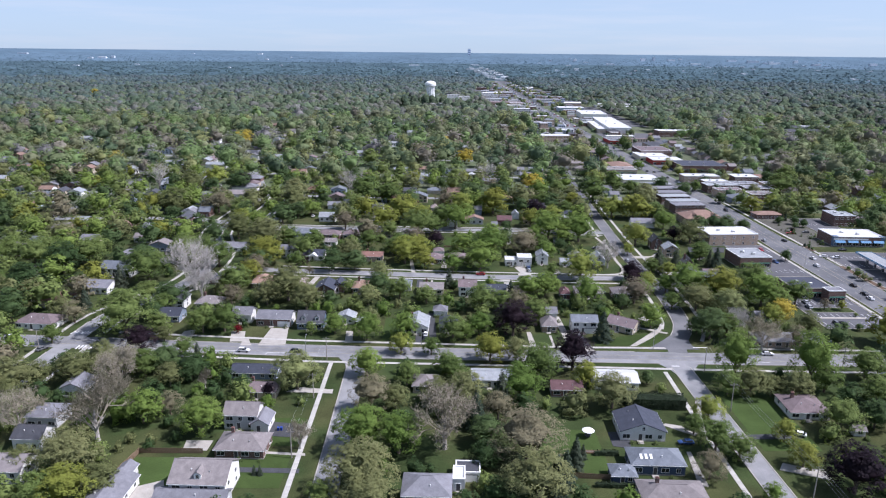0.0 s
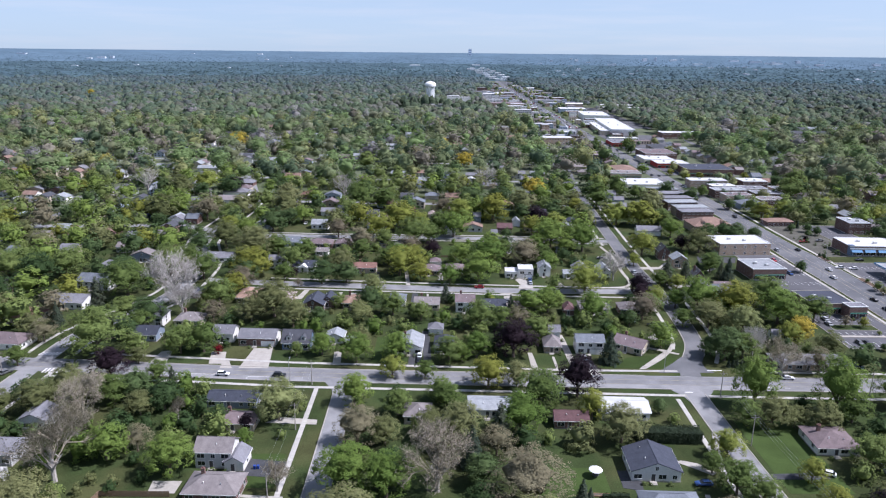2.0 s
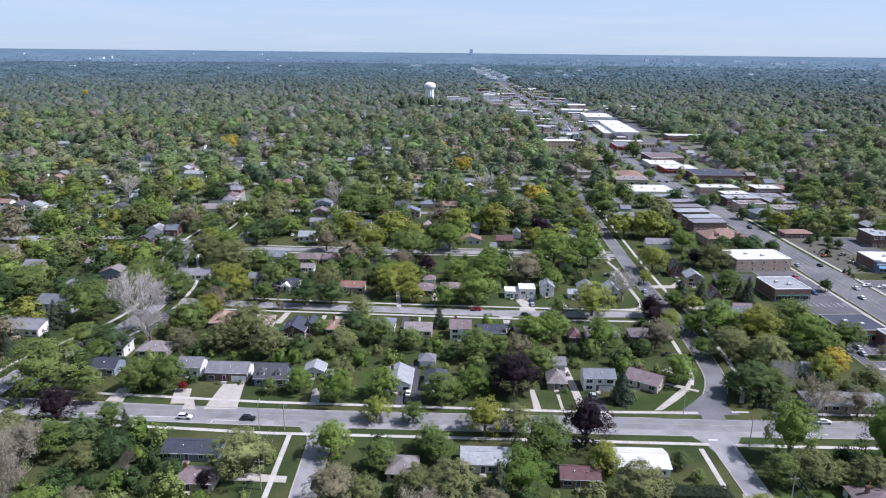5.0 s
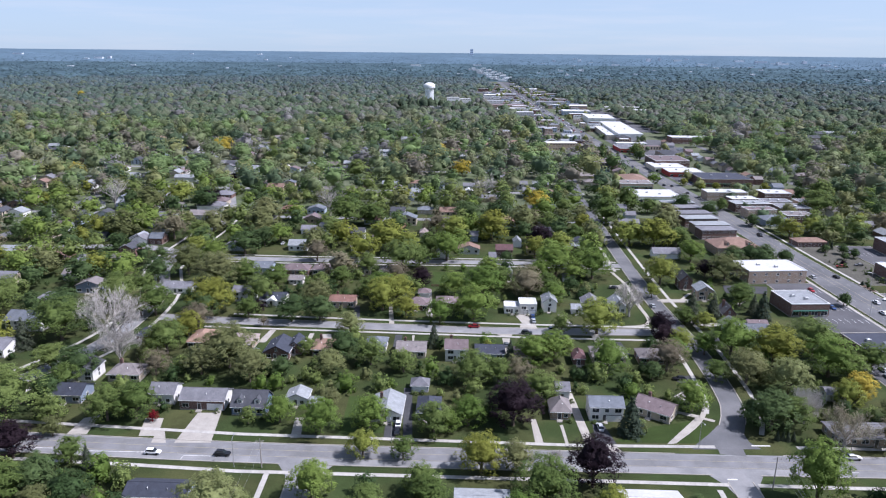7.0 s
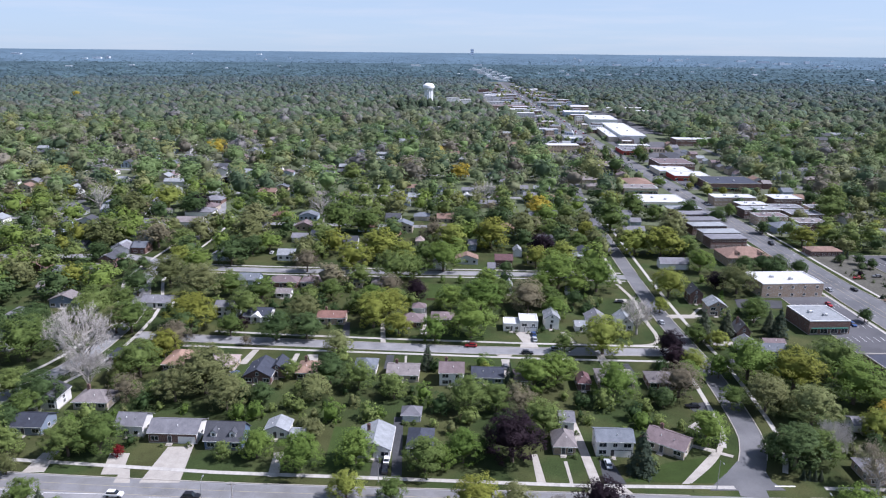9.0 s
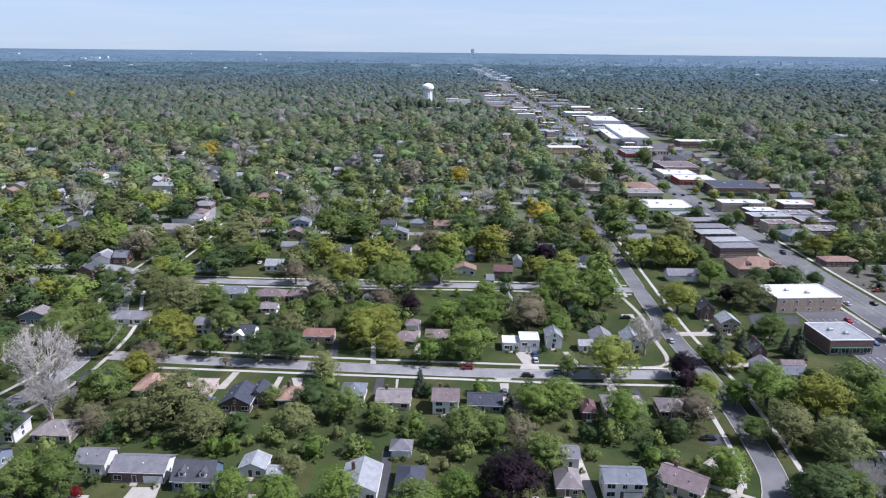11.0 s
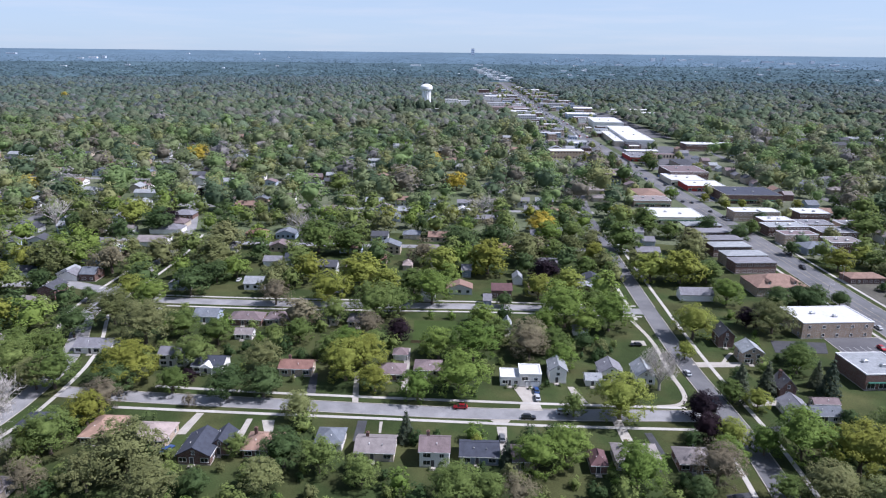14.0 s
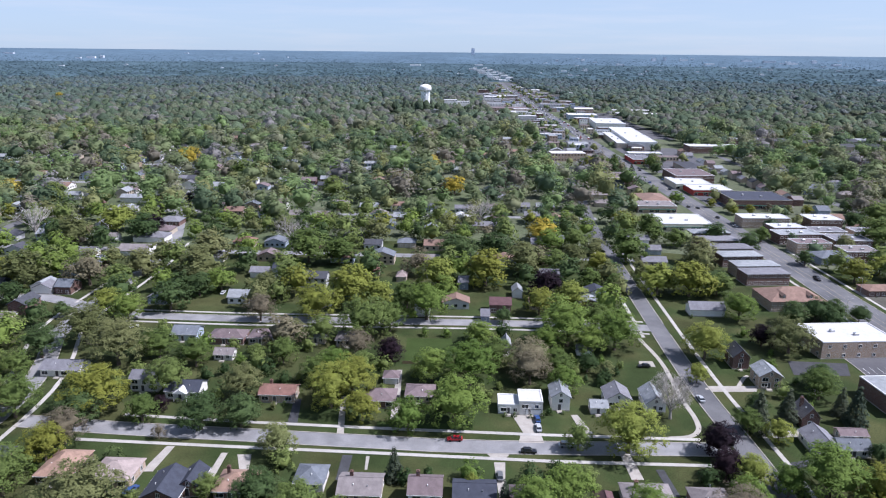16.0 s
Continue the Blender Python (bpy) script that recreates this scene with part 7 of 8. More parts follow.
patch("field", [(700, 1390), (1020, 1390), (1020, 1470), (700, 1470)], surface("pale_field", (0.13, 0.15, 0.06), 0.95, (0.3, 0.15), (0.02, 0.2)), "pale green open sports field among trees", 0.05, "field")
patch("field_track", [(700, 1474), (1020, 1474), (1020, 1480), (700, 1480)], CONCRETE, "pale track beside the field", 0.05, "track")


# ---- water tower ----
def water_tower(x, y):
    ob = tagged(new("water_tower"), "white fluted-column water tower above the trees", "water tower")
    ob.matrix_basis = pose(x, y, 0)
    bm = bmesh.new()
    # a fluted pedestal: twelve broad ribs with deep grooves between them
    rings = []
    for z, r in ((0, 8.4), (40.2, 8.4)):
        rings.append([bm.verts.new((r * g * math.cos(k * 6.28319 / 72), r * g * math.sin(k * 6.28319 / 72), z)) for k in range(72) for g in ((1.0, 1.02, 1.02, 1.0, 0.84, 0.84)[k % 6],)])
    for k in range(72):
        bm.faces.new((rings[0][k], rings[0][(k + 1) % 72], rings[1][(k + 1) % 72], rings[1][k]))
    bm.faces.new(rings[1]), bm.faces.new(rings[0][::-1])
    part("column", bm, WHITEPAINT, ob, "white fluted steel column")
    bm = bmesh.new()
    lathe(bm, [(8.4, 40.0), (10.8, 41.6), (11.4, 42.8), (11.4, 46.6), (11.0, 47.9), (9.6, 49.7), (7.0, 51.3), (3.8, 52.3), (0.6, 52.7)], 48)
    part("tank", bm, WHITEPAINT, ob, "white domed steel tank")
    bm = bmesh.new()
    lathe(bm, [(11.55, 42.6), (11.55, 43.2)], 48)
    part("rail", bm, METAL, ob, "grey ring walkway")
    return ob


water_tower(-18, 1472)


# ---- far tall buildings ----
# far façades and windows: haze put into their pale, bluish colours
FARBAND = surface("hazed_window_band", (0.28, 0.34, 0.43), 0.4)


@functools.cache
def hazed_facade(rgb):
    return surface("hazed_facade", rgb, 0.7)


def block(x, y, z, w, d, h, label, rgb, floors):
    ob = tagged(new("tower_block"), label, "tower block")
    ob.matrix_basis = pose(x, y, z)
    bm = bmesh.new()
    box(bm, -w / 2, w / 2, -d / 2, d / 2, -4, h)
    part("wall", bm, hazed_facade(rgb), ob)
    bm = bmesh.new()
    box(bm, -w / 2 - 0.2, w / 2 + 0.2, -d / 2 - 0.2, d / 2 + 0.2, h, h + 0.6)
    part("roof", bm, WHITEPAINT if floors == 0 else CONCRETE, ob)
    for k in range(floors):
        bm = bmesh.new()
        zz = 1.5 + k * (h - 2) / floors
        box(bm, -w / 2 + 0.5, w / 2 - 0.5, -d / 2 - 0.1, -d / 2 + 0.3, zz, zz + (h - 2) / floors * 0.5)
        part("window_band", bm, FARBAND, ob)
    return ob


def rim_place(x_over_y, r):
    y = r / math.sqrt(1 + x_over_y ** 2)
    return x_over_y * y, y, far_rise(r)[0]


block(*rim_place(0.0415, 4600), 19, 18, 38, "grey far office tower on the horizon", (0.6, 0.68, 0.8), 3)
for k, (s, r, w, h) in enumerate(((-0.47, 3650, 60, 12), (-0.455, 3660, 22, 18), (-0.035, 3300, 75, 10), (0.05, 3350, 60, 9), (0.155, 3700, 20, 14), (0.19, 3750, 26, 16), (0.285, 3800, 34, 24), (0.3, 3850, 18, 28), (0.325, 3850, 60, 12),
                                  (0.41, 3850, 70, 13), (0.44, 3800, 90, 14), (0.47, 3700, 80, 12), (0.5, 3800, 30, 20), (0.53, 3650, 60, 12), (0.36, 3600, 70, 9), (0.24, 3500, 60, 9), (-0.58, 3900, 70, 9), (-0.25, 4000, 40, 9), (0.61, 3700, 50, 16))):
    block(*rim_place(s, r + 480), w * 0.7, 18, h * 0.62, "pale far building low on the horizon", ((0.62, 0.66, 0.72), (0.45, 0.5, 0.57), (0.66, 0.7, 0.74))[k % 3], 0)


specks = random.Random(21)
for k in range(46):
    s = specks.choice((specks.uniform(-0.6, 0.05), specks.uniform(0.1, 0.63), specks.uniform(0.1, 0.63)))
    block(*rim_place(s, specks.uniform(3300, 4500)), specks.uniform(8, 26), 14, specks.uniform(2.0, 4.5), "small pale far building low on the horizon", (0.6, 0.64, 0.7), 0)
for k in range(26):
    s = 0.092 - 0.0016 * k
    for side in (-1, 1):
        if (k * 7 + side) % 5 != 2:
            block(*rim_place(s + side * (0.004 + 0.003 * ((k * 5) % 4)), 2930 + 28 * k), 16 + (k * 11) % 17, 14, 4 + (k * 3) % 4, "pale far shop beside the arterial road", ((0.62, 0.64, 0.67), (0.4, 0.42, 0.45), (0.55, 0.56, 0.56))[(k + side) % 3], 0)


# ---- poles, wires and lamps ----
def utility_pole(x, y, h=10.0):
    ob = tagged(new("utility_pole"), "grey weathered wooden utility pole on the verge", "utility pole", "utility poles on the verges")
    ob.matrix_basis = pose(x, y, 0)
    bm = bmesh.new()
    tube(bm, (0, 0, -0.1), (0, 0, h), 0.17, 0.11, 8)
    part("pole", bm, POLEWOOD, ob)
    bm = bmesh.new()
    box(bm, -1.2, 1.2, -0.06, 0.06, h - 0.8, h - 0.66)
    part("crossarm", bm, POLEWOOD, ob)
    for sx in (-1.0, 0.0, 1.0):
        bm = bmesh.new()
        tube(bm, (sx, 0, h - 0.66), (sx, 0, h - 0.45), 0.05, 0.03, 6)
        part("insulator", bm, METAL, ob)
    return ob


def wire(p, q, sag=0.7):
    c = bpy.data.curves.new("wire", "CURVE")
    c.dimensions, c.bevel_depth, c.bevel_resolution = "3D", 0.015, 1
    sp = c.splines.new("POLY")
    sp.points.add(10)
    for k in range(11):
        s = k / 10
        sp.points[k].co = (p[0] + (q[0] - p[0]) * s, p[1] + (q[1] - p[1]) * s, p[2] + (q[2] - p[2]) * s - 4 * sag * s * (1 - s), 1)
    c.materials.append(METAL)
    return tagged(new("overhead_wire", c), "thin overhead wire slung between utility poles", "wire", "overhead wires")


POLES = [(97.5, 110), (97.0, 152), (94.5, 198), (96.5, 226.5)]
for px, py in POLES:
    utility_pole(px, py)
for (ax, ay), (bx, by) in zip(POLES, POLES[1:]):
    for dx in (-1.0, 0.0, 1.0):
        wire((ax + dx, ay, 9.5), (bx + dx, by, 9.5))
for px, py in ((-40.5, 170), (-40.5, 205), (-40.8, 234.5), (148, 229), (-150, 240)):
    utility_pole(px, py, 9.0)
for a, b in (((-41.5, 170), (-41.5, 205)), ((-39.5, 170), (-39.5, 205)), ((-41.5, 205), (-41.8, 234.5)), ((-39.5, 205), (-39.8, 234.5))):
    wire((*a, 8.5), (*b, 8.5))


def street_lamp(x, y, turn, h=8.5):
    ob = tagged(new("street_lamp"), "tall grey metal street lamp at the kerb", "street lamp", "street lamps at the kerbs")
    ob.matrix_basis = pose(x, y, 0, 0, 0, turn)
    bm = bmesh.new()
    tube(bm, (0, 0, -0.05), (0, 0, h), 0.1, 0.06, 8), tube(bm, (0, 0, -0.05), (0, 0, 0.4), 0.18, 0.16, 8)
    part("pole", bm, METAL, ob)
    bm = bmesh.new()
    tube(bm, (0, 0, h - 0.05), (0, 1.9, h + 0.45), 0.05, 0.04, 6)
    part("arm", bm, METAL, ob)
    bm = bmesh.new()
    box(bm, -0.16, 0.16, 1.8, 2.5, h + 0.38, h + 0.52)
    bmesh.ops.bevel(bm, geom=bm.edges[:], offset=0.04, affect="EDGES")
    part("lamp_head", bm, METAL, ob)
    return ob


for x, y, a in ((-48.5, 232.5 + 2.2, 0), (84, 246.4, 180), (105, 229.8, 0), (-6, 247.8, 180), (128, 245.2, 180), (196.4, 300, -90), (197, 352, -90), (220, 390, 90), (196, 440, -90), (220, 470, 90)):
    street_lamp(x, y, a)

# ---- vehicles ----
car(-73.3, 240.8, -92, "white", "on the road", True)
car(-53.4, 240.3, -92, "black", "on the road", True)
car(43.4, 330.2, -92, "black", "at the kerb of the road", True)
car(54.9, 333.7, -92, "silver", "at the kerb of the road", True)
car(34.1, 317.9, 0, "grey", "in a driveway")
car(48.2, 348.4, 0, "blue", "in a driveway")
car(47.9, 343.3, 0, "silver", "in a driveway")
car(3.2, 360.6, 0, "black", "in a driveway")
car(104.6, 362.8, 0, "silver", "at the kerb of the road")
car(92.6, 387.5, 90, "black", "in a driveway")
car(100.7, 465.0, 90, "black", "in a driveway")
car(-110.1, 419.9, -60, "white", "at the kerb of the road", True)
car(-62.6, 310.0, -20, "blue", "in a driveway")
car(22.1, 336.4, 90, "red", "at the kerb of the road")
car(-165.8, 433.0, -30, "white", "in a driveway")
car(-144.2, 429.0, -60, "black", "at the kerb of the road")
car(-42.5, 415.7, 0, "white", "in a driveway")
car(-85.8, 462.4, 0, "white", "in a driveway")
car(-156.5, 555.3, 90, "red", "in a driveway")
car(-4.6, 257.8, 0, "white", "in a driveway")
car(-4.7, 253.2, 0, "black", "in a driveway")
car(57.3, 256.5, 0, "silver", "in a driveway", True)
tree(-80.4, 258.6, 3.6, 4.0, "crimson")
car(92.7, 289.9, 90, "black", "in a driveway")
car(126.1, 241.0, -90, "white", "on the road")
car(-149.4, 241.1, -30, "grey", "on the road")
car(73.3, 178.4, 90, "blue", "in a driveway")
car(108.9, 183.5, 60, "white", "in a driveway")
car(-167.6, 252.1, -92, "white", "on the road")
car(213.4, 408.3, 0, "black", "on the road")
car(200.8, 407.9, 0, "silver", "on the road")
car(210.8, 491.9, 0, "black", "on the road")
car(212.0, 495.3, 0, "black", "on the road")
car(217.2, 520.3, 0, "silver", "on the road")
car(237.4, 630.7, 0, "black", "on the road")
car(213.9, 605.0, 20, "white", "on the road")
car(211.8, 629.6, 0, "black", "on the road")
car(208.7, 660.5, 0, "black", "on the road")
car(210.6, 698.0, 0, "silver", "on the road")
car(210.4, 733.4, 0, "black", "on the road")
car(218.1, 779.6, 0, "blue", "on the road")
car(203.8, 304.5, 0, "white", "on the road")
car(204.9, 310.9, 0, "black", "on the road")
car(206.8, 323.4, 0, "black", "on the road")
car(205.9, 356.4, 0, "white", "on the road")
car(211.0, 370.1, 0, "white", "on the road")
car(219.1, 374.1, 90, "white", "in the car park")
car(225.5, 372.4, 90, "white", "in the car park")
car(238.0, 388.3, 90, "black", "in the car park")
car(226.0, 426.8, 90, "red", "in the car park")
car(237.6, 429.7, 90, "grey", "in the car park")
car(157.1, 251.3, 20, "blue", "in the car park")
car(160.7, 255.9, 20, "silver", "in the car park")
car(153.6, 249.1, 20, "black", "in the car park")
car(168.7, 292.7, 0, "silver", "in the car park")
lots = random.Random(4)
for x0, x1, ys in ((166, 192, (272.5, 298.5)), (174, 195, (362.5, 386.5)), (248, 267, (412.5, 432.5, 452.5)), (224, 284, (677.5, 692.5, 717.5)), (142, 198, (952.5, 1012.5))):
    for yy in ys:
        x = x0 + 1.4
        while x < x1:
            if lots.random() < 0.2 and not any(abs(x - hx) < hw / 2 + 1 and abs(yy - hy) < hd / 2 + 2 for hx, hy, hw, hd in HOUSES_AT):
                car(x, yy, lots.choice((0, 180)), lots.choice(("black", "white", "silver", "grey", "red", "blue")), "in the car park")
            x += 2.75
for k in range(22):
    y = 560 + k * 50 + lots.uniform(-9, 9)
    near = min(ARTERIAL, key=lambda p: abs(p[1] - y))
    car(near[0] + lots.choice((-6.2, -3.4, 3.4, 6.2)), near[1] + lots.uniform(-8, 8), 0, lots.choice(("black", "white", "silver", "grey", "blue")), "on the road")

# ---- curved walks ----
path([(98.0, 414.3), (100.3, 391.3), (98.7, 364.7), (98.7, 350.9), (97.3, 343.8), (93.5, 340.0), (86.8, 339.0)], 1.6)
path([(95.9, 272.5), (91.8, 264.8), (86.4, 257.7), (77.5, 249.1)], 1.6)
path([(83.2, 267.9), (86.7, 266.2), (90.9, 264.4)], 1.3)
path([(109.3, 370.9), (114.2, 371.6), (118.8, 370.0), (126.0, 379.4), (128.3, 381.6)], 1.3)
path([(71.4, 189.3), (75.1, 188.0), (77.3, 184.3)], 1.2)
path([(88.0, 309.4), (82.5, 309.3)], 1.2)
patch("road_mouth", [(101.9, 267.1), (96.9, 261.8), (89.8, 253.9), (84.0, 248.3), (81.9, 245.5), (102.2, 245.8), (100.2, 249.5), (100.7, 256.3), (103.3, 265.0)], ASPHALT, "flared grey asphalt mouth of the side street", 0.058, "road")


# ---- the far country ----
def blob():
    """A rough eight-sided crown, seen only from far off."""
    v = np.array([(1, 0, 0), (-0.5, 0.87, 0), (-0.5, -0.87, 0), (0, 0, 1.0), (0.3, 0.5, 0.62), (-0.6, 0, 0.62), (0.3, -0.5, 0.62), (0, 0, -0.8)], dtype=float)
    f = np.array([(0, 1, 4), (1, 2, 5), (2, 0, 6), (0, 4, 6), (1, 5, 4), (2, 6, 5), (4, 5, 3), (5, 6, 3), (6, 4, 3)])
    return v, f


def scatter_blobs(name, places, material, label):
    """Many rough crowns joined in one mesh: rows of x, y, ground height, width, height."""
    bv, bf = blob()
    n, k = len(places), len(bv)
    p = np.array(places)
    jit = rng.uniform(0.62, 1.32, (n, k, 1))
    v = bv[None] * jit
    a = rng.uniform(0, 6.283, n)[:, None]
    v = np.stack([v[:, :, 0] * np.cos(a) - v[:, :, 1] * np.sin(a), v[:, :, 0] * np.sin(a) + v[:, :, 1] * np.cos(a), v[:, :, 2]], 2)
    v = v * np.stack([p[:, 3] / 2, p[:, 3] / 2, p[:, 4] * 0.5], 1)[:, None, :]
    v = v + np.stack([p[:, 0], p[:, 1], p[:, 2] + p[:, 4] * 0.5], 1)[:, None, :]
    f = bf[None] + (np.arange(n) * k)[:, None, None]
    me = bpy.data.meshes.new(name)
    me.from_pydata(v.reshape(-1, 3).tolist(), [], f.reshape(-1, 3).tolist())
    me.polygons.foreach_set("use_smooth", [True] * len(me.polygons))
    me.materials.append(material)
    return tagged(new(name, me), label, "woodland", kind="stuff")


def scatter_leafy(name, places, lobes_n, per, leaf, material, label, core=0.82):
    """Many leafy crowns joined in one mesh, from a few patterns."""
    pats = [leafy_arrays(lobes_n, per, leaf, z0=1.0, full=0.13, core=core, rough_core=1) for _ in range(6)]
    vs, fs, ns, k = [], [], [], 0
    for i, (x, y, z, w, h) in enumerate(places):
        a, f, nn = pats[i % 6]
        t = i * 2.4
        c, s = math.cos(t), math.sin(t)
        vs.append(np.stack([x + (a[:, 0] * c - a[:, 1] * s) * w / 10, y + (a[:, 0] * s + a[:, 1] * c) * w / 10, z + a[:, 2] * h / 12], 1))
        ns.append(np.stack([nn[:, 0] * c - nn[:, 1] * s, nn[:, 0] * s + nn[:, 1] * c, nn[:, 2]], 1))
        fs += [[q + k for q in p] for p in f]
        k += len(a)
    me = mesh_of(name, np.concatenate(vs), fs, material, np.concatenate(ns))
    return tagged(new(name, me), label, "woodland", kind="stuff")


def spots(y0, y1, spacing, spread, seed, loose=False):
    """Uneven spots over the fan of country that lies ahead."""
    r = random.Random(seed)
    res, y = [], y0
    while loose and y < y1:
        y += spacing * 0.86 / ((0.66 * y + 40) * 2 / spacing)
        res.append((r.uniform(-1, 1) * (0.66 * y + 40), y + r.uniform(-spread, spread)))
    while y < y1:
        half = 0.66 * y + 40
        x = -half
        while x < half:
            res.append((x + r.uniform(-spread, spread), y + r.uniform(-spread, spread)))
            x += spacing * r.uniform(0.75, 1.3)
        y += spacing * 0.86
    return res


def shops_strip(x, y):
    """The open commercial land along the arterial road."""
    if y < 520:
        return False
    c = arterial_x(y)
    if y < 800:
        return -22 < x - c < 75
    return (-70 if y < 1400 else -112 if y < 2200 else -55) < x - c < (110 if y < 1500 else 95 if y < 2250 else 45)


HOUSE_GRID = {}
for hx, hy, hw, hd in HOUSES_AT:
    HOUSE_GRID.setdefault((int(hx // 40), int(hy // 40)), []).append((hx, hy, hw, hd))


def on_house(x, y, m=1.5):
    gx, gy = int(x // 40), int(y // 40)
    for i in (-1, 0, 1):
        for j in (-1, 0, 1):
            for hx, hy, hw, hd in HOUSE_GRID.get((gx + i, gy + j), ()):
                if abs(x - hx) < hw / 2 + m and -hd / 2 - m < y - hy < hd / 2 + m:
                    return True
    return False


# the many far houses and shops that show only as roofs between the trees, joined
fill = random.Random(12)
WALLKEYS, ROOFKEYS = ["white", "tan", "redbrick", "tanbrick", "lightgrey", "lightblue"], ["grey", "brown_grey", "charcoal", "mauve", "lightroof", "bluegrey_roof", "brownroof"]
FAR_MATS = [WALLS[k] for k in WALLKEYS] + [ROOFS[k] for k in ROOFKEYS + ["whiteroof"]] + [GLASS]


def far_building(bm, x, y, turn, w, d, ze, roof, rise, wall, cover):
    """A plain far house: walls, a row of windows, a pitched or flat roof."""
    HOUSES_AT.append((x, y, w, d))
    b = bmesh.new()
    wi, ri, gi = WALLKEYS.index(wall), len(WALLKEYS) + (ROOFKEYS + ["whiteroof"]).index(cover), len(FAR_MATS) - 1
    wx, dy = w / 2 - 0.4, d / 2 - 0.4
    if roof == "flat":
        box(b, -wx, wx, -dy, dy, 0, ze + 0.4, wi), box(b, -wx + 0.3, wx - 0.3, -dy + 0.3, dy - 0.3, ze, ze + 0.43, ri)
    elif roof == "gy":
        prism(b, [(-wx, 0), (wx, 0), (wx, ze), (0, ze + rise - 0.2), (-wx, ze)], "y", -dy, dy, wi)
        prism(b, [(-w / 2, ze - 0.1), (0, ze + rise), (w / 2, ze - 0.1), (w / 2, ze - 0.3), (0, ze + rise - 0.25), (-w / 2, ze - 0.3)], "y", -d / 2, d / 2, ri)
    else:
        prism(b, [(-dy, 0), (dy, 0), (dy, ze), (0, ze + rise - 0.2), (-dy, ze)], "x", -wx, wx, wi)
        prism(b, [(-d / 2, ze - 0.1), (0, ze + rise), (d / 2, ze - 0.1), (d / 2, ze - 0.3), (0, ze + rise - 0.25), (-d / 2, ze - 0.3)], "x", -w / 2, w / 2, ri)
    n = max(2, int(w / 3.2))
    for z in ([1.0] if ze < 4.2 else [1.0, ze - 1.9]):
        for k in range(n):
            c = -wx + (k + 0.5) * 2 * wx / n
            box(b, c - 0.7, c + 0.7, -dy - 0.03, -dy + 0.05, z, z + 1.3, gi)
    b.transform(pose(x, y, 0, 0, 0, turn))
    bm.append(b)


pile = []
for row in (449, 474, 515, 543, 613, 642, 712, 740, 811, 840, 910, 940, 1010, 1040):
    x = -460.0
    while x < 180:
        yy = row + max(0, -x) * 0.05
        if not on_house(x, yy, 9) and not in_road(x, yy, 8) and fill.random() < 0.8 and (row > 500 or -128 < x < 95 and all((x - a) ** 2 + (yy - b) ** 2 > 36 for a, b, c in TREE_AT)):
            far_building(pile, x, yy, -2, fill.uniform(10, 14), fill.uniform(8, 10), 3.3 if fill.random() < 0.6 else 5.0, fill.choice(["gx", "gy"]), fill.uniform(1.8, 2.6), fill.choice(WALLKEYS), fill.choice(ROOFKEYS))
        x += fill.uniform(16, 24)
for col in (-165, -200, -230, -290, -372, -430, 290, 348, 402, 458):
    y = 275.0
    while y < 960:
        if not on_house(col, y, 8) and not in_road(col, y, 8) and fill.random() < 0.75:
            far_building(pile, col, y, 88, fill.uniform(10, 14), fill.uniform(8, 10), 3.3 if fill.random() < 0.6 else 5.0, fill.choice(["gx", "gy"]), fill.uniform(1.8, 2.6), fill.choice(WALLKEYS), fill.choice(ROOFKEYS))
        y += fill.uniform(17, 26)
# long low shops and works beside the far arterial, then the rows of small shops
for x, y, w, d, ze, wall, cover in ((30, 1500, 26, 14, 22.5, "white", "whiteroof"), (54, 1506, 24, 12, 19.5, "white", "whiteroof"), (154, 1455, 56, 14, 6, "white", "whiteroof"), (380, 1496, 96, 20, 7, "white", "whiteroof"), (325, 2690, 74, 60, 9, "white", "whiteroof"),
                                    (425, 2595, 60, 14, 7, "white", "whiteroof"), (338, 1986, 24, 14, 12, "white", "lightroof"), (140, 1540, 82, 34, 6, "tanbrick", "mauve"), (250, 1632, 62, 30, 7, "lightgrey", "grey"), (130, 1660, 60, 26, 6, "white", "lightroof")):
    far_building(pile, x, y, 0, w, d, ze, "flat", 0.4, wall, cover)
for k in range(230):
    y = 905 + 1700 * (k / 230) ** 1.15 + fill.uniform(-9, 9)
    c = arterial_x(y)
    for side in (-1, 1):
        w = fill.choice((fill.uniform(9, 16), fill.uniform(14, 28), fill.uniform(24, 44)))
        reach = 30 if y < 1400 else 62 if y < 2200 else 34
        x = c + side * (14 + w / 2 + reach * fill.random() ** 1.4)
        if fill.random() < 0.62 and not on_house(x, y, w * 0.35) and all(abs(x - a) > (w + c2) / 2 + 2 or abs(y - b2) > 15 + d2 / 2 for a, b2, c2, d2 in HOUSES_AT[-60:]):
            far_building(pile, x, y, fill.uniform(-3, 3), w, fill.uniform(9, 20), fill.choice((4.2, 5.0, 6.5, 8.0)), fill.choice(("flat", "flat", "flat", "gx")), 2.2, fill.choice(WALLKEYS), fill.choice(["whiteroof", "whiteroof", "lightroof", "lightroof", "grey", "mauve", "bluegrey_roof"]))
verts, faces, slots = [], [], []
for b in pile:
    b.verts.index_update()
    k = len(verts)
    verts += [v.co[:] for v in b.verts]
    for f in b.faces:
        faces.append([k + v.index for v in f.verts]), slots.append(f.material_index)
    b.free()
me = bpy.data.meshes.new("far_houses")
me.from_pydata(verts, [], faces)
for mm in FAR_MATS:
    me.materials.append(mm)
me.polygons.foreach_set("material_index", slots)
tagged(new("far_houses", me), "many far houses and shops showing between the trees", "houses", kind="stuff")
HOUSE_GRID = {}
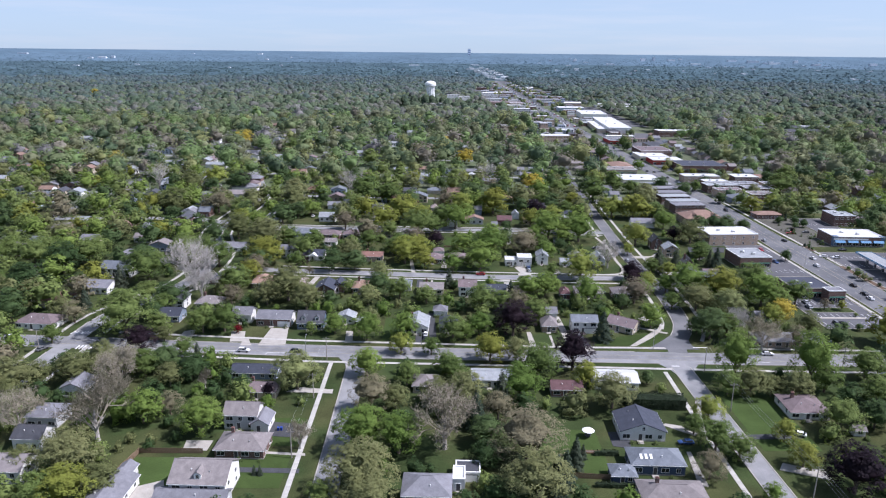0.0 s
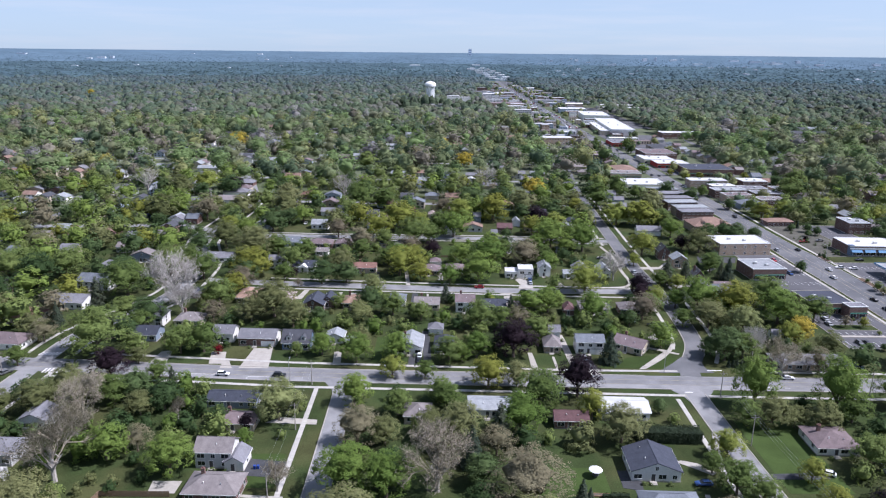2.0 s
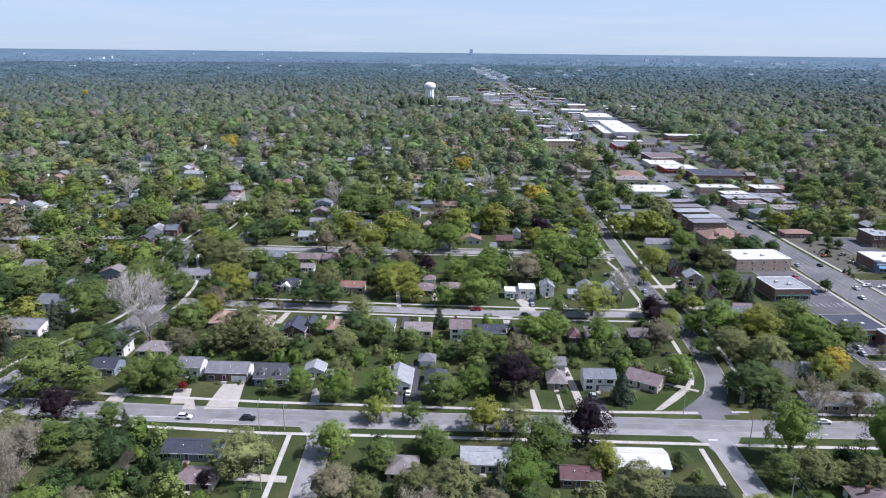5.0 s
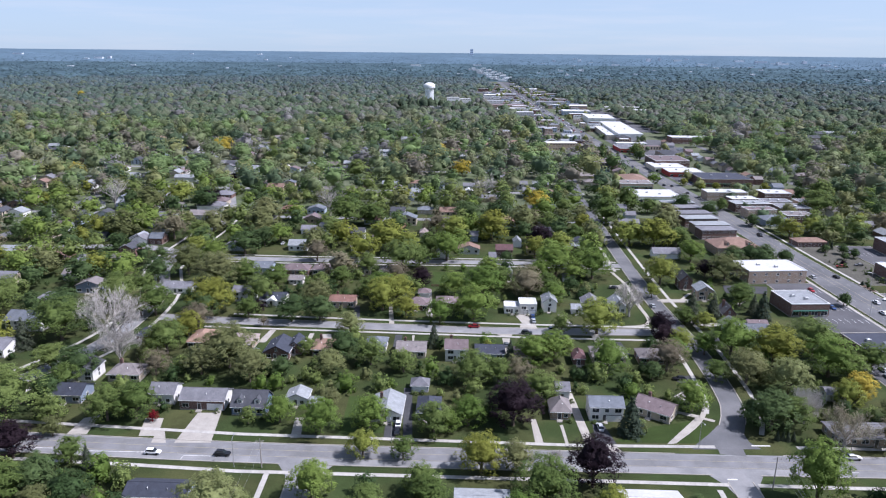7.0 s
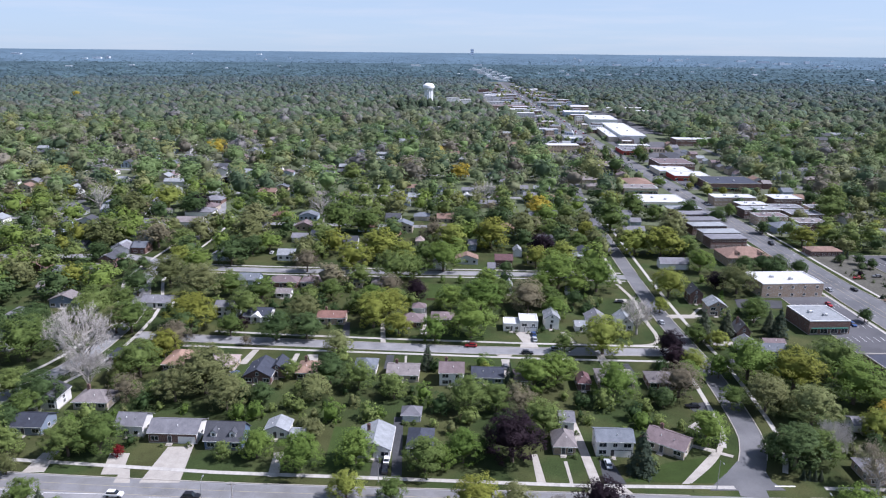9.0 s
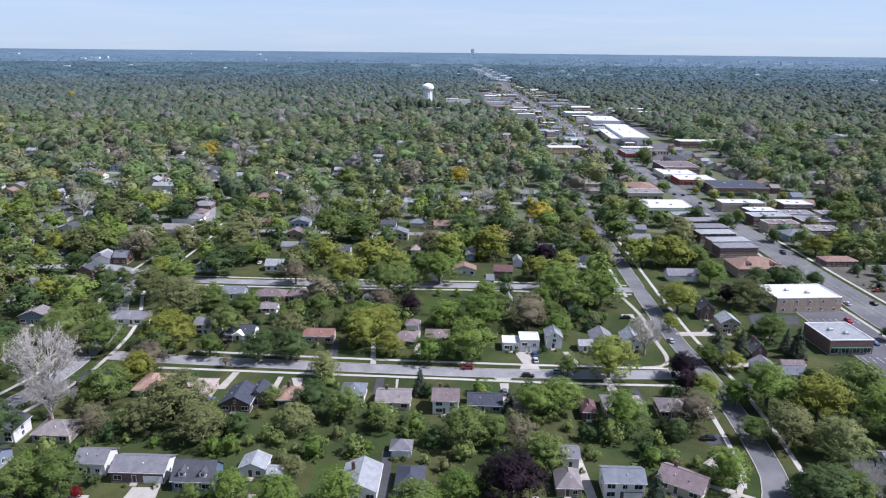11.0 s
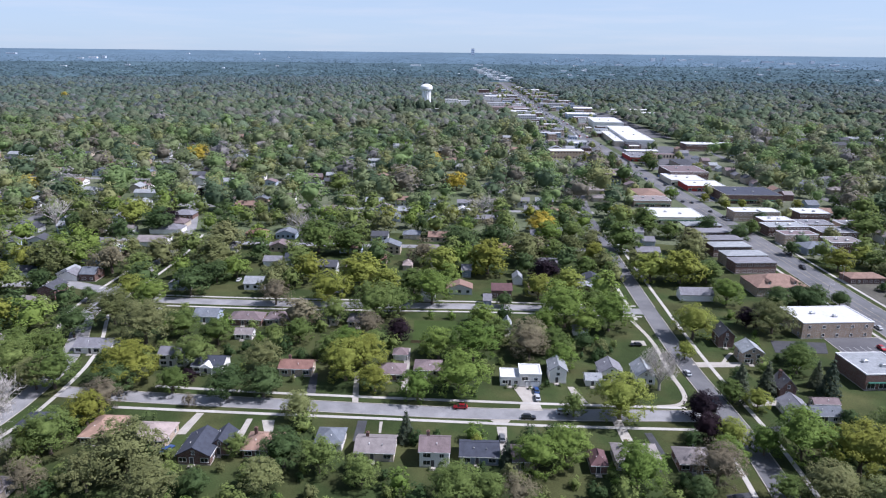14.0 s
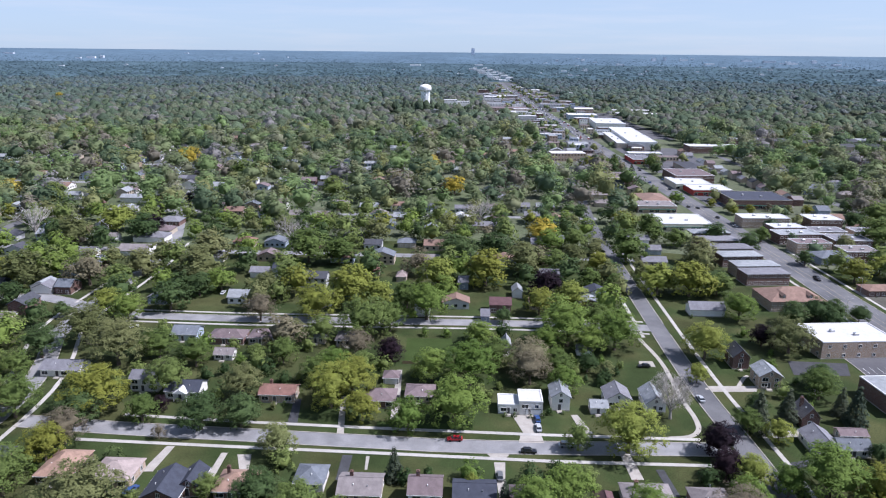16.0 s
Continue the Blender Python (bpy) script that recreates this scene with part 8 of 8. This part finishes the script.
for hx, hy, hw, hd in HOUSES_AT:
    HOUSE_GRID.setdefault((int(hx // 40), int(hy // 40)), []).append((hx, hy, hw, hd))
TREE_GRID = {}
for tx, ty, tw in TREE_AT:
    TREE_GRID.setdefault((int(tx // 25), int(ty // 25)), []).append((tx, ty, tw))


def near_tree(x, y, w):
    gx, gy = int(x // 25), int(y // 25)
    return any((x - tx) ** 2 + (y - ty) ** 2 < (0.42 * (w + tw)) ** 2 for i in (-1, 0, 1) for j in (-1, 0, 1) for tx, ty, tw in TREE_GRID.get((gx + i, gy + j), ()))


def open_land(x, y):
    if shops_strip(x, y) or (145 < x < 222 and 260 < y < 720):
        return True
    return any(a < x < b and c < y < e for a, b, c, e in OPEN)


# the many trees among the houses farther off
mix = ["maple"] * 6 + ["olive"] * 3 + ["yellowish"] * 2 + ["bright"] * 5 + ["tan", "dark", "dark", "dark", "bare", "spruce", "pale"]
infill = {}
for x, y in spots(140, 620, 12.5, 4.5, 3):
    w = fill.uniform(10.5, 18.0)
    if (y > 400 or x < -150 or (x > 135 and y < 262) or x > 222) and -0.62 * (y - 60) - 60 < x < 0.62 * (y - 60) + 80 and not in_road(x, y, 1.0) and not on_house(x, y, 1.0) and not near_tree(x, y, w * 0.75) and not open_land(x, y):
        if fill.random() < (0.72 if y < 560 and abs(x) < 150 else 0.25 if y > 270 else 0.0):
            continue
        k = fill.choice(mix)
        infill.setdefault("dark" if k in ("spruce", "bare") else k, []).append((x, y, 0.0, w, w * fill.uniform(0.65, 0.85) + 2.3))
        TREE_GRID.setdefault((int(x // 25), int(y // 25)), []).append((x, y, w))
TREE_SHADE = {"maple": "mid-green", "olive": "olive-green", "yellowish": "yellow-green", "bright": "bright green", "tan": "tan budding", "dark": "dark green", "bare": "grey leafless", "pale": "pale green"}
for k, places in infill.items():
    scatter_leafy("woodland", places, 30, 9, 0.66, LEAVES[k], "many %s trees between the houses" % TREE_SHADE[k], 0.6)
# bushes and small trees that fill the back gardens
growth = {"maple": [], "dark": [], "olive": [], "bright": []}
for x, y in spots(140, 420, 6.4, 2.6, 9):
    w = fill.choice((fill.uniform(2.5, 4.5), fill.uniform(5, 8.0), fill.uniform(7.0, 11.0)))
    block = 262 < y < 322 or 352 < y < 416
    if y > 235:
        w = 2.2 + (0.75 if block else 0.4) * (w - 2.2)
    if -150 < x < 158 and not (46 < x < 86 and 165 < y < 207) and not in_road(x, y, 9.0) and not on_house(x, y, 1.2 + w / 4) and not near_tree(x, y, w * (0.35 if x < -60 and y < 235 or block else 0.6)) and not open_land(x, y) and fill.random() < (0.95 if x < -60 and y < 235 else 0.7 if y < 235 else (0.85 if y < 330 else 0.5) if block else 0.3):
        if not any(min(p[0] for p in q) - w * 0.4 < x < max(p[0] for p in q) + w * 0.4 and min(p[1] for p in q) - w * 0.4 < y < max(p[1] for p in q) + w * 0.4 for q in PAVED):
            growth[fill.choice(("maple", "dark", "olive", "dark", "maple", "bright"))].append((x, y, -0.2 * w, w, w * fill.uniform(0.8, 1.05) + 1.0))
            TREE_GRID.setdefault((int(x // 25), int(y // 25)), []).append((x, y, w))
for k, places in growth.items():
    scatter_leafy("garden_growth", places, 26, 9, 0.62, LEAVES[k], "many %s bushes and small trees in back gardens" % TREE_SHADE[k], 0.62)["category"] = "bushes"
groups = {k: [] for k in ("maple", "olive", "yellowish", "bright", "tan", "dark", "bare", "pale")}
for x, y in spots(600, 1180, 14.2, 6.0, 4, True):
    w = fill.choice((fill.uniform(12, 16), fill.uniform(16, 22), fill.uniform(20, 28)))
    if y > 1000 and fill.random() < (y - 1000) / 190:
        continue
    if not in_road(x, y, 0.0) and not on_house(x, y, 1.0) and not ((on_house(x, y + 7, 0.0) or on_house(x, y + 14, 0.0)) and x > -700 and fill.random() < 0.72) and not open_land(x, y) and not near_tree(x, y, w * 0.55):
        k = fill.choice(mix)
        groups["dark" if k == "spruce" else k].append((x, y, 0.0, w, w * fill.uniform(0.65, 0.9) + 2.0))
        TREE_GRID.setdefault((int(x // 25), int(y // 25)), []).append((x, y, w))
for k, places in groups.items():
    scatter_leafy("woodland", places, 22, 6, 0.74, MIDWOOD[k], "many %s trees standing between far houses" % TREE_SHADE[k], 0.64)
far = {}
for x, y in spots(1000, 2960, 15.6, 6.5, 5, True):
    w = fill.choice((fill.uniform(9, 13), fill.uniform(12, 17), fill.uniform(15, 23)))
    r = math.hypot(x, y)
    if y < 1180 and (fill.random() > (y - 990) / 190 or in_road(x, y, 1.0)):
        continue
    if 1000 < r < 2960 and not open_land(x, y) and not on_house(x, y, 0.0) and fill.random() < 0.93:
        patchy = math.sin(x * 0.011 + 1.3) + math.sin(y * 0.008) + math.sin((x + y) * 0.005 + 2)
        mixture = ("maple", "maple", "maple", "olive", "olive", "dark", "dark", "tan", "bare") if patchy < 0.6 else ("maple", "olive", "olive", "yellowish", "yellowish", "tan", "bare", "dark")
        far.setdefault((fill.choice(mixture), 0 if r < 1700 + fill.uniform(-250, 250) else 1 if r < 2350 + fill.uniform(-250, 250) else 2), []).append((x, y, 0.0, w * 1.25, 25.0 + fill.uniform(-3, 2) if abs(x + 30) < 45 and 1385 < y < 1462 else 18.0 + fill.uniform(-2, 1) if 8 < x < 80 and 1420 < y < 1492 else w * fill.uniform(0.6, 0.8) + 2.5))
for places in far.values():
    # each crown carries a smaller lobe on its flank
    for x, y, z, w, h in list(places):
        a = fill.uniform(0, 6.283)
        q = fill.uniform(0.5, 0.75)
        places.append((x + math.cos(a) * w * 0.4, y + math.sin(a) * w * 0.4, 0.0, w * q, h * fill.uniform(0.7, 1.02)))
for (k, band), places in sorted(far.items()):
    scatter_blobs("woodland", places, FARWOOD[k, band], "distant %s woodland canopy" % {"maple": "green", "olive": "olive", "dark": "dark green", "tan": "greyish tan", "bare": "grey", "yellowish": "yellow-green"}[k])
rim = [[], [], [], []]
for x, y in spots(2650, 4700, 27.0, 9.0, 6, True):
    r = math.hypot(x, y)
    if 2940 < r < 4700:
        z, s = far_rise(r)
        w = fill.uniform(9, 20) * s
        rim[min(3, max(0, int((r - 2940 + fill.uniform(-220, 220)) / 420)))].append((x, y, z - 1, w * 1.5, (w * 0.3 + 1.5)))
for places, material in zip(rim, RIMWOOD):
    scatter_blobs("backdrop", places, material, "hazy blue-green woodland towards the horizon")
# trees between the shops along the arterial road
strip = {"maple": [], "yellowish": [], "dark": []}
for k in range(420):
    y = fill.uniform(520, 2500)
    c = arterial_x(y)
    x = c + fill.choice((-1, 1)) * fill.uniform(12.5, 70)
    if not on_house(x, y, 1.5) and not in_road(x, y, 1.0):
        w = fill.uniform(4, 10)
        strip[fill.choice(("maple", "yellowish", "dark"))].append((x, y, 0.0, w, w * 0.9 + 1.5))
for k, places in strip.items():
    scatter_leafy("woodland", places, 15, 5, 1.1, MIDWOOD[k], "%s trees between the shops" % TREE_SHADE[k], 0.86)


# rows of cars on the far lots and lanes of the arterial
paints = {"white": (0.75, 0.75, 0.75), "silver": (0.4, 0.41, 0.43), "black": (0.02, 0.02, 0.022), "red": (0.3, 0.02, 0.02), "blue": (0.03, 0.07, 0.2)}
for paint, rgb in paints.items():
    verts, faces = [], []
    for k in range(150 if paint in ("white", "silver") else 60):
        y = 1080 + 1300 * fill.random()
        off = fill.choice((-6.2, -3.4, 3.4, 6.2)) if fill.random() < 0.45 else fill.choice((-1, 1)) * fill.uniform(13, 34 if y < 1400 else 75)
        x = arterial_x(y) + off
        if not on_house(x, y, 3.0):
            for x0, x1, y0, y1, z0, z1 in ((-0.9, 0.9, -2.2, 2.2, 0.35, 0.95), (-0.75, 0.75, -1.2, 1.3, 0.95, 1.5)):
                n = len(verts)
                verts += [(x + a, y + b, c + 0.1) for c in (z0, z1) for b in (y0, y1) for a in (x0, x1)]
                faces += [(n, n + 1, n + 5, n + 4), (n + 1, n + 3, n + 7, n + 5), (n + 3, n + 2, n + 6, n + 7), (n + 2, n, n + 4, n + 6), (n + 4, n + 5, n + 7, n + 6)]
    me = bpy.data.meshes.new("far_cars")
    me.from_pydata(verts, [], faces)
    me.materials.append(surface("far_%s_car_paint" % paint, rgb, 0.35, spec=0.5))
    tagged(new("far_cars", me), "many far %s cars on the arterial and its lots" % paint, "cars", kind="stuff")


# ---- gardens: hedges, fences, tables ----
def hedge(x0, y0, x1, y1, wide, high):
    """A clipped hedge of small leaves over a dense inside."""
    n = int((abs(x1 - x0) + abs(y1 - y0)) * (wide + 2 * high) * 8)
    s = rng.uniform(0, 1, n)
    face = rng.integers(0, 3, n)
    across = np.where(face == 0, -wide / 2, np.where(face == 1, wide / 2, rng.uniform(-wide / 2, wide / 2, n))) + rng.normal(0, 0.12, n)
    z = np.where(face == 2, high, rng.uniform(0.1, high, n)) + rng.normal(0, 0.1, n)
    L = math.hypot(x1 - x0, y1 - y0)
    dx, dy = (x1 - x0) / L, (y1 - y0) / L
    c = np.stack([x0 + s * L * dx - across * dy, y0 + s * L * dy + across * dx, np.maximum(z, 0.1)], 1)
    nn = np.stack([np.where(face == 0, dy, np.where(face == 1, -dy, 0.0)), np.where(face == 0, -dx, np.where(face == 1, dx, 0.0)), np.where(face == 2, 1.0, 0.3)], 1) + 0.4 * unit(n)
    nn /= np.linalg.norm(nn, axis=1, keepdims=True)
    v = sprays(c, nn, np.full(n, 0.3))
    ob = tagged(new("hedge"), "long clipped dark-green hedge beside a lawn", "hedge")
    me = mesh_of("leaves", v, np.arange(len(v)).reshape(-1, 3), LEAVES["hedge"])
    share("leaves", me, ob, Matrix())
    bm = bmesh.new()
    prism(bm, [(-wide * 0.42, 0), (wide * 0.42, 0), (wide * 0.38, high * 0.9), (-wide * 0.38, high * 0.9)], "x", 0.2, L - 0.2)
    inner = part("inside", bm, LEAVES["hedge"], ob)
    inner.matrix_basis = pose(x0, y0, 0, 0, 0, math.degrees(math.atan2(dy, dx)))
    return ob


hedge(61, 201.5, 80.5, 200.5, 5.0, 3.6)
hedge(45, 172.5, 52, 172.5, 1.2, 1.3)
hedge(42, 157.5, 53, 157, 1.0, 1.2)


def fence(points, material, label, high=1.7, gap_m=0.02):
    """A board fence: posts, rails and upright boards."""
    ob = tagged(new("fence"), label, "fence")
    boards = []
    for (ax, ay), (bx, by) in zip(points, points[1:]):
        L = math.hypot(bx - ax, by - ay)
        a = math.degrees(math.atan2(by - ay, bx - ax))
        n = int(L / 0.6)
        for k in range(n):
            share("board", FENCE_BOARD[material.name], ob, pose(ax + (bx - ax) * (k + 0.5) / n, ay + (by - ay) * (k + 0.5) / n, 0, 0, 0, a) @ Matrix.Diagonal((L / n / 0.6, 1, high / 1.7, 1)))
        for k in range(int(L / 2.4) + 1):
            share("post", FENCE_POST[material.name], ob, pose(ax + (bx - ax) * min(1, k * 2.4 / L), ay + (by - ay) * min(1, k * 2.4 / L), 0, 0, 0, a) @ Matrix.Diagonal((1, 1, high / 1.7, 1)))
    return ob


FENCE_BOARD, FENCE_POST = {}, {}
for mm in (CEDAR, TIMBER, TRIM):
    b = bmesh.new()
    for k in range(4):
        box(b, -0.3 + 0.15 * k + 0.01, -0.16 + 0.15 * k, -0.015, 0.015, 0.05, 1.7)
    box(b, -0.3, 0.3, 0.015, 0.05, 0.4, 0.5), box(b, -0.3, 0.3, 0.015, 0.05, 1.3, 1.4)
    FENCE_BOARD[mm.name] = bpy.data.meshes.new("board")
    b.to_mesh(FENCE_BOARD[mm.name])
    b.free()
    FENCE_BOARD[mm.name].materials.append(mm)
    b = bmesh.new()
    box(b, -0.05, 0.05, 0.02, 0.12, -0.05, 1.78)
    FENCE_POST[mm.name] = bpy.data.meshes.new("post")
    b.to_mesh(FENCE_POST[mm.name])
    b.free()
    FENCE_POST[mm.name].materials.append(mm)
fence([(-84, 148), (-63, 149)], TIMBER, "dark weathered board fence round a back lawn")
fence([(-88, 150), (-84, 172), (-66, 172)], TIMBER, "dark weathered board fence behind the gardens")
fence([(154, 310), (170, 309)], CEDAR, "reddish cedar board fence beside a shed")
fence([(27, 162), (48, 160.5)], TIMBER, "dark board fence along a back garden")
fence([(86, 292), (90, 316)], TRIM, "white board fence along a driveway")
fence([(70, 270), (84, 270)], TIMBER, "brown board fence behind a house")
fence([(3.5, 388.5), (22.5, 388.5)], TIMBER, "low dark fence beside the lawn", 1.1)


def parasol(x, y):
    ob = tagged(new("patio_umbrella"), "open white patio umbrella over a dark table", "umbrella")
    ob.matrix_basis = pose(x, y, 0)
    bm = bmesh.new()
    lathe(bm, [(1.9, 2.25), (1.85, 2.3), (1.1, 2.6), (0.1, 2.85)], 10)
    part("canopy", bm, WHITEPAINT, ob, "white fabric canopy")
    bm = bmesh.new()
    tube(bm, (0, 0, 0.03), (0, 0, 2.8), 0.03, 0.03, 6)
    part("pole", bm, METAL, ob)
    bm = bmesh.new()
    lathe(bm, [(1.0, 0.7), (1.0, 0.76)], 16), lathe(bm, [(0.35, 0.03), (0.3, 0.12)], 12)
    part("tabletop", bm, DARK_TRIM, ob)
    return ob


parasol(45.2, 182)


def bench(x, y, turn, w):
    ob = tagged(new("garden_bed"), "long pale timber planter on the lawn", "planter")
    ob.matrix_basis = pose(x, y, 0, 0, 0, turn)
    for a in ((-w / 2, w / 2, -0.6, -0.5), (-w / 2, w / 2, 0.5, 0.6), (-w / 2, -w / 2 + 0.1, -0.5, 0.5), (w / 2 - 0.1, w / 2, -0.5, 0.5)):
        bm = bmesh.new()
        box(bm, *a, -0.03, 0.5)
        part("board", bm, CEDAR, ob)
    bm = bmesh.new()
    box(bm, -w / 2 + 0.1, w / 2 - 0.1, -0.5, 0.5, -0.03, 0.42)
    part("soil", bm, BARK, ob)
    return ob


bench(44, 173.6, -2, 6.0)


def bin_cart(x, y, paint):
    ob = tagged(new("wheelie_bin"), "blue plastic wheeled bin on the driveway", "bin")
    ob.matrix_basis = pose(x, y, 0.06)
    bm = bmesh.new()
    prism(bm, [(-0.3, 0.05), (0.3, 0.05), (0.36, 1.0), (-0.36, 1.0)], "x", -0.28, 0.28)
    part("body", bm, paint, ob)
    bm = bmesh.new()
    box(bm, -0.31, 0.31, -0.4, 0.38, 1.0, 1.08)
    part("lid", bm, paint, ob)
    return ob


BINBLUE = surface("blue_plastic", (0.02, 0.06, 0.3), 0.5)
bin_cart(-47.5, 184.5, BINBLUE), bin_cart(-46.6, 184.6, BINBLUE)
# small shrubs at the house fronts
beds = random.Random(8)
for hx, hy, hw, hd in list(HOUSES_AT[:100]):
    for k in range(3):
        if beds.random() < 0.75 and hw < 18 and hy < 470:
            x, y = hx + beds.uniform(-hw / 2, hw / 2), hy - hd / 2 - beds.uniform(0.8, 1.6)
            if not in_road(x, y, 0.5) and not any(abs(x - a) < c / 2 + 0.5 and abs(y - b) < d / 2 + 0.5 for a, b, c, d in HOUSES_AT):
                w = beds.uniform(0.9, 2.0)
                tree(x, y, w, w * 0.8, "shrub")
# scrub on the bare ground east of the arterial
for k in range(26):
    w = beds.uniform(1.2, 3.4)
    tree(beds.uniform(223, 245), beds.uniform(398, 468), w, w * beds.uniform(0.7, 1.2), "shrub")
